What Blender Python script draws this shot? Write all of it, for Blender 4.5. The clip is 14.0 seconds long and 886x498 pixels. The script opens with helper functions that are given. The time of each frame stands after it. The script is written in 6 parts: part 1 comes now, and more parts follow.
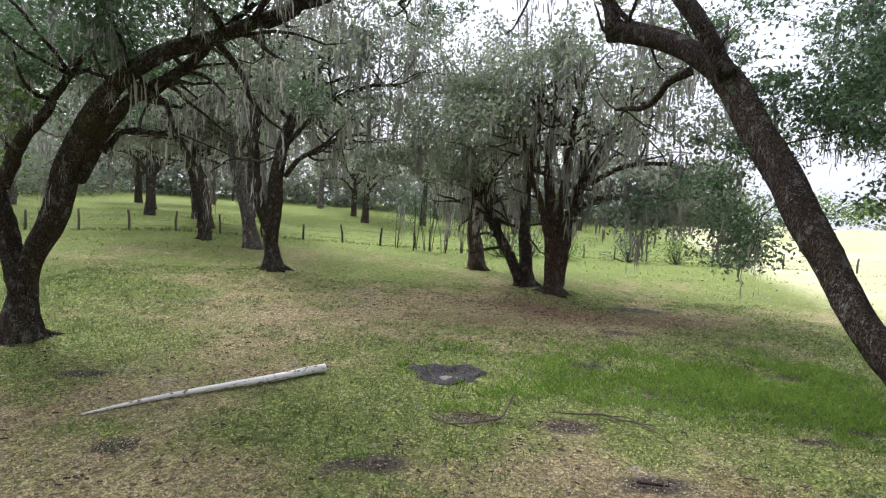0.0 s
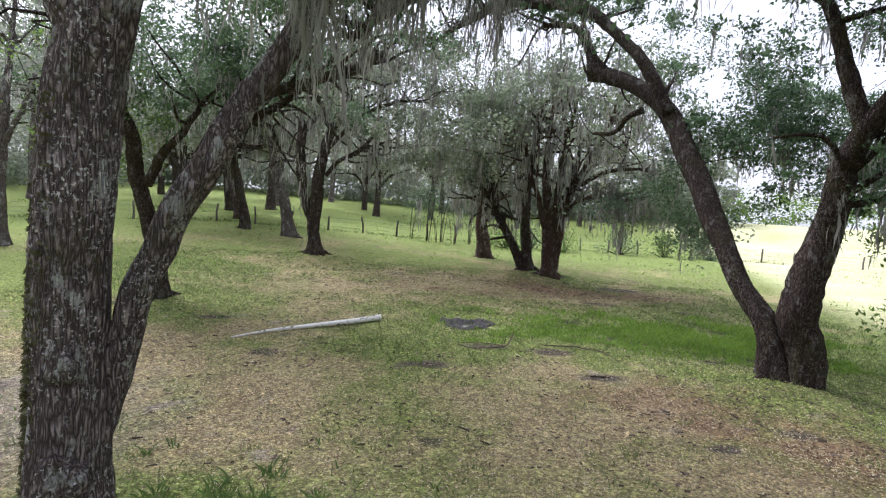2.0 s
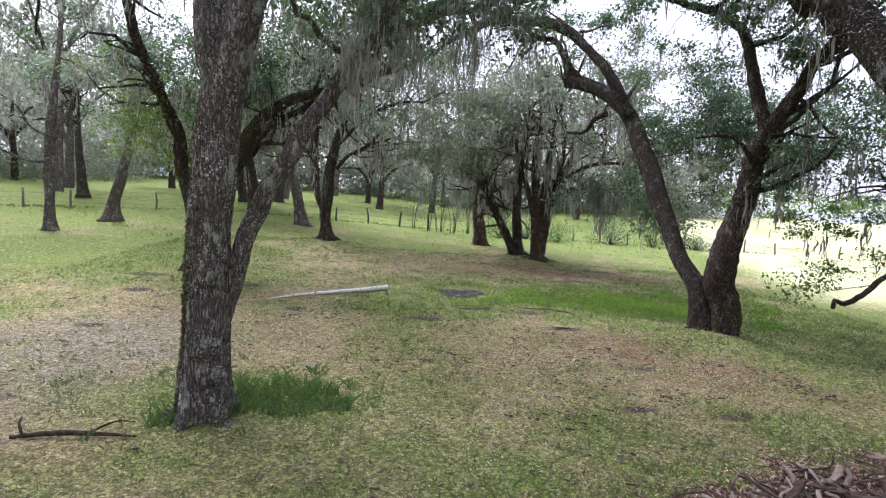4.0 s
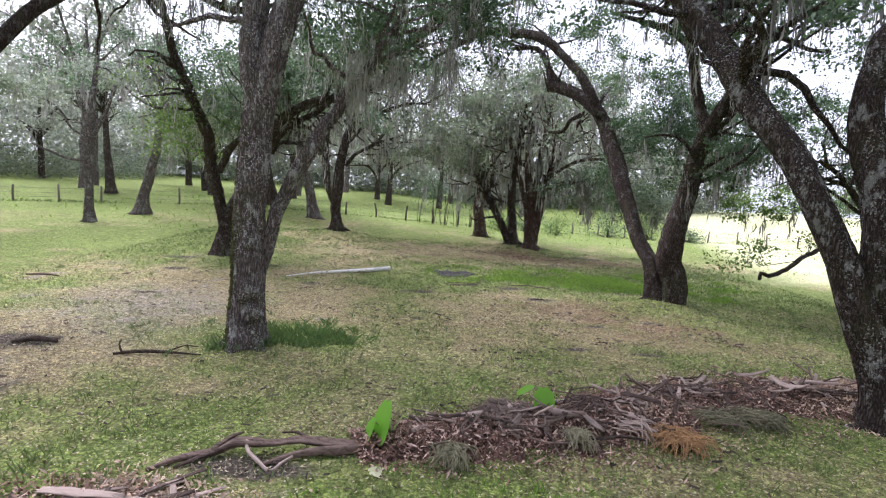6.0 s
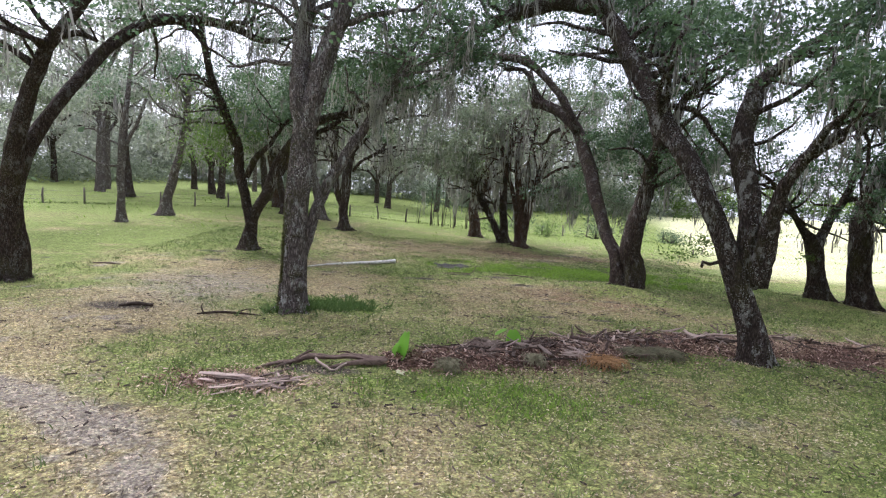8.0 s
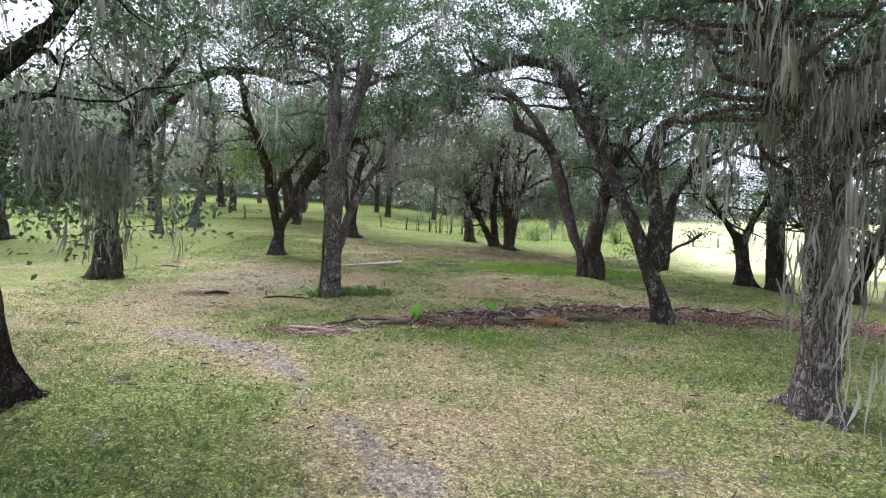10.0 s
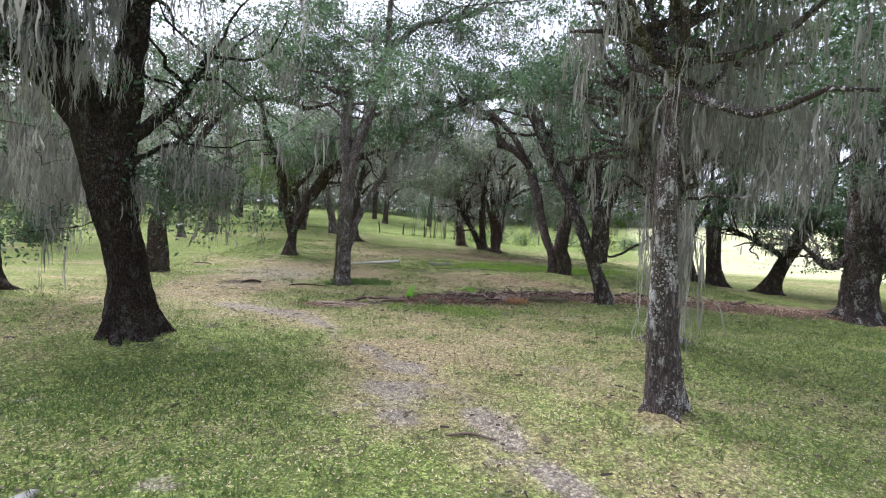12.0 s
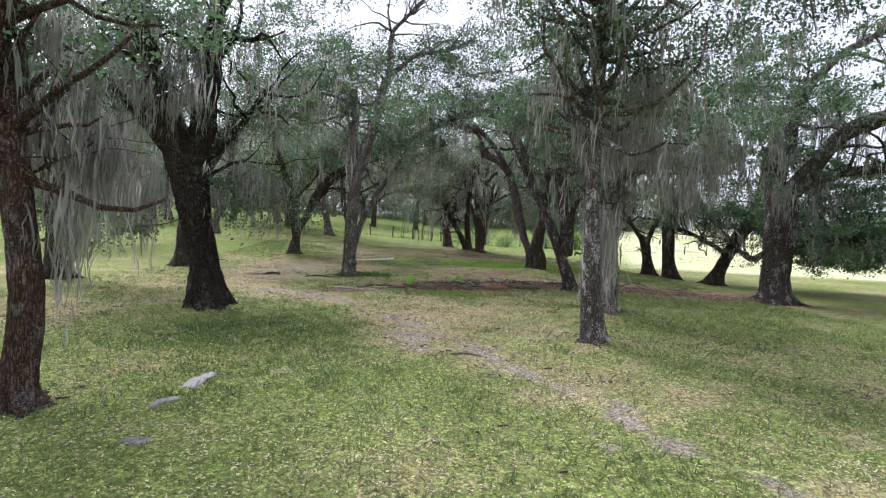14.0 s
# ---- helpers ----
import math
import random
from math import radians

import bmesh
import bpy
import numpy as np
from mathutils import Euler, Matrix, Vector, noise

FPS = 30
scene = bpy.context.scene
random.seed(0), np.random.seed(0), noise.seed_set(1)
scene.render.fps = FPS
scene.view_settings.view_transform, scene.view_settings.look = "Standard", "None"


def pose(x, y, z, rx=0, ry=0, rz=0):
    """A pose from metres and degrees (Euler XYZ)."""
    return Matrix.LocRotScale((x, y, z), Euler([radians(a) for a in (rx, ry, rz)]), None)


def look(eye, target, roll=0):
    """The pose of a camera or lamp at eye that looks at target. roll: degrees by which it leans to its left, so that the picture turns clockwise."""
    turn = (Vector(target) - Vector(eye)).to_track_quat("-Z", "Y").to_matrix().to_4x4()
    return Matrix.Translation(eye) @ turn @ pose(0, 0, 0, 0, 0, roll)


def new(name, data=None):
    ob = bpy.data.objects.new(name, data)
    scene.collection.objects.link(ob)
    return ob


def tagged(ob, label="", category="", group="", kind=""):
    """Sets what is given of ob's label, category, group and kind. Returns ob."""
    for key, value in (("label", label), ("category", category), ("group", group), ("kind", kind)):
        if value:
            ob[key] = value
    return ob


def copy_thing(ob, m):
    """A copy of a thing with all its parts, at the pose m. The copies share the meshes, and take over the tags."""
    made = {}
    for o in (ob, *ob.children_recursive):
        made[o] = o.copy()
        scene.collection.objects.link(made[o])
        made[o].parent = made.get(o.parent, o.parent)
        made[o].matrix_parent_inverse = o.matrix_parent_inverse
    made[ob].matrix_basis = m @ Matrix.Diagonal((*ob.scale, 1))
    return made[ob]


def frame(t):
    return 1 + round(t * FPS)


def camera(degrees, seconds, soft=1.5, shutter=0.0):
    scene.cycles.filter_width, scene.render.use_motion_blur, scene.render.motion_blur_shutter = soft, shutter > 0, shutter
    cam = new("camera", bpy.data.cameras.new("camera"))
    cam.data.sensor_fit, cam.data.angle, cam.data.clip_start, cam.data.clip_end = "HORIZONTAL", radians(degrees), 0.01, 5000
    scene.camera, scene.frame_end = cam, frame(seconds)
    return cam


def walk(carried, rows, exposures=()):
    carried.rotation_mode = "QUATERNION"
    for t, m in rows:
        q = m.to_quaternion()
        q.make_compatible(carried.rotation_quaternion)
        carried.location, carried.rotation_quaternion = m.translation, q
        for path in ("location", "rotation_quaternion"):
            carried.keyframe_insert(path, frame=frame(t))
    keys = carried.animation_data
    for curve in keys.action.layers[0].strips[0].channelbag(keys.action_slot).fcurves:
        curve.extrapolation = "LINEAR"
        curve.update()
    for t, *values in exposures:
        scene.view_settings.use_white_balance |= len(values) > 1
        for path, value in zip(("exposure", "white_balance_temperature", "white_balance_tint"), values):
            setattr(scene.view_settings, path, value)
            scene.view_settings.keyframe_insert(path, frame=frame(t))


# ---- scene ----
# ---------------------------------------------------------------- camera
cam = camera(80.2, 14.0, soft=1.2)
EXPOSURES = [(0.0, 0.88, 5950, 18), (3.0, 1.0, 5750, 20), (7.0, 1.15, 5750, 22), (8.2, 0.98, 5800, 20), (11.0, 1.05, 5700, 19), (14.0, 0.77, 5800, 18)]
PATH = [
    (0, (-0.261, 0.111, 2.256), (-0.202, 2.106, 2.132), 2.7),
    (0.5, (-0.383, -0.671, 2.248), (-0.327, 1.324, 2.118), 2.9),
    (1, (-0.52, -1.558, 2.246), (-0.467, 0.437, 2.111), 3.2),
    (1.5, (-0.666, -2.444, 2.232), (-0.615, -0.449, 2.091), 3.4),
    (2, (-0.79, -3.207, 2.211), (-0.739, -1.213, 2.067), 3.4),
    (2.5, (-0.912, -3.845, 2.166), (-0.861, -1.851, 2.018), 3.3),
    (3, (-0.894, -4.395, 2.118), (-0.838, -2.402, 1.965), 3.4),
    (5.5, (-0.295, -6.982, 1.875), (-0.285, -4.99, 1.701), 3.4),
    (6, (-0.252, -7.46, 1.852), (-0.247, -5.467, 1.676), 3.3),
    (6.5, (-0.265, -7.97, 1.83), (-0.258, -5.978, 1.652), 3.4),
    (7, (-0.263, -8.56, 1.81), (-0.254, -6.568, 1.635), 3.4),
    (7.5, (-0.276, -9.215, 1.786), (-0.262, -7.222, 1.617), 3.3),
    (8, (-0.292, -9.924, 1.756), (-0.276, -7.93, 1.597), 3.4),
    (10.5, (-0.351, -14.376, 1.83), (-0.325, -12.38, 1.706), 2.3),
    (11, (-0.366, -15.222, 1.787), (-0.329, -13.226, 1.67), 2.5),
    (11.5, (-0.279, -16.066, 1.771), (-0.241, -14.07, 1.66), 2.3),
    (12, (-0.148, -16.846, 1.747), (-0.112, -14.849, 1.645), 2.6),
    (12.5, (-0.212, -17.651, 1.678), (-0.186, -15.653, 1.58), 2.6),
    (13, (-0.338, -18.398, 1.661), (-0.277, -16.401, 1.57), 2.6),
    (13.5, (-0.445, -19.154, 1.633), (-0.358, -17.158, 1.546), 2.6),
    (14, (-0.519, -19.822, 1.6), (-0.422, -17.826, 1.517), 2.6),
]
walk(cam, [(t, look(eye, target, roll)) for t, eye, target, roll in PATH], exposures=EXPOSURES)

# ---------------------------------------------------------------- light: bright hazy overcast day
SUN_ELEVATION, SUN_TURN = radians(54), radians(-48)
world = bpy.data.worlds.new("sky")
scene.world = world
world.use_nodes = True
wn = world.node_tree.nodes
sky = wn.new("ShaderNodeTexSky")
sky.sky_type = 'NISHITA'
sky.sun_disc = False
sky.sun_elevation, sky.sun_rotation = SUN_ELEVATION, SUN_TURN
sky.air_density, sky.dust_density, sky.ozone_density = 1.0, 8.0, 0.6
pale = wn.new("ShaderNodeHueSaturation")
pale.inputs["Saturation"].default_value = 0.5
world.node_tree.links.new(sky.outputs[0], pale.inputs["Color"])
veil = wn.new("ShaderNodeMix")
veil.data_type = 'RGBA'
veil.inputs[0].default_value = 0.62
veil.inputs[7].default_value = (5.2, 5.3, 5.5, 1.0)
world.node_tree.links.new(pale.outputs[0], veil.inputs[6])
world.node_tree.links.new(veil.outputs[2], wn["Background"].inputs[0])
wn["Background"].inputs[1].default_value = 0.15
sun_data = bpy.data.lights.new("sun", 'SUN')
sun_data.energy, sun_data.angle, sun_data.color = 1.9, radians(28), (1.0, 0.97, 0.93)
sun = new("sun", sun_data)
to_sun = Vector((math.sin(SUN_TURN) * math.cos(SUN_ELEVATION), math.cos(SUN_TURN) * math.cos(SUN_ELEVATION), math.sin(SUN_ELEVATION)))
sun.matrix_basis = look(to_sun * 60, (0, 0, 0))

# ---------------------------------------------------------------- materials
def node_mat(name, rough=0.9, spec=0.2):
    m = bpy.data.materials.new(name)
    m.use_nodes = True
    nt = m.node_tree
    b = nt.nodes["Principled BSDF"]
    b.inputs["Roughness"].default_value = rough
    b.inputs["Specular IOR Level"].default_value = spec
    return m, nt, b


def add(nt, kind, **sets):
    n = nt.nodes.new(kind)
    for key, value in sets.items():
        n.inputs[key.replace("_", " ")].default_value = value
    return n


def ramp(nt, source, *stops):
    r = nt.nodes.new("ShaderNodeValToRGB")
    e = r.color_ramp.elements
    while len(e) < len(stops):
        e.new(0.5)
    for el, (p, c) in zip(e, stops):
        el.position, el.color = p, (*c, 1)
    nt.links.new(source, r.inputs[0])
    return r.outputs[0]


def coords(nt, scale=(1, 1, 1), kind="Object"):
    tc = nt.nodes.new("ShaderNodeTexCoord")
    mp = nt.nodes.new("ShaderNodeMapping")
    mp.inputs["Scale"].default_value = scale
    nt.links.new(tc.outputs[kind], mp.inputs[0])
    return mp.outputs[0]


def noise_tex(nt, vec, scale, detail=4.0, rough=0.6):
    n = add(nt, "ShaderNodeTexNoise", Scale=scale, Detail=detail, Roughness=rough)
    nt.links.new(vec, n.inputs["Vector"])
    return n.outputs["Fac"]


def mix(nt, fac, a, b, kind='MIX'):
    n = nt.nodes.new("ShaderNodeMix")
    n.data_type, n.blend_type = 'RGBA', kind
    for v, i in ((fac, 0), (a, 6), (b, 7)):
        if hasattr(v, "is_output"):
            nt.links.new(v, n.inputs[i])
        else:
            n.inputs[i].default_value = v if i == 0 else (*v, 1)
    return n.outputs[2]


def math_node(nt, op, a, b):
    n = nt.nodes.new("ShaderNodeMath")
    n.operation = op
    for v, i in ((a, 0), (b, 1)):
        if hasattr(v, "is_output"):
            nt.links.new(v, n.inputs[i])
        else:
            n.inputs[i].default_value = v
    return n.outputs[0]


def bump(nt, b, height, strength, distance):
    n = add(nt, "ShaderNodeBump", Strength=strength, Distance=distance)
    nt.links.new(height, n.inputs["Height"])
    nt.links.new(n.outputs[0], b.inputs["Normal"])


def bark_material(name, dark, light, lichen, green, deep=1.0):
    m, nt, b = node_mat(name, 0.95, 0.1)
    v = coords(nt, (1, 1, 0.17))
    warp = add(nt, "ShaderNodeTexNoise", Scale=6.0, Detail=4.0, Roughness=0.6)
    nt.links.new(v, warp.inputs["Vector"])
    bent = nt.nodes.new("ShaderNodeVectorMath")
    bent.operation = 'MULTIPLY_ADD'
    bent.inputs[1].default_value = (0.22, 0.22, 0.1)
    nt.links.new(warp.outputs["Color"], bent.inputs[0])
    nt.links.new(v, bent.inputs[2])
    cells = add(nt, "ShaderNodeTexVoronoi", Scale=36.0)
    cells.feature = 'DISTANCE_TO_EDGE'
    nt.links.new(bent.outputs[0], cells.inputs["Vector"])
    ridge = ramp(nt, cells.outputs["Distance"], (0.0, (0, 0, 0)), (0.3, (1, 1, 1)))
    grain = noise_tex(nt, coords(nt, (1, 1, 0.35)), 30, 5, 0.7)
    base = mix(nt, ramp(nt, grain, (0.3, (0, 0, 0)), (0.72, (1, 1, 1))), dark, light)
    base = mix(nt, ridge, tuple(c * (1.5 - deep) for c in dark), base)
    vl = coords(nt, (1, 1, 0.5))
    spots = math_node(nt, 'MULTIPLY', ramp(nt, noise_tex(nt, coords(nt), 44, 2, 0.5), (0.6, (0, 0, 0)), (0.64, (1, 1, 1))),
                      ramp(nt, noise_tex(nt, vl, 2.6, 4, 0.7), (0.43, (0, 0, 0)), (0.58, (1, 1, 1))))
    crust = math_node(nt, 'MULTIPLY', ramp(nt, noise_tex(nt, coords(nt, (1, 1, 0.6)), 5.5, 6, 0.78), (0.55, (0, 0, 0)), (0.6, (1, 1, 1))), lichen * 0.85)
    base = mix(nt, crust, base, (0.46, 0.46, 0.435))
    base = mix(nt, math_node(nt, 'MULTIPLY', spots, lichen), base, (0.68, 0.67, 0.64))
    mossy = math_node(nt, 'MULTIPLY', ramp(nt, noise_tex(nt, vl, 2.1, 5, 0.75), (0.5, (0, 0, 0)), (0.64, (1, 1, 1))), green)
    base = mix(nt, mossy, base, (0.085, 0.085, 0.03))
    nt.links.new(base, b.inputs["Base Color"])
    both = math_node(nt, 'ADD', math_node(nt, 'MULTIPLY', ridge, 0.8 * deep * deep), math_node(nt, 'MULTIPLY', grain, 0.6))
    bump(nt, b, both, 1.0, 0.03)
    return m


BARK = bark_material("oak_bark", (0.12, 0.098, 0.093), (0.46, 0.385, 0.365), 1.0, 0.45)
BARK_FLECKED = bark_material("flecked_grey_bark", (0.06, 0.05, 0.046), (0.27, 0.222, 0.205), 1.0, 0.3, 0.75)
BARK_DARK = bark_material("dark_oak_bark", (0.055, 0.041, 0.035), (0.175, 0.13, 0.11), 0.3, 0.4)
BARK_SPECKLED = bark_material("speckled_dark_bark", (0.06, 0.046, 0.041), (0.2, 0.155, 0.14), 0.75, 0.35)
BARK_RED = bark_material("reddish_bark", (0.075, 0.047, 0.037), (0.25, 0.16, 0.122), 0.3, 0.12)
BARK_DEEP = bark_material("deep_brown_bark", (0.03, 0.022, 0.019), (0.1, 0.072, 0.06), 0.15, 0.2)
BARK_PALE = bark_material("grey_bark", (0.12, 0.097, 0.086), (0.34, 0.285, 0.26), 0.7, 0.15)


def leaf_material(name, a, b_, c, through_light=0.5, rough=0.5, tint=(0.24, 0.32, 0.04)):
    m, nt, b = node_mat(name, rough, 0.35)
    g = nt.nodes.new("ShaderNodeNewGeometry")
    col = ramp(nt, g.outputs["Random Per Island"], (0.0, a), (0.55, b_), (1.0, c))
    patch = ramp(nt, noise_tex(nt, coords(nt), 0.55, 3), (0.45, (0, 0, 0)), (0.7, (1, 1, 1)))
    col = mix(nt, math_node(nt, 'MULTIPLY', patch, 0.7), col, tuple(min(1, v * w) for v, w in zip(c, (1.2, 1.25, 1.08))))
    nt.links.new(col, b.inputs["Base Color"])
    t = nt.nodes.new("ShaderNodeBsdfTranslucent")
    nt.links.new(mix(nt, 0.35, col, tint), t.inputs["Color"])
    mx = nt.nodes.new("ShaderNodeMixShader")
    mx.inputs[0].default_value = through_light
    nt.links.new(b.outputs[0], mx.inputs[1])
    nt.links.new(t.outputs[0], mx.inputs[2])
    nt.links.new(mx.outputs[0], nt.nodes["Material Output"].inputs[0])
    return m


LEAF = leaf_material("oak_leaf", (0.03, 0.062, 0.036), (0.063, 0.118, 0.062), (0.125, 0.195, 0.1), 0.42, 0.36, tint=(0.17, 0.26, 0.12))
LEAF_LIGHT = leaf_material("yellow_green_oak_leaf", (0.055, 0.105, 0.03), (0.095, 0.16, 0.042), (0.16, 0.235, 0.065), tint=(0.22, 0.34, 0.06))
# Oak leaf again, paler: the bright haze over farther crowns, put into colour.
LEAF_HAZED_PALE = leaf_material("hazed_pale_oak_leaf", (0.08, 0.105, 0.075), (0.15, 0.185, 0.13), (0.25, 0.285, 0.205), tint=(0.32, 0.38, 0.22))
# Distance haze is put into this colour: oak leaf washed out to grey.
LEAF_HAZED_FAR = leaf_material("hazed_distant_oak_leaf", (0.16, 0.185, 0.15), (0.26, 0.285, 0.235), (0.38, 0.4, 0.33), 0.55, tint=(0.38, 0.42, 0.3))
MOSS = leaf_material("spanish_moss", (0.14, 0.134, 0.122), (0.265, 0.256, 0.236), (0.45, 0.437, 0.402), 0.5, 0.95, tint=(0.31, 0.302, 0.276))
EAR = leaf_material("elephant_ear_leaf", (0.16, 0.4, 0.04), (0.2, 0.46, 0.05), (0.24, 0.52, 0.06), 0.5, 0.35, tint=(0.3, 0.6, 0.05))
BLADE = leaf_material("grass_blade", (0.075, 0.125, 0.04), (0.126, 0.185, 0.062), (0.205, 0.248, 0.105), 0.35, 0.6, tint=(0.22, 0.27, 0.06))
BRIGHT = leaf_material("bright_grass_blade", (0.11, 0.215, 0.032), (0.175, 0.315, 0.048), (0.26, 0.41, 0.07), 0.4, 0.6, tint=(0.3, 0.42, 0.05))
STRAW = leaf_material("dry_grass_blade", (0.15, 0.13, 0.075), (0.24, 0.21, 0.13), (0.32, 0.285, 0.19), 0.25, 0.8, tint=(0.3, 0.27, 0.15))
CLOVER = leaf_material("clover_leaf", (0.06, 0.115, 0.036), (0.095, 0.165, 0.05), (0.14, 0.22, 0.072), 0.35, 0.6, tint=(0.16, 0.24, 0.06))
FALLEN = leaf_material("fallen_leaf", (0.075, 0.05, 0.034), (0.3, 0.23, 0.15), (0.64, 0.55, 0.4), 0.1, 0.85, tint=(0.3, 0.25, 0.15))


TRUNK_MOSS = leaf_material("trunk_moss", (0.05, 0.05, 0.02), (0.09, 0.09, 0.036), (0.15, 0.145, 0.07), 0.3, 0.8, tint=(0.16, 0.18, 0.05))
CRUMB = leaf_material("twig_crumb", (0.03, 0.021, 0.017), (0.06, 0.043, 0.035), (0.16, 0.125, 0.105), 0.0, 0.9, tint=(0.05, 0.04, 0.03))
CHIPS = leaf_material("bark_chip", (0.0875, 0.05, 0.0375), (0.294, 0.175, 0.131), (0.688, 0.512, 0.419), 0.03, 0.9, tint=(0.25, 0.188, 0.15))


def wood_material(name, a, b_, scale=(1, 1, 1), rough=0.85, lo=0.3, hi=0.75, vary=0.5):
    m, nt, b = node_mat(name, rough, 0.2)
    v = coords(nt, scale)
    o = nt.nodes.new("ShaderNodeObjectInfo")
    f = math_node(nt, 'ADD', noise_tex(nt, v, 14, 6, 0.7), math_node(nt, 'MULTIPLY', math_node(nt, 'SUBTRACT', o.outputs["Random"], 0.4), vary))
    nt.links.new(ramp(nt, f, (lo, a), (hi, b_)), b.inputs["Base Color"])
    bump(nt, b, noise_tex(nt, v, 40, 5, 0.7), 0.6, 0.01)
    return m


WHITE_WOOD = wood_material("peeling_white_log", (0.12, 0.095, 0.07), (0.88, 0.86, 0.81), (0.6, 0.6, 1.6), 0.8, 0.36, 0.46, 0.0)
GREY_WOOD = wood_material("weathered_wood", (0.032, 0.021, 0.017), (0.22, 0.158, 0.13), (0.8, 3, 3), 0.9, 0.36, 0.66, 0.25)
DARK_STICK = wood_material("old_fallen_branch", (0.035, 0.025, 0.019), (0.17, 0.13, 0.105), (1, 1, 1), 0.9)
STRIP_WOOD = wood_material("dry_bark_strip", (0.085, 0.058, 0.048), (0.44, 0.345, 0.295), (0.3, 3, 3), vary=0.75)
POST_WOOD = wood_material("fence_post_wood", (0.05, 0.045, 0.04), (0.16, 0.14, 0.12), (3, 3, 0.5))
ORANGE_FROND = wood_material("orange_dead_frond", (0.2, 0.1, 0.045), (0.42, 0.25, 0.12), (1, 1, 1))
GREEN_FROND = wood_material("dull_green_frond", (0.1, 0.098, 0.055), (0.29, 0.27, 0.175), (1, 1, 1))
PALE_LEAF = wood_material("wilted_pale_leaf", (0.42, 0.42, 0.25), (0.72, 0.72, 0.52), (1, 1, 1), 0.6)
STONE = wood_material("pale_limestone", (0.13, 0.125, 0.11), (0.33, 0.32, 0.3), (1, 1, 1), 0.95)
WIRE, _nt, _b = node_mat("fence_wire", 0.5, 0.5)
_b.inputs["Base Color"].default_value = (0.2, 0.19, 0.18, 1)
_b.inputs["Metallic"].default_value = 0.8
STALK, _nt, _b = node_mat("pale_green_stalk", 0.5, 0.3)
nt_col = ramp(_nt, noise_tex(_nt, coords(_nt), 9, 3), (0.3, (0.22, 0.3, 0.08)), (0.7, (0.36, 0.42, 0.16)))
_nt.links.new(nt_col, _b.inputs["Base Color"])


def mulch_material():
    m, nt, b = node_mat("reddish_mulch", 0.95, 0.1)
    v = coords(nt, (1, 1, 1))
    f = noise_tex(nt, v, 26, 6, 0.75)
    col = ramp(nt, f, (0.34, (0.045, 0.026, 0.02)), (0.5, (0.16, 0.095, 0.073)), (0.6, (0.29, 0.19, 0.15)), (0.74, (0.5, 0.39, 0.33)))
    nt.links.new(col, b.inputs["Base Color"])
    bump(nt, b, f, 1.0, 0.06)
    return m


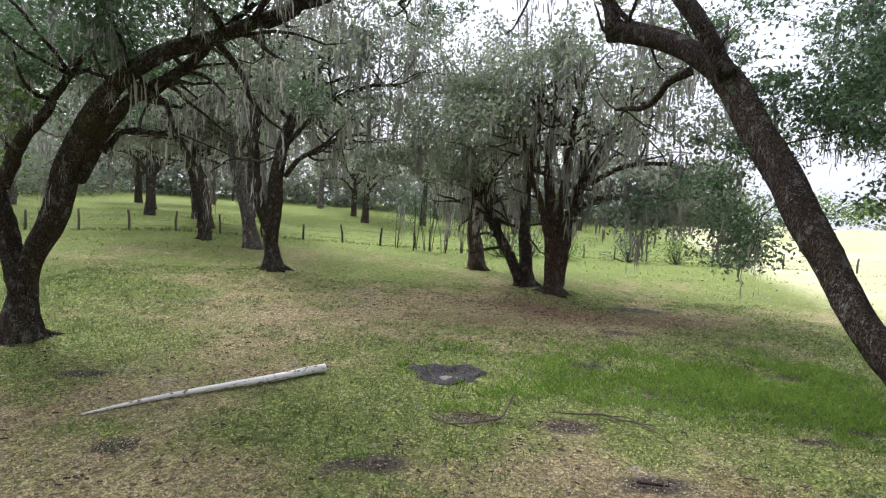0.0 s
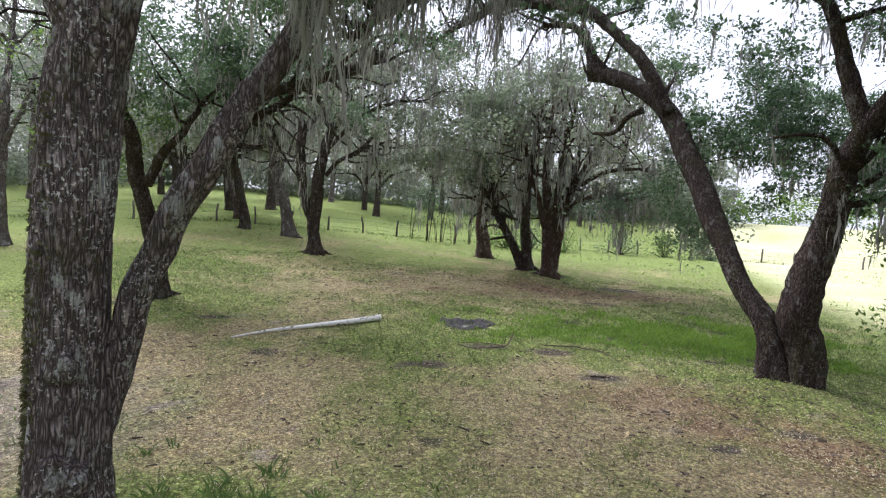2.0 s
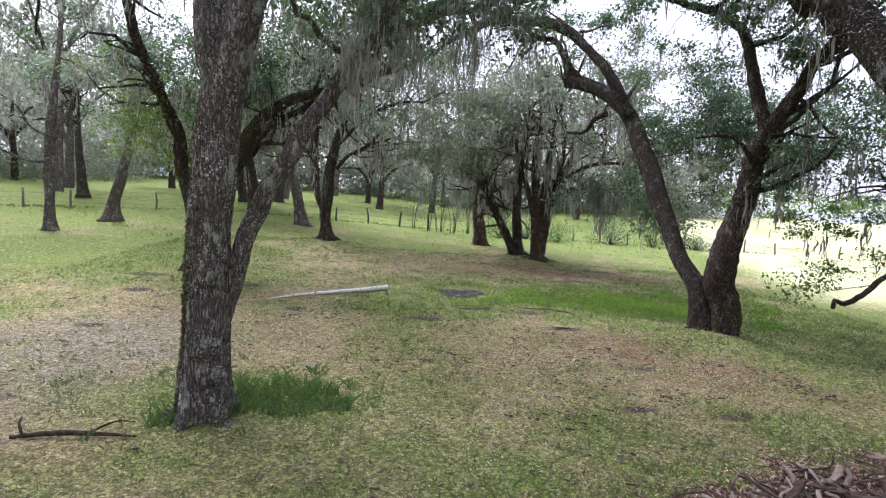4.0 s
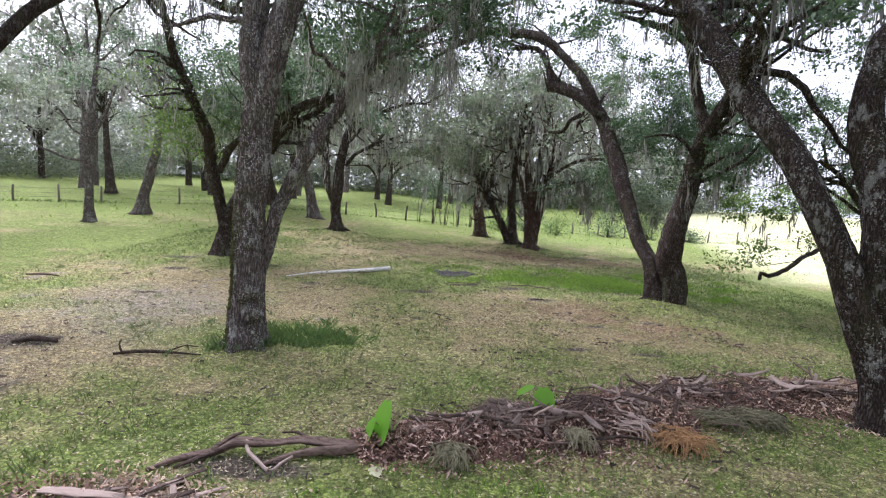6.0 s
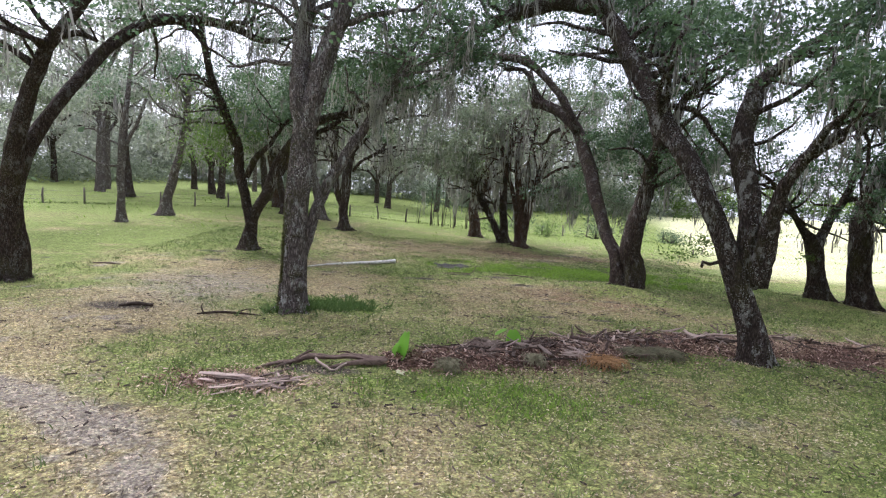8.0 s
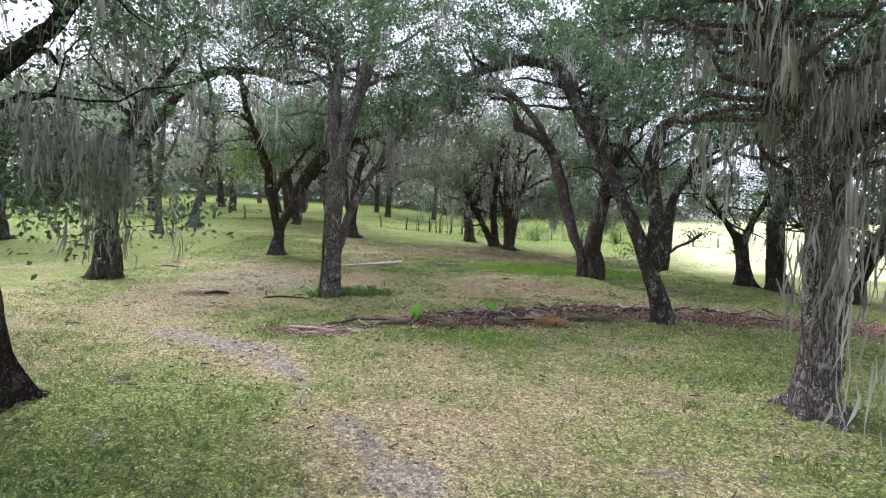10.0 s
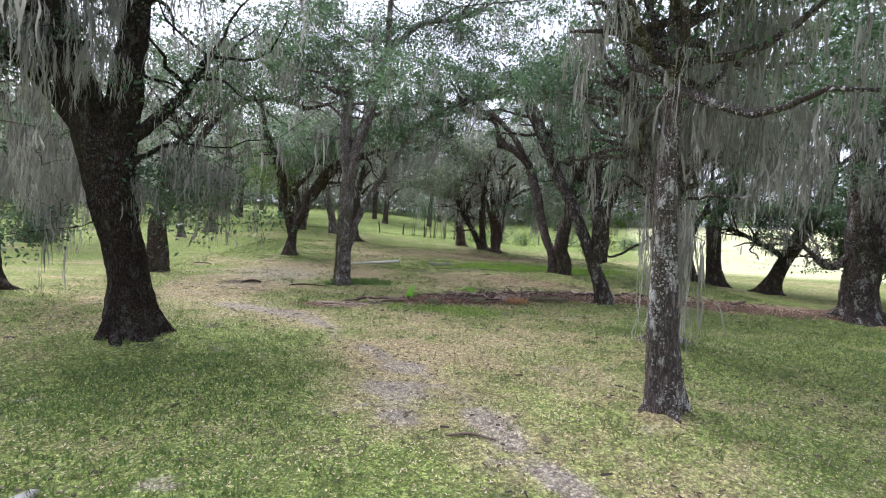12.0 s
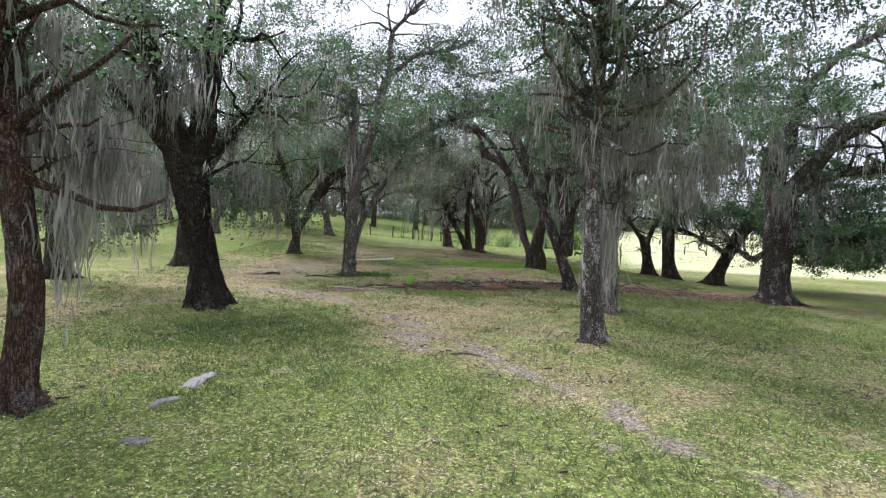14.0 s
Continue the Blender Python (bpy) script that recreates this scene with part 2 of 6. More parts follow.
def ground_material():
    m, nt, b = node_mat("pasture_floor", 0.95, 0.1)
    v = coords(nt)
    at = nt.nodes.new("ShaderNodeAttribute")
    at.attribute_name = "cover"
    sep = nt.nodes.new("ShaderNodeSeparateColor")
    nt.links.new(at.outputs["Color"], sep.inputs[0])
    fine, mid, big = noise_tex(nt, v, 30, 6, 0.75), noise_tex(nt, v, 3.2, 5, 0.65), noise_tex(nt, v, 0.35, 3)
    litter = ramp(nt, fine, (0.34, (0.12, 0.098, 0.062)), (0.48, (0.285, 0.238, 0.165)), (0.58, (0.385, 0.33, 0.238)), (0.7, (0.6, 0.53, 0.41)))
    green = ramp(nt, fine, (0.32, (0.075, 0.1, 0.036)), (0.5, (0.155, 0.2, 0.072)), (0.68, (0.255, 0.295, 0.132)))
    red = ramp(nt, fine, (0.32, (0.075, 0.046, 0.036)), (0.5, (0.2, 0.13, 0.102)), (0.68, (0.36, 0.27, 0.222)))
    soil = ramp(nt, fine, (0.3, (0.14, 0.118, 0.116)), (0.5, (0.255, 0.225, 0.228)), (0.7, (0.38, 0.345, 0.355)))
    break_up = math_node(nt, 'ADD', math_node(nt, 'MULTIPLY', mid, 0.65), math_node(nt, 'MULTIPLY', fine, 0.9))
    gmask = ramp(nt, math_node(nt, 'SUBTRACT', math_node(nt, 'ADD', sep.outputs[0], break_up), 0.72), (0.26, (0, 0, 0)), (0.68, (1, 1, 1)))
    rmask = ramp(nt, math_node(nt, 'SUBTRACT', math_node(nt, 'ADD', sep.outputs[2], break_up), 0.72), (0.35, (0, 0, 0)), (0.7, (1, 1, 1)))
    dmask = ramp(nt, math_node(nt, 'SUBTRACT', math_node(nt, 'ADD', sep.outputs[1], break_up), 0.72), (0.35, (0, 0, 0)), (0.75, (1, 1, 1)))
    col = mix(nt, rmask, litter, red)
    col = mix(nt, gmask, col, green)
    col = mix(nt, dmask, col, soil)
    earth = ramp(nt, fine, (0.32, (0.028, 0.024, 0.025)), (0.5, (0.085, 0.073, 0.075)), (0.68, (0.21, 0.19, 0.19)))
    emask = ramp(nt, math_node(nt, 'SUBTRACT', math_node(nt, 'SUBTRACT', break_up, at.outputs["Alpha"]), 0.72), (0.3, (0, 0, 0)), (0.6, (1, 1, 1)))
    col = mix(nt, math_node(nt, 'MULTIPLY', emask, ramp(nt, math_node(nt, 'MULTIPLY', at.outputs["Alpha"], -1.0), (0.05, (0, 0, 0)), (0.3, (1, 1, 1)))), col, earth)
    # Dry field grass, whitened beyond its own colour to carry the open sunlight.
    sunlit_straw = ramp(nt, fine, (0.3, (0.36, 0.37, 0.25)), (0.5, (0.55, 0.55, 0.41)), (0.7, (0.7, 0.69, 0.57)))
    col = mix(nt, at.outputs["Alpha"], col, sunlit_straw)
    for size, low_, high in ((18.0, 0.72, 1.5), (36.0, 0.68, 1.65), (64.0, 0.62, 1.75)):
        cells = nt.nodes.new("ShaderNodeTexVoronoi")
        cells.inputs["Scale"].default_value = size
        cells.inputs["Randomness"].default_value = 1.0
        nt.links.new(v, cells.inputs["Vector"])
        cs = nt.nodes.new("ShaderNodeSeparateColor")
        nt.links.new(cells.outputs["Color"], cs.inputs[0])
        tone = ramp(nt, cs.outputs[0], (0.0, (low_, low_ * 0.95, low_ * 0.85)), (0.35, (0.95, 0.95, 0.92)), (0.7, (1.12, 1.16, 0.98)), (1.0, (high, high * 0.96, high * 0.88)))
        col = mix(nt, 0.85, col, tone, 'MULTIPLY')
    dark = ramp(nt, noise_tex(nt, v, 9.0, 5, 0.7), (0.3, (0.42, 0.4, 0.38)), (0.46, (1, 1, 1)))
    col = mix(nt, 0.5, col, dark, 'MULTIPLY')
    damp = ramp(nt, noise_tex(nt, v, 2.4, 6, 0.7), (0.3, (0.4, 0.38, 0.38)), (0.4, (1, 1, 1)))
    col = mix(nt, 0.6, col, damp, 'MULTIPLY')
    col = mix(nt, 0.3, col, ramp(nt, big, (0.3, (0.75, 0.72, 0.7)), (0.7, (1.25, 1.25, 1.2))), 'MULTIPLY')
    nt.links.new(col, b.inputs["Base Color"])
    bump(nt, b, fine, 0.8, 0.04)
    return m


MULCH = mulch_material()
GROUND = ground_material()
ASH, _nt, _b = node_mat("dark_wet_mud", 0.8, 0.3)
_b_f = noise_tex(_nt, coords(_nt), 22, 5, 0.7)
_nt.links.new(ramp(_nt, _b_f, (0.35, (0.025, 0.023, 0.024)), (0.7, (0.13, 0.12, 0.12))), _b.inputs["Base Color"])
bump(_nt, _b, _b_f, 1.0, 0.04)

# ---------------------------------------------------------------- mesh helpers
def mesh_from(name, verts, quads=None, tris=None, smooth=False):
    me = bpy.data.meshes.new(name)
    verts = np.asarray(verts, dtype=np.float32).reshape(-1, 3)
    nq = 0 if quads is None else len(quads)
    nt_ = 0 if tris is None else len(tris)
    me.vertices.add(len(verts))
    me.vertices.foreach_set("co", verts.ravel())
    loops = np.concatenate([np.asarray(quads, dtype=np.int32).ravel() if nq else np.zeros(0, np.int32),
                            np.asarray(tris, dtype=np.int32).ravel() if nt_ else np.zeros(0, np.int32)])
    me.loops.add(len(loops))
    me.loops.foreach_set("vertex_index", loops)
    me.polygons.add(nq + nt_)
    me.polygons.foreach_set("loop_start", np.concatenate([np.arange(nq) * 4, nq * 4 + np.arange(nt_) * 3]).astype(np.int32))
    if smooth:
        me.polygons.foreach_set("use_smooth", np.ones(nq + nt_, dtype=bool))
    me.update(calc_edges=True)
    me.validate()
    return me


def mesh_part(name, me, material, parent=None, label=""):
    ob = new(name, me)
    me.materials.append(material)
    if parent is not None:
        ob.parent = parent
    return tagged(ob, label)


def spline(nodes, step):
    """A smooth line through nodes (x, y, z, r) with points about step apart."""
    p = np.array(nodes, float)
    q = np.vstack([2 * p[0] - p[1], p, 2 * p[-1] - p[-2]])
    q[:, 3] = np.maximum(q[:, 3], 0.004)
    out = []
    for i in range(1, len(q) - 2):
        n = max(2, int(np.linalg.norm(q[i + 1, :3] - q[i, :3]) / step))
        t = np.linspace(0, 1, n, endpoint=False)[:, None]
        a, b, c, d = q[i - 1], q[i], q[i + 1], q[i + 2]
        out.append(0.5 * (2 * b + (c - a) * t + (2 * a - 5 * b + 4 * c - d) * t ** 2 + (3 * b - a - 3 * c + d) * t ** 3))
    out.append(p[-1:])
    line = np.vstack(out)
    line[:, 3] = np.maximum(line[:, 3], 0.004)
    return line


def tube(line, sides, rng, rough=0.0, flare=0.0, lobes=5):
    """Vertices and quads of a bark-like tube round a line (x, y, z, r); flare: root lobes at its foot."""
    n = len(line)
    d = np.gradient(line[:, :3], axis=0)
    d /= np.linalg.norm(d, axis=1)[:, None] + 1e-9
    ref = np.array([0.0, 1.0, 0.0]) if abs(d[0, 1]) < 0.8 else np.array([1.0, 0.0, 0.0])
    u = np.cross(d, ref)
    u /= np.linalg.norm(u, axis=1)[:, None] + 1e-9
    w = np.cross(d, u)
    ang = np.linspace(0, 2 * math.pi, sides, endpoint=False)
    r = line[:, 3:4] * np.ones((1, sides))
    if rough:
        ph = rng.uniform(0, 6.28, 6)
        k = np.arange(n)[:, None]
        s = np.cumsum(np.r_[0, np.linalg.norm(np.diff(line[:, :3], axis=0), axis=1)])[:, None]
        r = r * (1 + rough * (0.5 * np.sin(2 * ang + ph[0] + s * 1.3) + 0.45 * np.sin(3 * ang + ph[1] - s * 2.1)
                              + 0.35 * np.sin(5 * ang + ph[2] + s * 0.9) + 0.3 * np.sin(7 * ang + ph[3] + s * 3.1)
                              + 0.5 * np.sin(s * 4.1 + ph[4]) * np.sin(ang + ph[5]) + 0.25 * rng.uniform(-1, 1, (n, sides))))
    if flare:
        h = np.maximum(0, line[:, 2:3] - line[0, 2])
        r = r * (1 + flare * np.exp(-h / 0.26) * (0.55 + 0.6 * np.cos(lobes * ang + rng.uniform(0, 6)) + 0.3 * np.cos(2 * ang + rng.uniform(0, 6))))
    v = line[:, None, :3] + r[:, :, None] * (np.cos(ang)[None, :, None] * u[:, None, :] + np.sin(ang)[None, :, None] * w[:, None, :])
    i = np.arange(n - 1)[:, None] * sides
    j = np.arange(sides)[None, :]
    jn = (j + 1) % sides
    quads = np.stack([i + j, i + jn, i + sides + jn, i + sides + j], axis=-1).reshape(-1, 4)
    verts = np.vstack([v.reshape(-1, 3), line[:1, :3], line[-1:, :3]])
    a, b = n * sides, n * sides + 1
    jj = np.arange(sides)
    nx = (jj + 1) % sides
    caps = np.vstack([np.stack([np.full(sides, a), nx, jj], 1), np.stack([np.full(sides, b), (n - 1) * sides + jj, (n - 1) * sides + nx], 1)])
    return verts, quads, caps


def join_tubes(tubes):
    vs, qs, ts, k = [], [], [], 0
    for v, q, t in tubes:
        vs.append(v), qs.append(q + k), ts.append(t + k)
        k += len(v)
    return np.vstack(vs), np.vstack(qs), np.vstack(ts)


def leaf_quads(centres, length, width, rng, droop=0.35):
    """Folded diamond leaves, one at each centre, turned at random."""
    n = len(centres)
    yaw = rng.uniform(0, 2 * math.pi, n)
    pitch = rng.normal(-droop, 0.6, n)
    d = np.stack([np.cos(yaw) * np.cos(pitch), np.sin(yaw) * np.cos(pitch), np.sin(pitch)], 1)
    side = np.stack([-np.sin(yaw), np.cos(yaw), np.zeros(n)], 1)
    roll = rng.normal(0, 0.7, n)[:, None]
    up = np.cross(d, side)
    side = side * np.cos(roll) + up * np.sin(roll)
    ln = (length * rng.uniform(0.6, 1.3, n))[:, None]
    wd = (width * rng.uniform(0.6, 1.3, n))[:, None]
    v = np.stack([centres - d * ln * 0.5, centres + side * wd * 0.5 + up * wd * 0.15, centres + d * ln * 0.5, centres - side * wd * 0.5 + up * wd * 0.15], 1)
    return v.reshape(-1, 3), np.arange(n * 4).reshape(-1, 4)


def beards(roots, lengths, rng, strands, width):
    """Tufts of Spanish moss: each a bundle of crinkled bands, full near the top and ragged at its tapering tip."""
    m = len(roots)
    depth = rng.uniform(0, 1, (m, strands)) ** 1.1 * 0.82
    fat = (0.022 + 0.075 * np.minimum(lengths, 1.2))[:, None] * rng.uniform(0.5, 1.3, (m, 1))
    swell = fat * (0.35 + 1.5 * depth) * np.clip(1.25 - depth * 1.35, 0.2, 1)
    p = np.stack([rng.normal(0, 1, (m, strands)) * swell, rng.normal(0, 1, (m, strands)) * swell, -depth * lengths[:, None]], -1)
    p = (p + roots[:, None, :] + (rng.normal(0, 0.06, (m, 1, 3)) * [1, 1, 0]) * (depth * lengths[:, None])[:, :, None]).reshape(-1, 3)
    n = len(p)
    ln = (lengths[:, None] * (1.08 - depth) * rng.uniform(0.22, 0.6, (m, strands)) + 0.05).ravel()
    wd = rng.uniform(0.008, 0.03, n) * np.clip(ln / 0.3, 0.45, 1.25) * width
    yaw = rng.uniform(0, math.pi, n)
    rows = []
    cuts = ((0, 0.3), (0.3, 1.0), (0.65, 0.75), (1.0, 0.08)) if width < 2 else ((0, 0.4), (0.45, 1.0), (1.0, 0.08))
    for f, wf in cuts:
        c = np.column_stack([p[:, :2], p[:, 2] - ln * f])
        side = np.stack([np.cos(yaw), np.sin(yaw), rng.normal(0, 0.35, n)], 1) * (wd * wf * 0.5)[:, None]
        rows += [c - side, c + side]
        p = p + np.column_stack([rng.normal(0, 0.055, (n, 2)) * (0.3 + ln)[:, None] * 0.6, np.zeros(n)])
        yaw = yaw + rng.normal(0, 0.5, n)
    v = np.stack(rows, 1).reshape(-1, 3)
    k = np.arange(n)[:, None] * 2 * len(cuts)
    return v, np.concatenate([k + np.array([[a, a + 1, a + 3, a + 2]]) for a in range(0, 2 * len(cuts) - 2, 2)])


# ---------------------------------------------------------------- ground
def rise(x, y):
    w = np.clip(0.55 - 0.045 * x, 0.2, 1.1)
    s = np.maximum(y - 3.0, 0)
    s = s * s / (s + 3.0)
    d = np.minimum(np.maximum(0, np.hypot(x, y) - 30), 75)
    return -0.42 + 0.057 * np.minimum(s, 25) * w + 0.0006 * d * d


MOUNDS = [(4.97, 5.1, 0.25), (-5.19, 17.2, 0.2), (-7.57, 22.3, 0.16), (3.07, 17.5, 0.18), (3.78, 16.6, 0.11), (-5.04, -8.1, 0.12), (2.52, -11.1, 0.2), (3.95, -7.8, 0.25), (10.7, 5.0, 0.18), (-14.96, 18.2, 0.09), (-22.72, 28.0, 0.27), (-14.46, 33.0, 0.28)]


def lump(x, y, s, seed):
    return (np.sin(x * s + seed) * np.cos(y * s * 1.13 + seed * 2.1) + 0.6 * np.sin((x + y) * s * 1.9 + seed * 0.7) + 0.5 * np.cos((x - 1.4 * y) * s * 2.7 + seed)) / 2.1


def level(x, y):
    x, y = np.asarray(x, float), np.asarray(y, float)
    z = rise(x, y)
    for mx, my, mh in MOUNDS:
        z = z + mh * np.exp(-((x - mx) ** 2 + (y - my) ** 2) / 1.6)
    z = z + 0.025 * lump(x, y, 1.1, 1.0) + 0.012 * lump(x, y, 3.7, 4.0)
    z = z - 0.10 * np.exp(-(((x - 0.15) / 0.55) ** 2 + ((y - 8.65) / 0.5) ** 2))
    return z


NOISE_GRID = np.random.default_rng(3).uniform(0, 1, (256, 256))


def fbm(x, y, size, seed, octaves=4):
    """Soft random patches of about that size in metres, -1 to 1."""
    out, amp, total = 0.0, 1.0, 0.0
    for k in range(octaves):
        u, v = np.asarray(x) / size + seed * 17.3 + k * 31.7, np.asarray(y) / size + seed * 9.1 + k * 11.3
        iu, iv = np.floor(u).astype(int), np.floor(v).astype(int)
        fu, fv = u - iu, v - iv
        fu, fv = fu * fu * (3 - 2 * fu), fv * fv * (3 - 2 * fv)
        g = lambda a, b: NOISE_GRID[a % 256, b % 256]
        n = g(iu, iv) * (1 - fu) * (1 - fv) + g(iu + 1, iv) * fu * (1 - fv) + g(iu, iv + 1) * (1 - fu) * fv + g(iu + 1, iv + 1) * fu * fv
        out, total = out + amp * (n * 2 - 1), total + amp
        amp, size = amp * 0.6, size * 0.5
    return out / total * 1.6


def spot(x, y, cx, cy, rx, ry, turn=0.0):
    c, s = math.cos(turn), math.sin(turn)
    dx, dy = x - cx, y - cy
    u, v = (c * dx + s * dy) / rx, (-s * dx + c * dy) / ry
    return np.exp(-(u * u + v * v))


def track_distance(x, y, pts):
    best = np.full(np.shape(x), 1e9)
    for (ax, ay), (bx, by) in zip(pts[:-1], pts[1:]):
        t = np.clip(((x - ax) * (bx - ax) + (y - ay) * (by - ay)) / ((bx - ax) ** 2 + (by - ay) ** 2), 0, 1)
        best = np.minimum(best, np.hypot(x - ax - t * (bx - ax), y - ay - t * (by - ay)))
    return best


TRACK_A = [(-5.6, -4.0), (-4.47, -4.6), (-3.6, -5.2), (-2.95, -5.65), (-1.97, -7.0), (-1.3, -7.95), (-0.6, -9.0), (-0.35, -9.8), (-0.48, -10.5), (-0.45, -11.2)]
TRACK_B = [(-0.6, -9.0), (-0.1, -9.9), (0.28, -10.6), (0.62, -11.4), (0.9, -12.3), (1.41, -13.1), (1.8, -13.8), (2.0, -14.7), (2.4, -15.4), (2.8, -16.4)]


def cover(x, y):
    """Grass, bare soil and reddish litter, each 0 to 1, with some painted light and shade."""
    x, y = np.asarray(x, float), np.asarray(y, float)
    far = np.clip((np.hypot(x, y) - 17) / 12, 0, 1)
    g = 0.56 + 0.24 * fbm(x, y, 2.6, 1) + 0.2 * fbm(x, y, 0.7, 2)
    g = g + 0.45 * spot(x, y, 3.6, 8.6, 4.2, 1.9, 0.15) + 0.3 * spot(x, y, -2.2, 6.6, 2.2, 1.0, 0.5) + 0.35 * spot(x, y, 6.5, 8.0, 3, 2.5)
    g = g - 0.42 * spot(x, y, 0.0, 3.1, 3.4, 2.7) - 0.2 * spot(x, y, -5.5, 5.5, 3.0, 3.2) - 0.25 * spot(x, y, -8.5, 5.5, 3.5, 2.0)
    g = g - 0.35 * spot(x, y, 2.5, 14.2, 5.5, 2.0) - 0.2 * spot(x, y, -3, 11.5, 4, 2.0)
    g = g + 0.4 * spot(x, y, 0.3, -3.9, 1.2, 0.5) + 0.35 * spot(x, y, -2.6, 1.0, 1.1, 0.9)
    g = g + 0.15 * spot(x, y, -3.0, -10.0, 1.6, 1.7) + 0.1 * spot(x, y, 3.6, -12.0, 2.0, 2.2) + 0.2 * spot(x, y, -2.0, -13.6, 2.0, 1.4)
    g = g - 0.1 * spot(x, y, 1.6, -11.2, 1.8, 2.0) - 0.15 * spot(x, y, 0.5, -8.5, 2.2, 1.4) - 0.15 * spot(x, y, 3.2, -4.5, 2.5, 1.0)
    g = g + 0.25 * spot(x, y, -12, 12, 6, 4) + 0.2 * spot(x, y, 7.0, -6.0, 4.0, 3.0)
    g = g - 0.3 * spot(x, y, -5.8, -1.5, 3.6, 3.0) - 0.12 * spot(x, y, 1.0, -6.5, 3.0, 1.5)
    near_track = np.minimum(track_distance(x, y, TRACK_A), track_distance(x, y, TRACK_B))
    g = g + 0.04 * np.clip((-4.5 - y) / 2.5, 0, 1) - 0.16 * np.exp(-(near_track / 0.9) ** 2)
    g = np.maximum(g, far * (0.85 + 0.3 * fbm(x, y, 3.0, 5)))
    d = 0.72 * np.exp(-((track_distance(x, y, TRACK_A) + 0.12 * fbm(x, y, 0.6, 8)) / 0.24) ** 2) + 0.72 * np.exp(-((track_distance(x, y, TRACK_B) + 0.12 * fbm(x, y, 0.6, 9)) / 0.24) ** 2)
    d = d * np.clip(0.75 + 1.2 * fbm(x, y, 0.5, 3), 0.0, 1.2)
    d = d + 0.7 * spot(x, y, 1.82, -8.94, 0.3, 0.17) + 0.6 * spot(x, y, 2.84, -9.93, 0.28, 0.14) + 0.5 * spot(x, y, 0.08, -7.63, 0.25, 0.12) + 0.75 * spot(x, y, -0.85, -10.05, 0.3, 0.3) + 0.6 * spot(x, y, -0.45, -10.6, 0.35, 0.45) + 0.5 * spot(x, y, 0.55, -11.1, 0.4, 0.5) + 0.5 * spot(x, y, -3.2, -5.2, 1.2, 0.4, -0.5)
    # First three: tan soil, strengthened to paint the brighter, open left side.
    d = d + 0.15 * spot(x, y, -4.8, 1.5, 1.5, 2.4) + 0.3 * spot(x, y, -5.5, 2.6, 2.4, 2.4) + 0.3 * spot(x, y, -7.0, 3.6, 3.0, 2.6) + 0.25 * spot(x, y, -6.0, -1.2, 3.0, 2.2) + 0.2 * spot(x, y, -4.6, -5.0, 1.6, 1.0) + 0.5 * spot(x, y, 2.6, 3.9, 0.4, 0.3) + 0.5 * spot(x, y, 2.2, 5.2, 0.8, 0.25)
    r = 1.1 * spot(x, y, 4.6, 14.4, 3.4, 1.4, -0.25) + 0.7 * spot(x, y, 15.0, -1.8, 4.0, 1.5) + 0.5 * spot(x, y, 0.5, 12.6, 3.0, 0.9) + 0.5 * spot(x, y, -4.6, -8.3, 1.1, 0.7)
    # The 0.9 spot darkens the ground for shade beneath the leaning forked oak.
    r = r + 0.5 * spot(x, y, -0.2, 6.0, 0.5, 0.2) + 0.45 * spot(x, y, -3.2, 5.6, 0.5, 0.25) + 0.6 * spot(x, y, 7.5, -1.2, 3.2, 1.4) + 0.4 * spot(x, y, 1.8, -1.9, 2.4, 0.9, 0.3) + 0.9 * spot(x, y, 4.8, 3.2, 2.4, 2.0) + 0.4 * spot(x, y, 2.4, 4.6, 1.4, 0.9)
    r = r + 0.35 * spot(x, y, 2.0, -11.6, 2.4, 2.8)
    d = d + 0.55 * np.clip(fbm(x, y, 0.55, 11) * 2.2 - 1.15, 0, 1) * (1 - far)
    r = r + 0.45 * np.clip(fbm(x, y, 0.9, 12) * 2.0 - 0.9, 0, 1) * (1 - far)
    return np.clip(g, 0, 1), np.clip(d, 0, 1), np.clip(r, 0, 1)


def graded(lo, hi, step, reach):
    a = list(np.arange(lo, hi + 1e-6, step))
    s, v = step, a[-1]
    while v < reach:
        s *= 1.13
        v += s
        a.append(v)
    s, v = step, lo
    while v > -reach:
        s *= 1.13
        v -= s
        a.insert(0, v)
    return np.array(a)


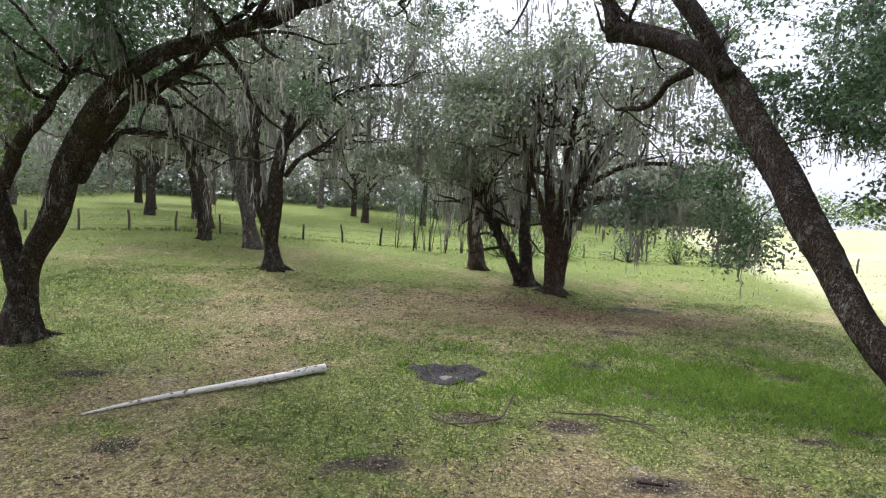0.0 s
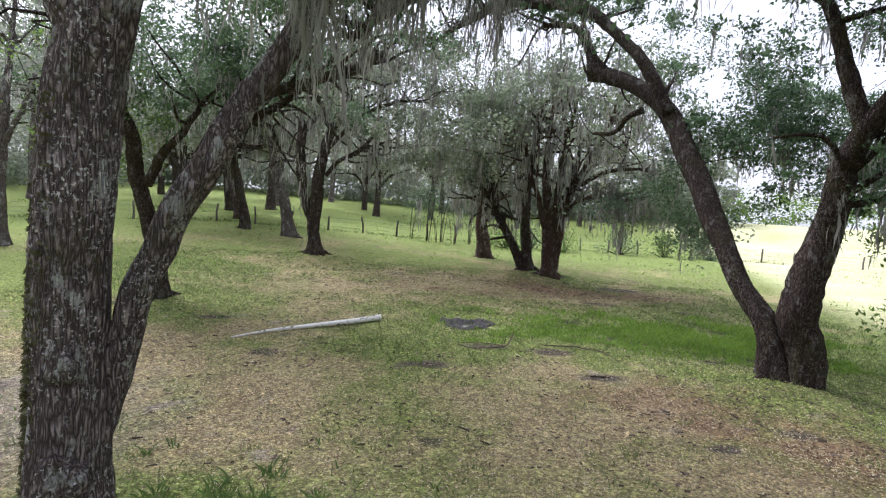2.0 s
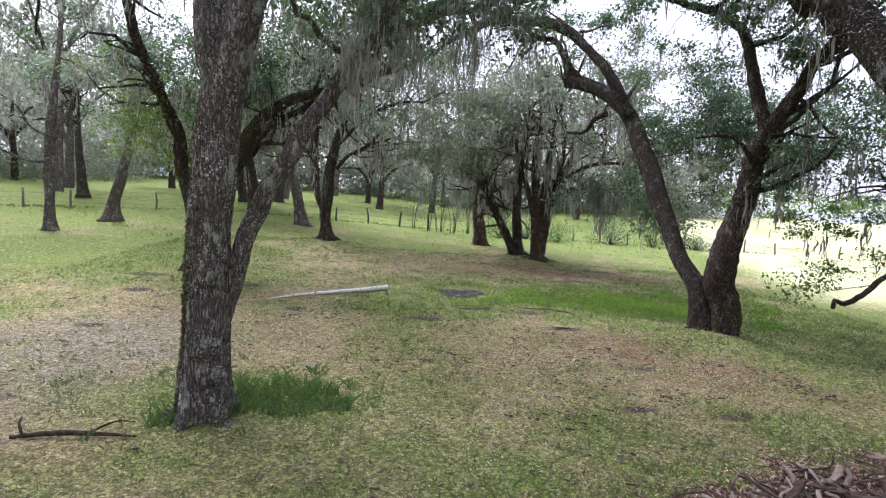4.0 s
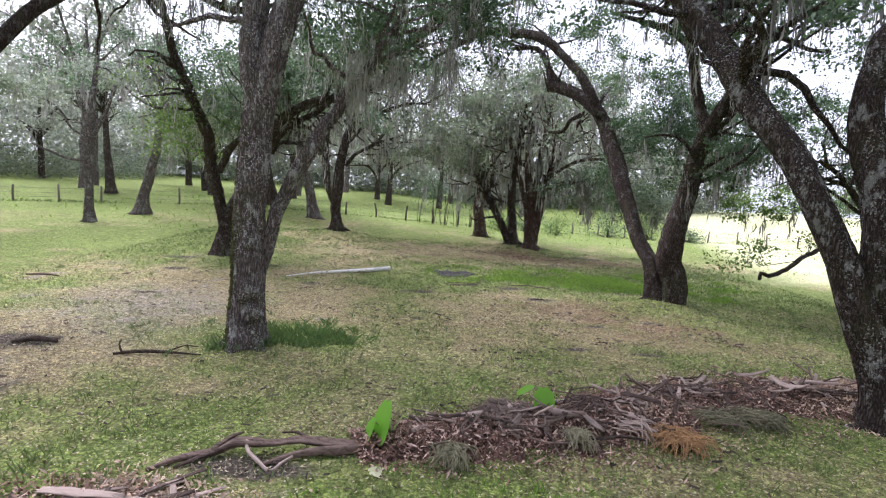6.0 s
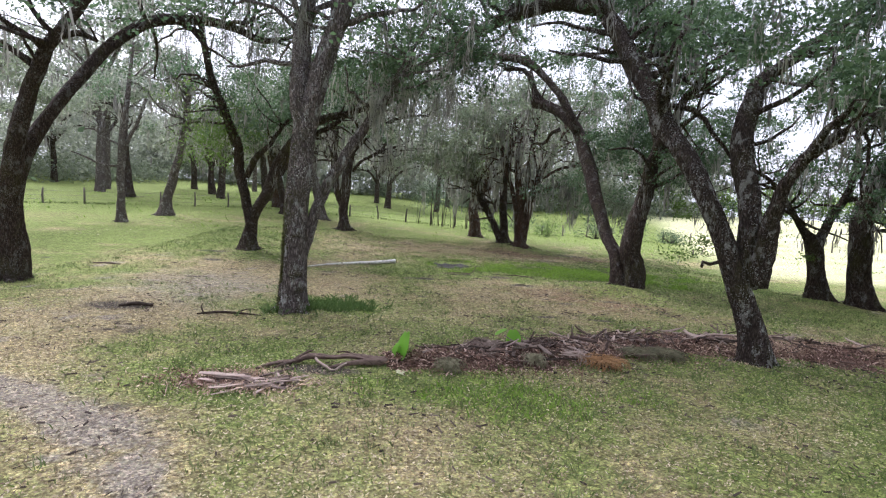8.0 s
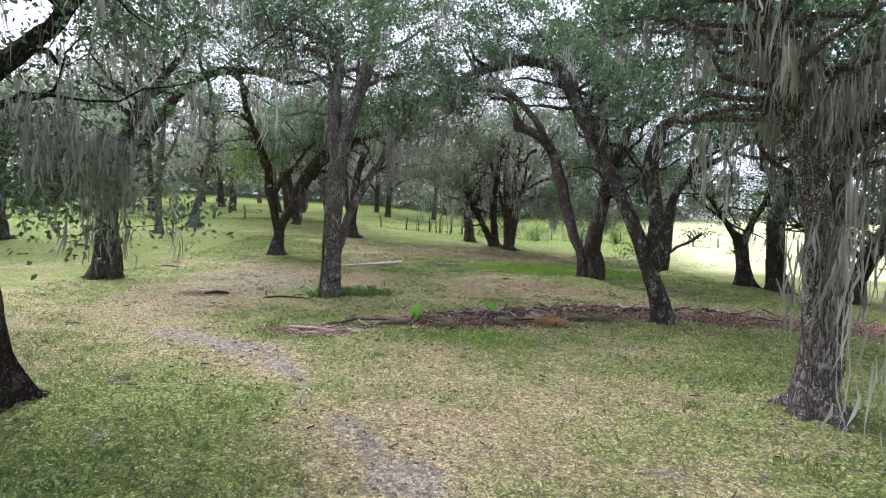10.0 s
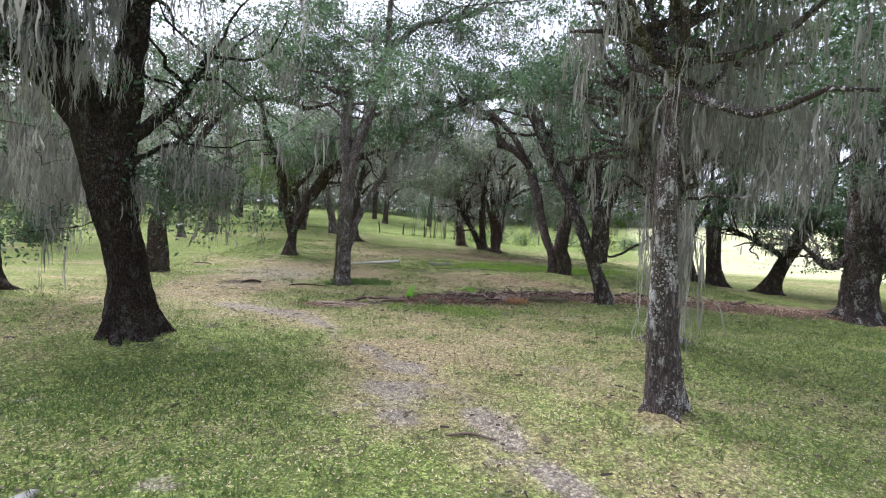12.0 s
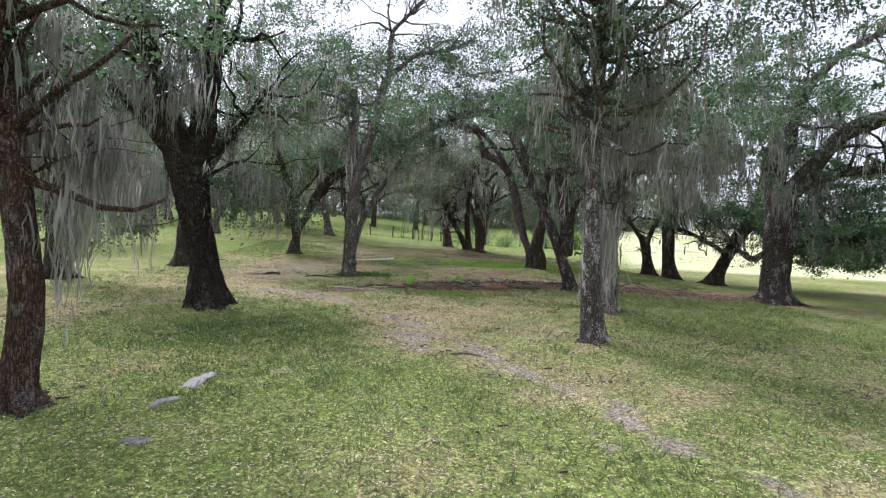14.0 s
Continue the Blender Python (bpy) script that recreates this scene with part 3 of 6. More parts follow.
gx, gy = graded(-9, 10, 0.15, 420), graded(-17, 15, 0.15, 420)
GX, GY = np.meshgrid(gx, gy)
nx_, ny_ = len(gx), len(gy)
i_ = (np.arange(ny_ - 1)[:, None] * nx_ + np.arange(nx_ - 1)[None, :]).ravel()
ground_mesh = mesh_from("ground", np.stack([GX, GY, level(GX, GY)], -1).reshape(-1, 3), np.stack([i_, i_ + 1, i_ + nx_ + 1, i_ + nx_], 1), smooth=True)
cg, cd, cr = cover(GX.ravel(), GY.ravel())
EARTH = [(5.4, 7.6, 0.4, 0.2), (4.6, 6.3, 0.3, 0.15), (2.6, 9.4, 0.45, 0.18), (6.4, 9.2, 0.5, 0.2), (7.2, 7.0, 0.4, 0.15), (-0.68, 5.55, 0.42, 0.2), (-3.53, 5.7, 0.3, 0.22), (3.64, 8.0, 0.5, 0.45), (0.38, 6.83, 0.5, 0.2), (2.16, 5.3, 0.42, 0.22), (1.69, 6.7, 0.4, 0.25), (5.47, 6.8, 0.35, 0.18), (6.1, 15.4, 0.9, 0.45), (4.24, 12.2, 0.6, 0.25), (-0.65, 2.6, 0.16, 0.12), (2.86, 2.8, 0.25, 0.14), (4.1, 3.3, 0.3, 0.14), (3.2, 0.82, 0.25, 0.12), (2.07, 1.0, 0.25, 0.12), (-6.2, -0.2, 0.7, 0.4), (-2.5, -3.95, 0.5, 0.22), (-1.74, -3.3, 0.6, 0.2), (-6.5, 3.6, 0.3, 0.15), (-7.4, 6.6, 0.3, 0.2), (-5.2, 7.8, 0.5, 0.15), (-8.2, 8.4, 0.6, 0.2)]
earth_cover = sum(0.9 * spot(GX.ravel(), GY.ravel(), x, y, a, b) for x, y, a, b in EARTH) + 0.5 * np.clip(fbm(GX.ravel(), GY.ravel(), 0.75, 15) * 2.4 - 1.5, 0, 1)
layer = ground_mesh.color_attributes.new("cover", 'FLOAT_COLOR', 'POINT')
# Alpha: positive where the sunlit field is painted pale, negative for dark earth.
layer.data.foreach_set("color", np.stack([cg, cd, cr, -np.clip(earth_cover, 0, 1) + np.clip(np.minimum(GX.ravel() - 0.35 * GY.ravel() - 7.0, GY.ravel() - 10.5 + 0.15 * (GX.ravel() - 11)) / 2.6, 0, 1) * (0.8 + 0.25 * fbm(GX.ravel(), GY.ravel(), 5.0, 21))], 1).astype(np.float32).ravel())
ground = tagged(mesh_part("ground", ground_mesh, GROUND), "patchy green pasture grass with brown leaf litter", "ground", kind="structure")


def blades(name, n, lo, hi, height, width, material, want, seed, label, keep=None, lean=0.5):
    rng = np.random.default_rng(seed)
    x, y = rng.uniform(lo[0], hi[0], n), rng.uniform(lo[1], hi[1], n)
    g, d, r = cover(x, y)
    fine = 0.5 + 0.5 * lump(x, y, 6.3, 3.0)
    p = want(g, d, r) * (0.45 + 0.75 * fine)
    ok = rng.uniform(0, 1, n) < p
    if keep is not None:
        ok &= keep(x, y)
    x, y = x[ok], y[ok]
    n = len(x)
    z = level(x, y)
    h = height * rng.uniform(0.45, 1.3, n)
    yaw = rng.uniform(0, 2 * math.pi, n)
    s = np.stack([np.cos(yaw), np.sin(yaw), np.zeros(n)], 1) * (width * rng.uniform(0.7, 1.4, n) * 0.5)[:, None]
    base = np.stack([x, y, z - 0.008], 1)
    bend = np.column_stack([rng.normal(0, lean, (n, 2)) * h[:, None], h])
    v = np.stack([base - s, base + s, base + bend * np.array([0.45, 0.45, 0.65]) + s * 0.7, base + bend], 1).reshape(-1, 3)
    k = np.arange(n)[:, None] * 4
    return tagged(mesh_part(name, mesh_from(name, v, tris=np.vstack([k + [[0, 1, 2]], k + [[0, 2, 3]]])), material), label, "grass", kind="stuff")


def litter(name, n, lo, hi, size, seed, label, want):
    rng = np.random.default_rng(seed)
    x, y = rng.uniform(lo[0], hi[0], n), rng.uniform(lo[1], hi[1], n)
    g, d, r = cover(x, y)
    ok = rng.uniform(0, 1, n) < want(g, d, r)
    x, y = x[ok], y[ok]
    c = np.stack([x, y, level(x, y) + rng.uniform(0.006, 0.022, len(x))], 1)
    n = len(x)
    yaw, curl = rng.uniform(0, 2 * math.pi, n), rng.uniform(0.0, 0.5, n)
    ln, wd = size * rng.uniform(0.55, 1.35, n), size * rng.uniform(0.3, 0.62, n)
    d = np.stack([np.cos(yaw), np.sin(yaw), rng.normal(0, 0.22, n)], 1) * (ln * 0.5)[:, None]
    side = np.stack([-np.sin(yaw), np.cos(yaw), rng.normal(0, 0.35, n)], 1) * (wd * 0.5)[:, None]
    v = np.stack([c - d - side, c + d * (1 - curl)[:, None], c - d * 0.2 + side], 1).reshape(-1, 3)
    return tagged(mesh_part(name, mesh_from(name, v, tris=np.arange(n * 3).reshape(-1, 3)), FALLEN), label, "leaf litter", kind="stuff")


# ---------------------------------------------------------------- trees
def over_aisle(p):
    """The open strip along the track, which no low foliage or moss hangs into."""
    return (np.abs(p[:, 0] + 0.3) < 1.7) & (p[:, 1] < -9.0) & (p[:, 2] < 5.2)


class Oak:
    def __init__(self, name, label, bark, base, seed, detail=1.0, group="oak grove"):
        self.rng = np.random.default_rng(seed)
        self.root = tagged(new(name), label, "tree", group)
        self.base = np.array([base[0], base[1], float(level(base[0], base[1]))])
        self.root.location = self.base
        self.bark, self.detail, self.lines = bark, detail, []

    def limb(self, *nodes):
        first = not self.lines
        nodes = [tuple(n) for n in nodes]
        if first or nodes[0][2] < float(level(nodes[0][0], nodes[0][1])) + 0.3:
            x, y, z, r = nodes[0]
            foot = float(level(x, y)) - 0.12
            nodes = [(x, y, foot, r * 1.05)] + [n for n in nodes if n[2] > foot + 0.12]
        line = spline(nodes, 0.11 / self.detail if self.detail >= 1 else 0.3)
        if not first and len(line) > 6:
            wob = self.rng.normal(0, 1, (len(line), 3)).cumsum(0)
            wob -= np.linspace(0, 1, len(line))[:, None] * wob[-1]
            line[:, :3] += wob * (0.012 if self.detail >= 1 else 0.02)
        self.lines.append(line)
        sides = 18 if (first and self.detail >= 1) else 12 if self.detail >= 1 else 8
        local = line.copy()
        local[:, :3] -= self.base
        v, q, t = tube(local, sides, self.rng, 0.13, 0.5 if first else 0.0, int(self.rng.integers(4, 7)))
        made = mesh_part("trunk" if first else "limb", mesh_from("limb", v, q, t, smooth=True), self.bark, self.root)
        self.trunk = made if first else self.trunk
        if first and self.detail >= 1:
            self.roots(nodes[0])
        return self

    def roots(self, foot):
        """Surface roots that run out from the flared foot and sink in."""
        rng, (fx, fy, fz, fr) = self.rng, foot
        for k in range(4):
            a, ln, path = k * 1.57 + rng.uniform(-0.5, 0.5), fr * rng.uniform(1.0, 1.75), []
            for f, h, w in ((0.45, 0.3, 0.4), (0.95, 0.1, 0.32), (1.4, -0.02, 0.22), (1.9, -0.1, 0.12)):
                a += rng.normal(0, 0.15)
                x, y = fx + math.cos(a) * ln * f * 0.62, fy + math.sin(a) * ln * f * 0.62
                path.append((x - self.base[0], y - self.base[1], float(level(x, y)) + h * fr - self.base[2], fr * w))
            v, q, t = tube(spline(path, 0.08), 9, rng, 0.12)
            mesh_part("root", mesh_from("root", v, q, t, smooth=True), self.bark, self.trunk)

    def sub_limbs(self, n, low, reach, lift):
        """Crooked secondary branches that leave the outer limbs."""
        rng, subs = self.rng, []
        src = [l[len(l) // 3:] if k else l[len(l) * 3 // 5:] for k, l in enumerate(self.lines)]
        pts = np.vstack(src)
        wt = np.concatenate([np.linspace(0.4, 1.0, len(l)) for l in src]) * (pts[:, 2] > low - 0.9)
        if wt.sum() == 0:
            wt = np.ones(len(pts))
        mid = pts[:, :2].mean(0)
        for o in pts[rng.choice(len(pts), n, p=wt / wt.sum())]:
            out = o[:2] - mid + rng.normal(0, 1.3, 2)
            a, e = math.atan2(out[1], out[0]) + rng.normal(0, 0.5), rng.normal(lift, 0.35)
            ln = reach * rng.uniform(0.5, 1.25)
            k = max(6, int(ln / 0.28))
            p, line, r0 = o[:3].copy(), [], min(o[3] * 0.6, 0.018 + 0.021 * ln)
            for i in range(k):
                line.append((*p, r0 * (1 - 0.8 * i / k)))
                a, e = a + rng.normal(0, 0.3), e + rng.normal(0, 0.27) - 0.05 * (e - lift)
                p = p + ln / k * np.array([math.cos(a) * math.cos(e), math.sin(a) * math.cos(e), math.sin(e)])
            subs.append(np.array(line))
        return subs

    def underside(self, p, low, droop):
        """The height under which the crown hangs no foliage: its limbs carry it, and it sinks by droop for each metre away from them."""
        main = np.vstack(self.lines)
        main = main[(main[:, 3] > 0.05) & (main[:, 2] > min(low, main[:, 2].max() - 0.5))]
        d = np.hypot(p[:, None, 0] - main[None, :, 0], p[:, None, 1] - main[None, :, 1])
        near = (d - 0.25 * main[None, :, 2]).argmin(1)
        return np.maximum(low, main[near, 2] + 0.25 - droop * np.maximum(0, d[np.arange(len(p)), near] - 0.5))

    def crown(self, near=60, spread=1.7, dome=60, dome_r=5.0, dome_z=3.0, low=3.0, leaves=90, leaf=0.14, moss=1.0, moss_len=0.6, blobs=(), curtains=(), foliage=None, dome_h=1.6, clump=0.33, strand=1.0, light=(), droop=0.3, lift=0.4, bare=0.05, tuft=12):
        rng = self.rng
        fine = self.detail >= 1
        subs = self.sub_limbs(max(12, near // 3), low, spread * 1.15, lift)
        tubes = [tube(np.hstack([l[:, :3] - self.base, l[:, 3:4]]), 5 if fine else 3, rng) for l in subs]
        outer = np.vstack([l[len(l) * 2 // 5:] for l in subs])
        per = 4
        clouds = outer[rng.integers(0, len(outer), max(3, near // per)), :3] + [0, 0, 0.15]
        centres = [clouds[rng.integers(0, len(clouds), near)] + rng.normal(0, 1, (near, 3)) * [0.4, 0.4, 0.2]]
        pts = np.vstack([l[len(l) // 3:] if k else l[len(l) // 2:] for k, l in enumerate(self.lines)])
        up = pts[pts[:, 2] > low - 0.6]
        up = up if len(up) else pts
        top, zt = up[:, :3].mean(0), np.quantile(up[:, 2], 0.65)
        a, r = rng.uniform(0, 2 * math.pi, dome), np.sqrt(rng.uniform(0, 1, dome))
        centres.append(np.stack([top[0] + dome_r * r * np.cos(a), top[1] + dome_r * r * np.sin(a),
                                 zt - 0.8 + (dome_z + 1.0) * (1 - r * r) * rng.uniform(0, 1, dome) ** 0.6 + rng.normal(0, dome_h * 0.4, dome)], 1))
        group = centres[1][rng.integers(0, dome, max(3, dome // per))]
        centres[1] = group[rng.integers(0, len(group), dome)] + rng.normal(0, 1, (dome, 3)) * [0.48, 0.48, 0.24]
        c = np.vstack(centres)
        c = c[c[:, 2] > self.underside(c, low, droop) + rng.normal(0, 0.12, len(c))]
        c = c[(c[:, 2] < 8.0) | (rng.uniform(0, 1, len(c)) < (0.3 if fine else 1.0))]
        for bx, by, bz, rx, ry, rz, n in blobs:
            c = np.vstack([c, np.array([bx, by, bz]) + rng.normal(0, 0.55, (n, 3)) * [rx, ry, rz]])
        n_light = 0
        for bx, by, bz, rx, ry, rz, n in light:
            c = np.vstack([c, np.array([bx, by, bz]) + rng.normal(0, 0.55, (n, 3)) * [rx, ry, rz]])
            n_light += n
        c = c[~over_aisle(c)] if not n_light else c
        n_leafy, folds = len(c), []
        for cx, cy, cz, rx, ry, rz, cl, n in curtains:
            k = max(3, n // 8)
            c = np.vstack([c, np.array([cx, cy, cz]) + rng.normal(0, 0.55, (k, 3)) * [rx, ry, rz]])
            folds.append((c[-k:], cl, n))
        allp = np.vstack(self.lines + subs)
        allp = allp[allp[:, 2] > min(low - 1.2, 1.6)]
        hang = [l[2:, :3] for l in subs]
        pool = np.zeros((len(allp) + 14 * len(c), 4))
        pool[:len(allp)] = allp
        used = len(allp)
        for p in c:
            allp = pool[:used]
            o = allp[np.argmin(np.linalg.norm(allp[:, :3] - p, axis=1) + np.maximum(0, allp[:, 2] - p[2]) * 0.5)]
            a_, b_ = o[:3], p
            ln = np.linalg.norm(b_ - a_)
            k = max(3, int(ln / 0.5))
            t = np.linspace(0, 1, k)[:, None]
            mid = (a_ + b_) / 2 + [0, 0, 0.15 * ln] + rng.normal(0, 0.16, 3) * ln
            line = (1 - t) ** 2 * a_ + 2 * t * (1 - t) * mid + t * t * b_
            line[1:-1] += rng.normal(0, 0.075, (k - 2, 3)) * min(ln, 2)
            rad = np.linspace(max(min(o[3] * 0.6, 0.005 + 0.007 * ln), 0.005), 0.004, k)[:, None]
            tubes.append(tube(np.hstack([line - self.base, rad]), 3, rng))
            hang.append(line[1:])
            take = min(len(line) - 1, 14)
            pool[used:used + take] = np.hstack([line, rad])[-take:]
            used += take
        v, q, t = join_tubes(tubes)
        tagged(mesh_part("branchwork", mesh_from("branchwork", v, q, t, smooth=True), self.bark, self.root), kind="stuff")
        c = c[:n_leafy]
        size = rng.uniform(0.5, 1.5, (len(c), 1, 1))
        lp = c[:, None, :] + rng.normal(0, 1, (len(c), int(leaves), 3)) * np.array([clump, clump, clump * 0.5]) * size
        v, q = leaf_quads(lp[:len(c) - n_light].reshape(-1, 3) - self.base, leaf, leaf * 0.55, rng)
        mesh_part("crown", mesh_from("crown", v, q), foliage or LEAF, self.root)
        if n_light:
            v, q = leaf_quads(lp[len(c) - n_light:].reshape(-1, 3) - self.base, leaf, leaf * 0.55, rng)
            mesh_part("young_foliage", mesh_from("young_foliage", v, q), LEAF_LIGHT, self.root, "yellow-green young leaves")
        if moss <= 0:
            return self
        hp = np.vstack(hang)
        limbs = np.vstack(self.lines)
        limbs = limbs[limbs[:, 2] > low]
        under = limbs[:, :3] - limbs[:, 3:4] * [0, 0, 0.85]
        m = int(len(c) * 0.8 * moss)
        few = int(m * bare) if len(under) else 0
        o = hp[rng.integers(0, len(hp), m - few)]
        o = np.vstack([o, under[rng.integers(0, len(under), few)]]) if few else o
        ln = np.minimum(moss_len * rng.gamma(2.0, 0.55, len(o)), 2.6 * moss_len)
        ln = np.clip(ln, 0.12, np.maximum(0.15, o[:, 2] - level(o[:, 0], o[:, 1]) - 1.4))
        for knots, cl, n in folds:
            o = np.vstack([o, knots[rng.integers(0, len(knots), n)] + rng.normal(0, 1, (n, 3)) * [0.11, 0.11, 0.07]])
            ln = np.r_[ln, cl * rng.gamma(4.0, 0.25, n)]
        ln = np.minimum(ln, np.maximum(0.15, o[:, 2] - level(o[:, 0], o[:, 1]) - 0.25))
        clear = ~over_aisle(o)
        o, ln = o[clear], ln[clear]
        v, q = beards(o - self.base, ln, rng, tuft if fine else 5, strand)
        tagged(mesh_part("hanging_moss", mesh_from("hanging_moss", v, q), MOSS, self.root, "grey-green strands of Spanish moss"), kind="stuff")
        return self


def burl(tree, x, y, z, r, seed):
    """A lumpy healed-over knot half sunk in the trunk."""
    rng = np.random.default_rng(seed)
    th, ph = np.meshgrid(np.linspace(0, 2 * math.pi, 19), np.linspace(0.05, math.pi - 0.05, 11))
    rr = r * (1 + 0.18 * np.sin(3 * th + seed) * np.sin(ph) + 0.15 * np.cos(4 * ph + th) + rng.normal(0, 0.03, th.shape))
    rr[:, -1] = rr[:, 0]
    v = np.stack([rr * np.sin(ph) * np.cos(th), rr * np.sin(ph) * np.sin(th), 1.25 * rr * np.cos(ph)], -1).reshape(-1, 3)
    k = (np.arange(10)[:, None] * 19 + np.arange(18)[None, :]).ravel()
    ob = mesh_part("burl", mesh_from("burl", v, np.stack([k, k + 1, k + 20, k + 19], 1), smooth=True), tree.bark, tree.trunk, "lumpy lichen-grey burl")
    ob.location = Vector((x, y, z)) - Vector(tree.base)


oak = Oak("live_oak", "leaning forked live oak with dark mossy trunks", BARK_DARK, (4.97, 5.1), 100, 1.0, "oak grove")
oak.limb((4.97, 5.1, -0.18, 0.233), (4.86, 5.3, 0.6, 0.199), (4.66, 6, 1.45, 0.188), (4.29, 8, 4.25, 0.215), (3.94, 8.7, 5.05, 0.183), (3.3, 9.6, 5.67, 0.187), (2.92, 10, 5.79, 0.173))
oak.limb((2.97, 9.9, 5.77, 0.148), (2.84, 10.2, 6.48, 0.105), (2.57, 10.6, 7.15, 0.085), (1.84, 11, 7.24, 0.065))
oak.limb((4.16, 8.1, 4.58, 0.158), (3.74, 8.3, 5.43, 0.138), (3.22, 8.8, 6.4, 0.111), (2.55, 9.3, 7.03, 0.145), (1.62, 10, 7.36, 0.141), (0.58, 10.6, 7.44, 0.123), (-1.12, 11.8, 6.78, 0.04))
oak.limb((5.31, 4.95, -0.04, 0.312), (5.18, 4.9, 1.13, 0.267), (5.4, 4.7, 2.96, 0.202), (5.52, 4.5, 3.72, 0.172), (5.9, 3.7, 5.09, 0.083), (6.09, 3.3, 5.53, 0.056))
oak.limb((5.48, 4.5, 3.67, 0.139), (5.28, 5, 5.45, 0.102), (5.07, 5.4, 6.12, 0.077), (4.63, 5.8, 6.49, 0.076), (3.75, 6.3, 6.85, 0.04))
oak.limb((3.51, 7.9, 4.57, 0.069), (3.28, 8.2, 4.42, 0.054), (3.2, 8.6, 4.2, 0.048), (2.86, 9.2, 4.22, 0.028))
oak.crown(near=196, spread=1.7, dome=170, dome_r=5.6, low=3.0, moss=2.0, dome_z=3.2, strand=1.25, leaf=0.09, leaves=120, moss_len=0.45, clump=0.19, bare=0.0, tuft=9, blobs=[(4.4, 5.0, 6.7, 1.8, 1.5, 0.8, 44), (4.3, 5.6, 8.2, 2.2, 1.6, 0.9, 44), (5.5, 7.3, 4.3, 1.3, 1.2, 0.9, 40), (6.2, 7.2, 4.2, 1.8, 1.2, 1.2, 56), (4.6, 8.6, 2.6, 1.1, 1.0, 0.9, 20), (7.4, 6.4, 3.6, 1.3, 1.2, 1.0, 44), (8.0, 9.8, 4.9, 1.8, 1.5, 1.1, 50), (1.6, 10.6, 7.9, 2.2, 1.5, 0.7, 26)])

oak = Oak("live_oak", "many-stemmed live oak with lichen-spotted bark", BARK_SPECKLED, (4.88, -1.7), 101, 1.0, "oak grove")
oak.limb((4.88, -1.7, -0.48, 0.25), (4.72, -1.7, 0.2, 0.19), (4.35, -1.6, 1.16, 0.172), (3.9, -1.3, 2.38, 0.165), (3.53, -0.6, 3.43, 0.167), (3.34, 0, 4.23, 0.172), (2.84, 0.9, 5.7, 0.161))
oak.limb((3.42, 0.6, 4.49, 0.18), (2.83, 1.4, 5.9, 0.146), (1.95, 2.2, 6.27, 0.169), (1.02, 3.2, 6.34, 0.155), (-0.12, 4.2, 6.02, 0.135), (-1.15, 5, 5.52, 0.11), (-2.25, 5.6, 4.92, 0.07))
oak.limb((4.56, -1.65, 0.77, 0.188), (4.6, -1.6, 1.75, 0.173), (4.46, -1.4, 2.98, 0.176), (4.6, -1.2, 3.68, 0.15), (5.12, -1, 4.34, 0.099), (6.02, -0.8, 5.01, 0.084), (6.84, -0.6, 5.42, 0.061))
oak.limb((4.68, -1.75, 0.83, 0.178), (4.66, -2.2, 2.12, 0.106), (4.75, -2.8, 2.97, 0.057), (4.83, -3.2, 3.29, 0.044))
oak.limb((4.68, -2.3, 2.39, 0.066), (5.07, -2.2, 2.91, 0.063), (6.96, -1.8, 3.95, 0.036))
oak.crown(near=230, spread=1.8, dome=280, dome_r=6.2, low=3.3, moss=2.0, dome_z=3.2, strand=1.25, leaf=0.09, leaves=105, moss_len=0.45, blobs=[(3.0, 1.4, 6.6, 1.8, 1.5, 0.7, 16), (6.0, -1.0, 6.0, 2.2, 1.6, 0.8, 26)], clump=0.19, tuft=9)

oak = Oak("live_oak", "tall lichen-covered oak with a slim second stem", BARK, (-2.91, 0.12), 102, 1.0, "oak grove")
oak.limb((-3.05, 0.15, -0.4, 0.28), (-3.05, 0.15, 0.5, 0.225), (-3.04, 0.15, 1.4, 0.212), (-3.01, 0.16, 2.3, 0.205), (-2.97, 0.18, 2.95, 0.205), (-2.8, 0.2, 3.75, 0.195), (-2.55, 0.2, 4.6, 0.19), (-2.3, 0.2, 5.45, 0.165), (-2.12, 0.25, 6.6, 0.12), (-1.74, 0.25, 7.44, 0.083))
oak.limb((-3.03, 0.22, 2.9, 0.18), (-3.15, 0.3, 4.0, 0.18), (-3.13, 0.5, 4.8, 0.16), (-3.12, 0.8, 5.6, 0.13), (-3.2, 1.15, 6.8, 0.09))
oak.limb((-1.9, 0.25, 7.1, 0.09), (-0.91, 0.4, 8, 0.09), (0.16, 0.7, 8.29, 0.076), (1.38, 1.2, 9.01, 0.045))
oak.limb((-1.86, 0.2, 7.2, 0.098), (-1.82, -0.2, 8.57, 0.086), (-1.23, -0.4, 9.3, 0.058), (-0.49, -0.6, 9.91, 0.05))
oak.limb((-2.97, 0.2, 0.3, 0.11), (-2.88, 0.28, 0.85, 0.108), (-2.76, 0.32, 1.4, 0.108), (-2.56, 0.34, 1.97, 0.105), (-2.3, 0.36, 2.47, 0.102), (-2.06, 0.4, 2.9, 0.088), (-1.5, 0.5, 3.8, 0.06), (-1.0, 0.5, 4.6, 0.03))
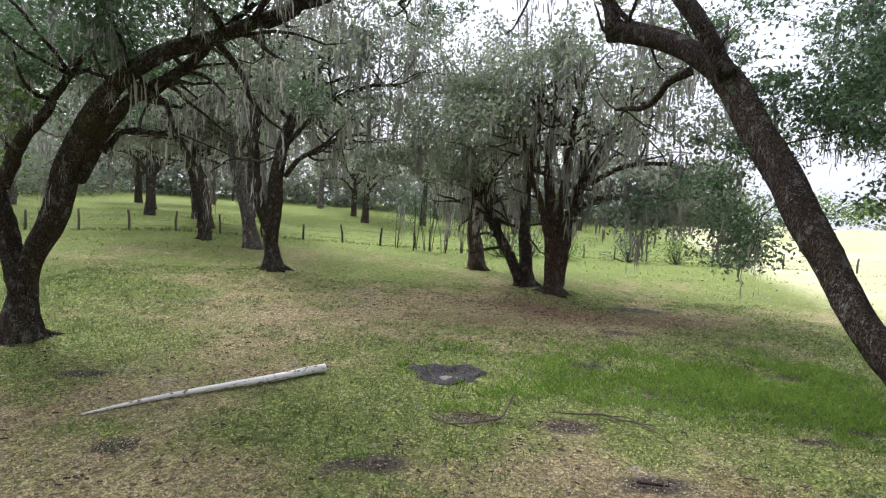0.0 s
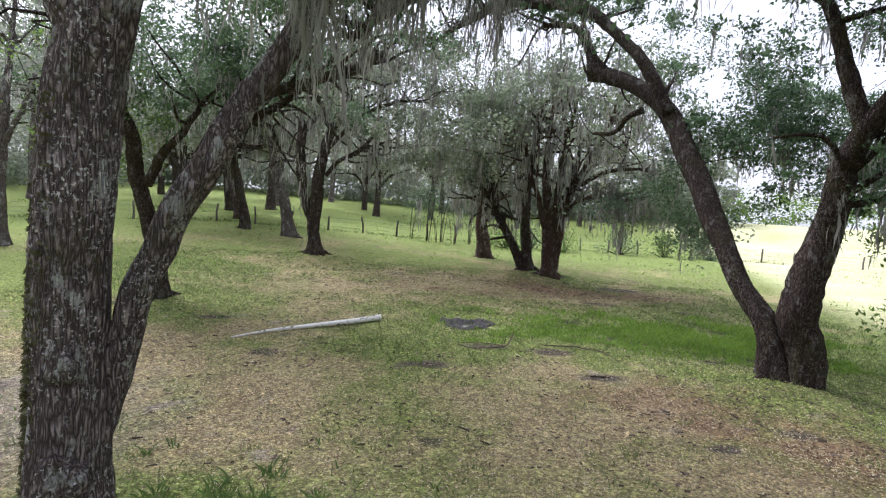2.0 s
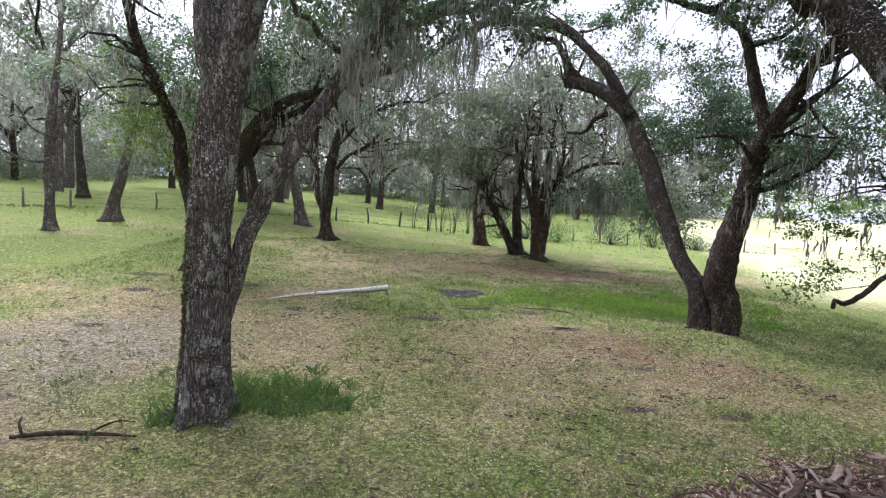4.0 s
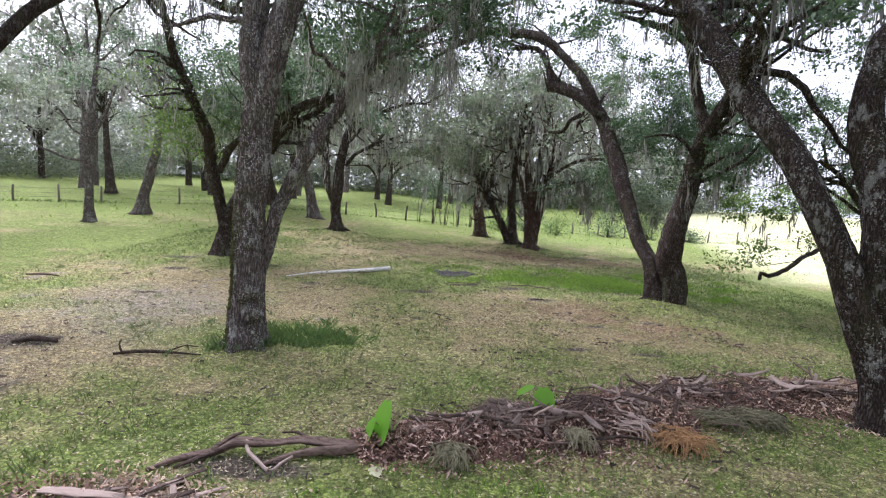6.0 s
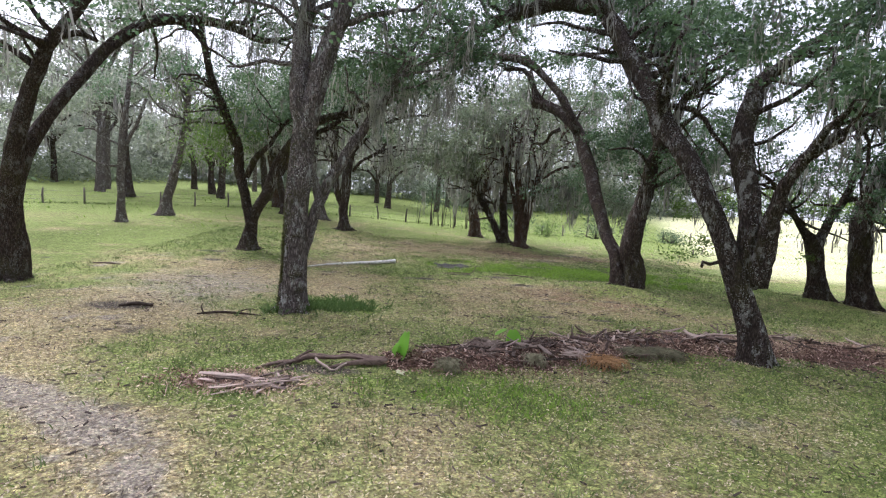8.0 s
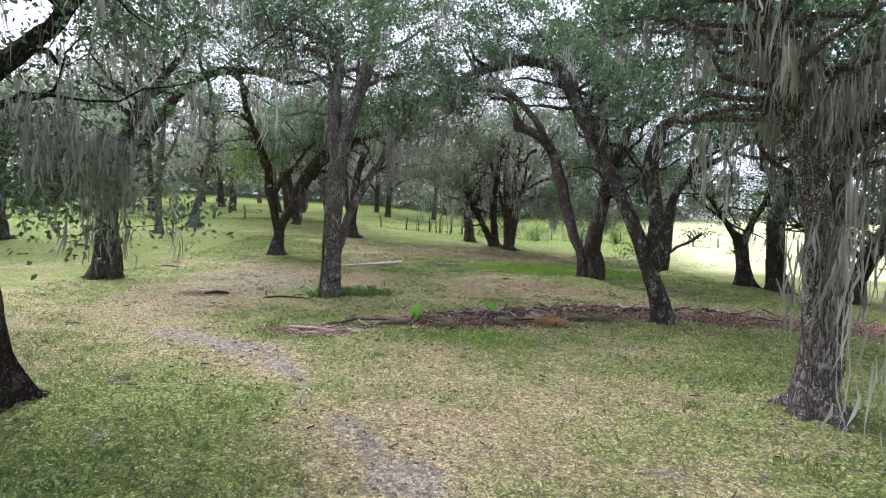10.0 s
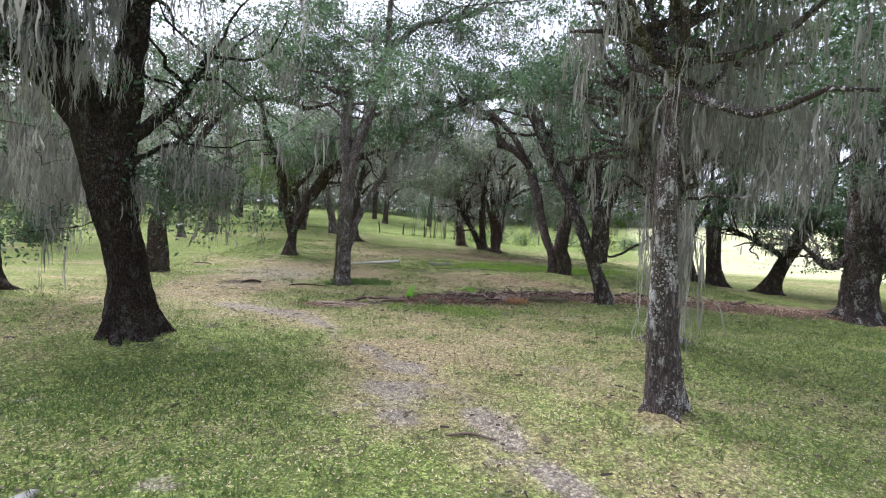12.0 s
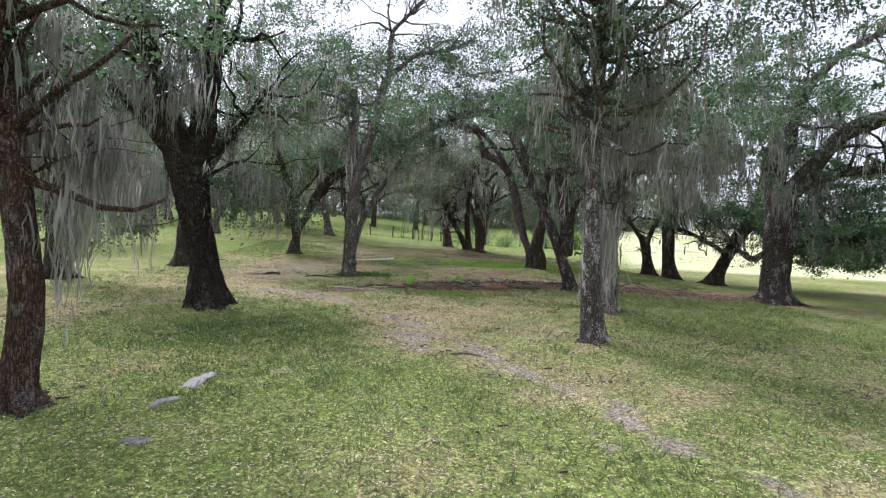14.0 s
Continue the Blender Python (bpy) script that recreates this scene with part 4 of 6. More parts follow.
oak.crown(near=230, spread=1.9, dome=320, dome_r=6.2, dome_z=3.2, low=4.4, moss=2.2, strand=0.65, leaf=0.095, leaves=100, moss_len=0.45, clump=0.25, curtains=[(-1.6, 0.6, 4.0, 0.5, 0.4, 0.3, 0.6, 46), (-0.5, 1.6, 4.5, 0.9, 0.7, 0.4, 0.6, 50), (-4.3, 1.0, 4.9, 0.9, 0.8, 0.6, 0.5, 40)], droop=0.5, bare=0.0, blobs=[(-4.6, 1.2, 6.4, 2.2, 1.6, 1.0, 44), (-0.4, 1.8, 5.2, 1.4, 1.3, 0.7, 40), (-5.4, 2.2, 8.4, 2.6, 2.0, 1.2, 60), (-1.3, 0.9, 4.5, 0.9, 0.8, 0.4, 16), (-3.5, 1.6, 7.8, 3.2, 2.0, 1.2, 90), (0.6, 1.0, 8.0, 2.6, 2.0, 1.0, 60)], tuft=16)

burl(oak, -2.98, -0.04, 0.42, 0.14, 1)
burl(oak, -2.88, -0.04, 0.12, 0.11, 2)
burl(oak, -2.97, -0.02, 1.12, 0.09, 3)
burl(oak, -3.15, 0.0, 0.0, 0.12, 4)


def trunk_moss(tree, n, turn, wide, top, seed):
    """Short green moss and fern tips that stand off one side of a trunk."""
    rng = np.random.default_rng(seed)
    line = tree.lines[0]
    at = line[rng.integers(0, int((line[:, 2] < top).sum()), n)]
    patch = fbm(at[:, 2] * 1.5, rng.uniform(0, 0.3, n), 0.5, 51)
    a = math.radians(turn) + rng.normal(0, wide, n)
    r = at[:, 3] * rng.uniform(0.98, 1.08, n) + np.maximum(0, patch) * 0.05 * rng.uniform(0, 1, n)
    p = np.stack([at[:, 0] + r * np.cos(a), at[:, 1] + r * np.sin(a), at[:, 2] + rng.normal(0, 0.05, n)], 1)[patch > -0.35]
    v, q = leaf_quads(p - tree.base, 0.05, 0.022, rng, 0.2)
    tagged(mesh_part("trunk_moss", mesh_from("trunk_moss", v, q), TRUNK_MOSS, tree.trunk, "short olive-green moss on the bark"), kind="stuff")


trunk_moss(oak, 5200, 190, 0.5, 2.8, 61)

oak = Oak("live_oak", "oak with dark arching limbs and flared foot", BARK_DARK, (-7.23, 9.3), 103, 1.0, "oak grove")
oak.limb((-7.23, 9.3, -0.26, 0.309), (-7.14, 9.3, 0.88, 0.201), (-6.58, 9.1, 1.88, 0.205), (-6.19, 9, 2.83, 0.196), (-5.75, 8.8, 3.55, 0.163), (-5.15, 8.6, 4.16, 0.129), (-4.4, 8.4, 4.53, 0.13), (-3.64, 8.2, 4.71, 0.113), (-1.85, 7.9, 5.35, 0.057))
oak.limb((-6.12, 9.1, 2.56, 0.112), (-5.54, 8.9, 3.4, 0.101), (-4.9, 8.7, 3.98, 0.083), (-4.11, 8.5, 4.4, 0.075), (-3.02, 8.3, 5.32, 0.042))
oak.limb((-7.14, 9.2, 0.64, 0.188), (-7.29, 9.2, 1.22, 0.174), (-7.52, 9, 2.56, 0.157), (-7.59, 8.6, 3.75, 0.151), (-8.1, 7.5, 5.9, 0.106), (-8.2, 7, 7.72, 0.05))
oak.limb((-7.31, 9, 2.41, 0.098), (-6.97, 8.9, 3.1, 0.102), (-6.38, 8.7, 3.63, 0.076), (-5.88, 8.6, 4.29, 0.057), (-5.31, 8.5, 4.8, 0.028))
oak.limb((-5.64, 9, 3.04, 0.058), (-5.48, 9.2, 3.4, 0.044), (-5.22, 9.5, 3.49, 0.044), (-4.98, 9.8, 3.47, 0.027))
oak.crown(near=200, spread=1.8, dome=180, dome_r=5.6, low=3.4, moss=2.2, blobs=[(-7.4, 9.0, 4.6, 1.5, 1.2, 0.9, 22), (-6.3, 8.2, 5.8, 2.4, 1.5, 0.8, 40)], dome_z=3.2, strand=1.25, leaf=0.1, leaves=100, moss_len=0.45, light=[(-8.3, 9.2, 4.1, 1.1, 1.1, 1.1, 40)], clump=0.28, bare=0.0, tuft=9)

oak = Oak("live_oak", "oak with two snaking dark stems on short grass", BARK_DARK, (-5.19, 17.2), 104, 1.0, "oak grove")
oak.limb((-5.19, 17.2, 0.27, 0.342), (-5.26, 17.2, 0.87, 0.232), (-5.31, 17.2, 1.51, 0.232), (-5.03, 17.2, 4.23, 0.195), (-4.24, 17.4, 6.27, 0.131), (-3.75, 17.5, 7.22, 0.084), (-3.33, 17.6, 7.77, 0.046))
oak.limb((-5.35, 17.2, 1.41, 0.169), (-5.74, 17.1, 2.57, 0.166), (-5.87, 17, 4.16, 0.167), (-5.76, 16.9, 5.37, 0.168), (-5.39, 16.8, 6.23, 0.162), (-5.24, 16.7, 6.86, 0.16), (-5.54, 16.6, 7.32, 0.114), (-6.11, 16.5, 7.42, 0.086))
oak.limb((-5.02, 17.2, 4.14, 0.091), (-4.28, 17, 4.94, 0.078), (-3.39, 16.8, 5.65, 0.073), (-2.5, 16.6, 6.03, 0.057), (-1.45, 16.4, 6.17, 0.032))
oak.limb((-4.93, 17.2, 3.3, 0.079), (-4.43, 17, 3.88, 0.068), (-3.69, 16.8, 4.28, 0.067), (-2.71, 16.6, 4.61, 0.044))
oak.crown(near=230, spread=2.2, dome=200, dome_r=5.6, low=3.2, moss=2.8, leaf=0.15, leaves=52, strand=2.6, dome_z=4.4, moss_len=0.7, foliage=LEAF_HAZED_PALE, clump=0.34, droop=0.7, lift=0.3, tuft=6, blobs=[(-3.6, 17.5, 8.0, 2.6, 1.5, 1.2, 44), (-0.8, 17.8, 8.6, 1.6, 1.4, 1.0, 20)], curtains=[(-3.4, 17.0, 7.6, 2.6, 1.2, 1.1, 1.0, 90)])

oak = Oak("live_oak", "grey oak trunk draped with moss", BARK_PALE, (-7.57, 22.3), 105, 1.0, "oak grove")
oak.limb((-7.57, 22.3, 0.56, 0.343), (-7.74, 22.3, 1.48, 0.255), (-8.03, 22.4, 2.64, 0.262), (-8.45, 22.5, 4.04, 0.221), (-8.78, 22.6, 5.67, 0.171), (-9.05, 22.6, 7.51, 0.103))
oak.crown(near=230, spread=2.5, dome=200, dome_r=5.6, low=2.3, moss=2.8, leaf=0.15, leaves=52, strand=2.6, dome_z=4.4, moss_len=0.7, foliage=LEAF_HAZED_PALE, clump=0.34, droop=0.7, lift=0.3, tuft=6)

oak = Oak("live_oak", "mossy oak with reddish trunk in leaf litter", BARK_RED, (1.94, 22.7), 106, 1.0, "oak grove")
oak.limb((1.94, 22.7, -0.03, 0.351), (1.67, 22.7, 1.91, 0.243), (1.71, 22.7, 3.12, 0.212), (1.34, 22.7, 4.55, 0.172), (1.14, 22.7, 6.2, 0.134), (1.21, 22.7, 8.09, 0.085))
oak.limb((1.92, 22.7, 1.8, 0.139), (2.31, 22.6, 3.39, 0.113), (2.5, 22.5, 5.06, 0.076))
oak.crown(near=230, spread=2.4, dome=200, dome_r=5.2, low=2.3, moss=2.8, leaf=0.15, leaves=52, strand=2.6, dome_z=4.4, moss_len=0.7, light=[(1.2, 23.0, 6.0, 2.2, 1.5, 2.0, 14)], foliage=LEAF_HAZED_PALE, clump=0.34, droop=0.7, lift=0.3, tuft=6, curtains=[(0.6, 22.0, 4.2, 2.0, 1.2, 1.5, 0.9, 90)])

oak = Oak("live_oak", "dark forked oak standing in brown leaf litter", BARK_DARK, (3.07, 17.5), 107, 1.0, "oak grove")
oak.limb((3.07, 17.5, 0.01, 0.332), (3.03, 17.5, 0.75, 0.226), (2.9, 17.5, 3, 0.178), (3.28, 17.5, 6.7, 0.058))
oak.limb((2.91, 17.5, 0.18, 0.21), (1.8, 17.5, 2.43, 0.12), (1.47, 17.5, 3.4, 0.078))
oak.crown(near=150, spread=2.2, dome=110, dome_r=5.2, low=2.2, moss=2.8, leaf=0.15, leaves=52, strand=2.6, dome_z=4.4, moss_len=0.7, foliage=LEAF_HAZED_PALE, clump=0.34, droop=0.7, lift=0.3, tuft=6)

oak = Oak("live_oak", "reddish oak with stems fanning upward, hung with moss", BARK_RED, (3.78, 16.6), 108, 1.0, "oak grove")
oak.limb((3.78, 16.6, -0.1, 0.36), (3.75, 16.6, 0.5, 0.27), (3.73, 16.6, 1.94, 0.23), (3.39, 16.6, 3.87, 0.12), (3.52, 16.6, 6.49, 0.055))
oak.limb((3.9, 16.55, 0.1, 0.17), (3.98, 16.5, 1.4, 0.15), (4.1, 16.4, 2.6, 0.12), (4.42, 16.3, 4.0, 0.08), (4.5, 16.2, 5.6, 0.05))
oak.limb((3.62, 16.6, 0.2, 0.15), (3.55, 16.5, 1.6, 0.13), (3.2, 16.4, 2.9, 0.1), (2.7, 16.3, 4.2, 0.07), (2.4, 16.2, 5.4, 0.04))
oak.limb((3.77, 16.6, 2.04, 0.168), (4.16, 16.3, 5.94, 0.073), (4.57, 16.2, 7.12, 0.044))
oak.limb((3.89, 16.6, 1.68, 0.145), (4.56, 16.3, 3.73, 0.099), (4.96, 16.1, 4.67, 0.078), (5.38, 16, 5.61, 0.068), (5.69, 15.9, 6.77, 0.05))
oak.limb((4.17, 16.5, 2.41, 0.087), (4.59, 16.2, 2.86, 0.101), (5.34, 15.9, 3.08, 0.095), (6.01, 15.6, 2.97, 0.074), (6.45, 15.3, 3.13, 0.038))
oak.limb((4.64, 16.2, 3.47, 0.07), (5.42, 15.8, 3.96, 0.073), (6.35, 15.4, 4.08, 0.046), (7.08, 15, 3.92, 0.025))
oak.crown(near=220, spread=2.3, dome=220, dome_r=5.2, low=2.9, moss=2.8, leaf=0.15, leaves=52, strand=2.6, dome_z=4.4, moss_len=0.7, foliage=LEAF_HAZED_PALE, clump=0.34, droop=0.7, lift=0.3, tuft=6, curtains=[(4.4, 16.2, 5.2, 1.6, 0.8, 0.9, 0.9, 70), (6.5, 15.2, 3.2, 1.8, 1.2, 0.9, 0.8, 70), (2.6, 16.4, 4.2, 1.8, 1.0, 1.2, 0.8, 80)], blobs=[(7.6, 14.4, 4.8, 1.2, 1.0, 0.9, 34), (6.8, 15.0, 2.9, 1.9, 1.2, 0.9, 46), (8.4, 14.5, 2.0, 1.1, 1.0, 0.7, 30)])

oak = Oak("live_oak", "big oak with one long arching limb", BARK_DARK, (-9.92, 1.8), 109, 1.0, "oak grove")
oak.limb((-9.92, 1.8, -0.49, 0.381), (-9.84, 1.8, 1.31, 0.254), (-9.69, 1.9, 2.15, 0.213), (-9.39, 2.1, 3, 0.157), (-9.11, 2.4, 3.72, 0.131), (-8.57, 3.5, 5.38, 0.131), (-8, 4.3, 6.16, 0.148), (-7.2, 5.2, 6.51, 0.137), (-6.54, 5.8, 6.55, 0.108), (-5.9, 6.4, 6.41, 0.08), (-4.85, 7, 6.86, 0.044))
oak.limb((-9.86, 1.8, 1.05, 0.21), (-9.52, 1.6, 2.45, 0.185), (-9.06, 1.4, 3.67, 0.16), (-8.61, 1.2, 4.47, 0.13), (-7.48, 1, 5.74, 0.064))
oak.limb((-8.18, 1.1, 4.76, 0.075), (-8.03, 1.4, 4.92, 0.06), (-7.79, 1.6, 4.82, 0.036))
oak.crown(near=90, spread=1.7, dome=90, dome_r=5.6, low=4.6, moss=2.0, dome_z=3.2, strand=1.25, leaf=0.085, leaves=100, moss_len=0.4, clump=0.3, bare=0.0, blobs=[(-7.4, 3.6, 7.6, 2.6, 2.0, 1.0, 80)], tuft=9)

oak = Oak("live_oak", "massive dark oak with flared root foot and moss curtains", BARK_DEEP, (-5.04, -8.1), 110, 1.0, "oak grove")
oak.limb((-5.08, -8.1, -0.33, 0.45), (-5.14, -8.1, 0.4, 0.345), (-5.27, -8.1, 1.1, 0.305), (-5.38, -8.1, 1.8, 0.32), (-5.56, -8.12, 2.5, 0.36), (-5.8, -8.15, 3.2, 0.3), (-6.15, -8.2, 4.1, 0.28), (-6.4, -8.25, 5.0, 0.25), (-6.6, -8.3, 6.4, 0.17))
oak.limb((-5.5, -8.1, 2.25, 0.32), (-5.34, -8.05, 3.1, 0.27), (-5.27, -8.0, 4.0, 0.24), (-5.22, -7.95, 4.9, 0.22), (-5.1, -7.8, 6.4, 0.15))
oak.limb((-5.2, -8, 2.9, 0.12), (-4.7, -7.6, 3.6, 0.09), (-4.2, -7.2, 4.6, 0.05))
oak.limb((-5.7, -8.1, 2.6, 0.14), (-6.6, -7.9, 3.6, 0.11), (-7.6, -7.8, 4.6, 0.07))
oak.limb((-5.35, -8.3, 2.0, 0.05), (-4.9, -8.2, 2.6, 0.04), (-4.3, -8.0, 2.9, 0.025))
oak.crown(near=150, spread=1.8, dome=150, dome_r=5.6, dome_z=3.2, low=3.4, moss=1.6, leaves=95, leaf=0.085, moss_len=0.55, strand=1.05, clump=0.26, blobs=[(-7.2, -8.0, 6.0, 1.6, 1.1, 0.7, 30), (-4.2, -7.9, 2.2, 0.9, 0.7, 0.75, 34), (-4.0, -7.2, 4.2, 1.2, 1.0, 0.8, 24), (-7.2, -7.8, 4.6, 1.5, 1.2, 1.0, 40), (-5.6, -8.6, 5.6, 1.2, 1.0, 0.5, 26), (-6.9, -8.6, 1.3, 0.9, 0.6, 0.3, 12)], curtains=[(-7.0, -8.0, 5.7, 1.5, 1.0, 0.7, 0.85, 130), (-7.3, -7.9, 4.2, 1.5, 1.1, 1.1, 0.75, 230), (-5.6, -8.5, 4.6, 0.9, 0.35, 0.7, 0.7, 90), (-4.25, -7.9, 2.4, 0.8, 0.6, 0.5, 0.6, 90), (-6.6, -8.0, 2.4, 0.9, 0.7, 0.5, 0.8, 70), (-3.9, -7.3, 4.6, 1.0, 0.9, 0.6, 0.5, 60), (-5.95, -8.4, 2.2, 0.2, 0.1, 0.4, 0.55, 14)], tuft=14)

oak = Oak("live_oak", "straight slender oak with lichen-spotted bark and moss", BARK_FLECKED, (2.52, -11.1), 111, 1.0, "oak grove")
oak.limb((2.52, -11.1, -0.25, 0.193), (2.38, -11.1, 1.76, 0.122), (2.37, -11.1, 5.55, 0.079))
oak.limb((2.4, -11.1, 3.87, 0.029), (3.21, -11.3, 4.35, 0.019), (3.61, -11.4, 4.37, 0.015))
oak.limb((2.6, -11.1, 2.14, 0.015), (2.84, -11.5, 2.13, 0.015), (3.01, -11.6, 2.16, 0.015))
oak.crown(near=170, spread=2.0, dome=150, dome_r=5.2, low=3.3, moss=1.6, dome_z=3.2, leaf=0.085, leaves=95, moss_len=0.5, strand=1.05, clump=0.26, blobs=[(3.4, -10.8, 4.8, 1.4, 1.1, 0.9, 46), (1.2, -10.6, 5.0, 1.2, 1.0, 0.8, 36)], curtains=[(3.6, -10.7, 4.1, 1.1, 0.9, 1.0, 0.55, 170), (1.3, -10.5, 4.6, 0.9, 0.8, 0.8, 0.5, 100), (2.5, -10.9, 3.4, 0.4, 0.3, 0.6, 0.5, 30), (3.05, -9.6, 2.2, 0.35, 0.2, 0.12, 1.2, 14), (2.64, -11.05, 1.9, 0.06, 0.1, 0.2, 1.0, 10)], tuft=14)

oak = Oak("live_oak", "double-trunked oak curtained with pale moss", BARK, (3.95, -7.8), 112, 1.0, "oak grove")
oak.limb((3.95, -7.8, -0.2, 0.294), (3.92, -7.8, 0.15, 0.201), (3.85, -7.8, 1.5, 0.151), (3.73, -7.8, 2.12, 0.136), (2.94, -7.8, 4.32, 0.075))
oak.limb((4.12, -7.75, 0.07, 0.123), (4.08, -7.7, 2.28, 0.091), (4.32, -7.5, 3.72, 0.062))
oak.crown(near=150, spread=1.8, dome=140, dome_r=5.2, low=3.2, moss=1.8, dome_z=3.2, leaf=0.085, leaves=95, moss_len=0.5, strand=1.05, clump=0.26, blobs=[(6.2, -7.4, 4.8, 2.4, 1.8, 1.2, 60), (3.2, -7.4, 4.6, 1.4, 1.2, 0.8, 30)], tuft=14, curtains=[(3.85, -7.95, 1.9, 0.2, 0.15, 0.3, 1.2, 12), (5.4, -7.8, 3.6, 1.4, 1.0, 0.8, 0.6, 160), (3.6, -7.7, 3.9, 0.9, 0.8, 0.7, 0.55, 90)])

oak = Oak("live_oak", "low forked oak with crooked limbs by the bright field", BARK_DARK, (10.7, 5.0), 113, 1.0, "oak grove")
oak.limb((10.7, 5, -0.26, 0.308), (10.52, 5, 0.56, 0.2), (10.37, 5, 1.33, 0.203), (9.99, 5, 1.75, 0.102), (9.09, 5, 2.89, 0.066), (8.45, 5, 3.33, 0.041))
oak.limb((10.45, 5, 1.21, 0.145), (10.7, 5, 1.95, 0.116), (11.1, 5, 2.69, 0.105), (11.32, 5, 3.5, 0.096), (11.34, 5.1, 4.62, 0.066))
oak.limb((8.98, 5, 1.52, 0.053), (7.11, 4, 0.72, 0.048), (6.71, 3.9, 0.73, 0.041), (6.69, 3.9, 0.57, 0.032))
oak.crown(near=110, spread=1.6, dome=110, dome_r=5.2, low=2.2, moss=2.0, blobs=[(10.4, 10.8, 6.4, 2.2, 2.2, 1.0, 12)], leaf=0.09, dome_z=3.2, leaves=95, moss_len=0.45, light=[(6.8, 4.3, 1.0, 0.6, 0.5, 0.35, 5), (7.4, 4.9, 1.9, 1.3, 0.8, 0.7, 6), (9.6, 6.5, 2.0, 1.8, 1.5, 0.8, 10)], strand=1.6, clump=0.19, tuft=9)

oak = Oak("live_oak", "thick dark oak leaning over the field's edge", BARK_DARK, (11.51, 4.4), 114, 1.0, "oak grove")
oak.limb((11.51, 4.4, -0.42, 0.36), (11.3, 4.4, 0.53, 0.257), (11.23, 4.4, 1.46, 0.265), (11.39, 4.4, 2.85, 0.246), (12.7, 4.4, 5.2, 0.14))
oak.crown(near=130, spread=2.0, dome=110, dome_r=5.2, low=1.5, moss=2.0, leaf=0.09, dome_z=3.2, leaves=95, moss_len=0.45, strand=1.6, clump=0.19, tuft=9, blobs=[(14.0, 0.4, 2.3, 1.6, 1.3, 0.7, 50), (12.4, 3.2, 3.6, 1.6, 1.2, 0.8, 50)])

oak = Oak("live_oak", "oak leaning away over the mulch", BARK_DARK, (12.73, 3.0), 115, 1.0, "oak grove")
oak.limb((12.73, 3, -0.44, 0.412), (13.02, 3, 0.33, 0.273), (13.52, 2.9, 1.49, 0.272), (14.16, 2.8, 2.52, 0.247), (14.45, 2.6, 3.77, 0.234), (14.49, 2.5, 5.72, 0.157))
oak.limb((13.23, 3, 0.97, 0.102), (12.54, 3.2, 1.44, 0.089), (11.4, 3.6, 2.02, 0.046))
oak.crown(near=120, spread=2.0, dome=110, dome_r=5.2, low=1.5, moss=2.0, leaf=0.09, dome_z=3.2, leaves=95, moss_len=0.45, strand=1.6, clump=0.19, tuft=9, blobs=[(12.6, 2.4, 2.4, 1.4, 1.2, 0.8, 40), (13.8, 1.4, 2.8, 2.0, 1.2, 0.7, 110)])

oak = Oak("live_oak", "heavy oak with broad spreading limbs", BARK_SPECKLED, (11.51, -2.8), 116, 1.0, "oak grove")
oak.limb((11.51, -2.8, -0.47, 0.596), (11.51, -2.8, 0.26, 0.443), (11.49, -2.9, 2.71, 0.401), (11.86, -3.1, 3.55, 0.285), (12.6, -3.8, 5.03, 0.242), (13.22, -4.2, 5.43, 0.24), (13.97, -4.8, 5.6, 0.172))
oak.limb((11.5, -2.8, 1.77, 0.335), (11.41, -2.6, 3.29, 0.306), (11.87, -2.4, 5.04, 0.252), (12.41, -2.2, 6.45, 0.193), (13.47, -2, 7.91, 0.13), (15.56, -1.6, 9.25, 0.097))
oak.limb((11.79, -3.1, 3.27, 0.178), (12.47, -3.4, 3.69, 0.153), (13.24, -3.8, 3.97, 0.143), (14.15, -4.4, 3.99, 0.083))
oak.limb((11.69, -2.9, 1.41, 0.147), (12.14, -3.3, 1.63, 0.132), (12.86, -3.8, 1.77, 0.116), (13.8, -4.4, 1.74, 0.069))
oak.limb((11.27, -2.8, 1.39, 0.102), (10.85, -2.6, 0.98, 0.108), (10.46, -2.4, 1.24, 0.064), (10.16, -2.2, 1.7, 0.043))
oak.crown(near=190, spread=2.0, dome=190, dome_r=5.6, low=1.6, moss=2.0, leaf=0.11, dome_z=3.2, leaves=100, moss_len=0.4, strand=1.8, clump=0.19, curtains=[(11.2, -3.6, 3.4, 1.0, 0.5, 0.6, 0.8, 60), (10.4, -3.2, 4.4, 1.6, 1.2, 0.8, 0.7, 90), (13.4, -2.6, 5.2, 1.8, 1.4, 0.9, 0.7, 90)], blobs=[(14.2, -3.2, 1.9, 1.8, 1.5, 0.9, 60), (13.2, -3.0, 3.6, 1.8, 1.5, 1.0, 40), (16.6, 1.0, 1.5, 2.4, 1.4, 0.75, 250), (15.5, -1.0, 3.6, 2.6, 1.6, 1.2, 100), (10.0, -3.4, 4.6, 2.0, 1.5, 1.0, 40), (13.6, -5.0, 2.0, 1.6, 1.4, 0.9, 45), (12.5, -1.5, 6.4, 2.8, 2.0, 1.0, 80)], tuft=9)

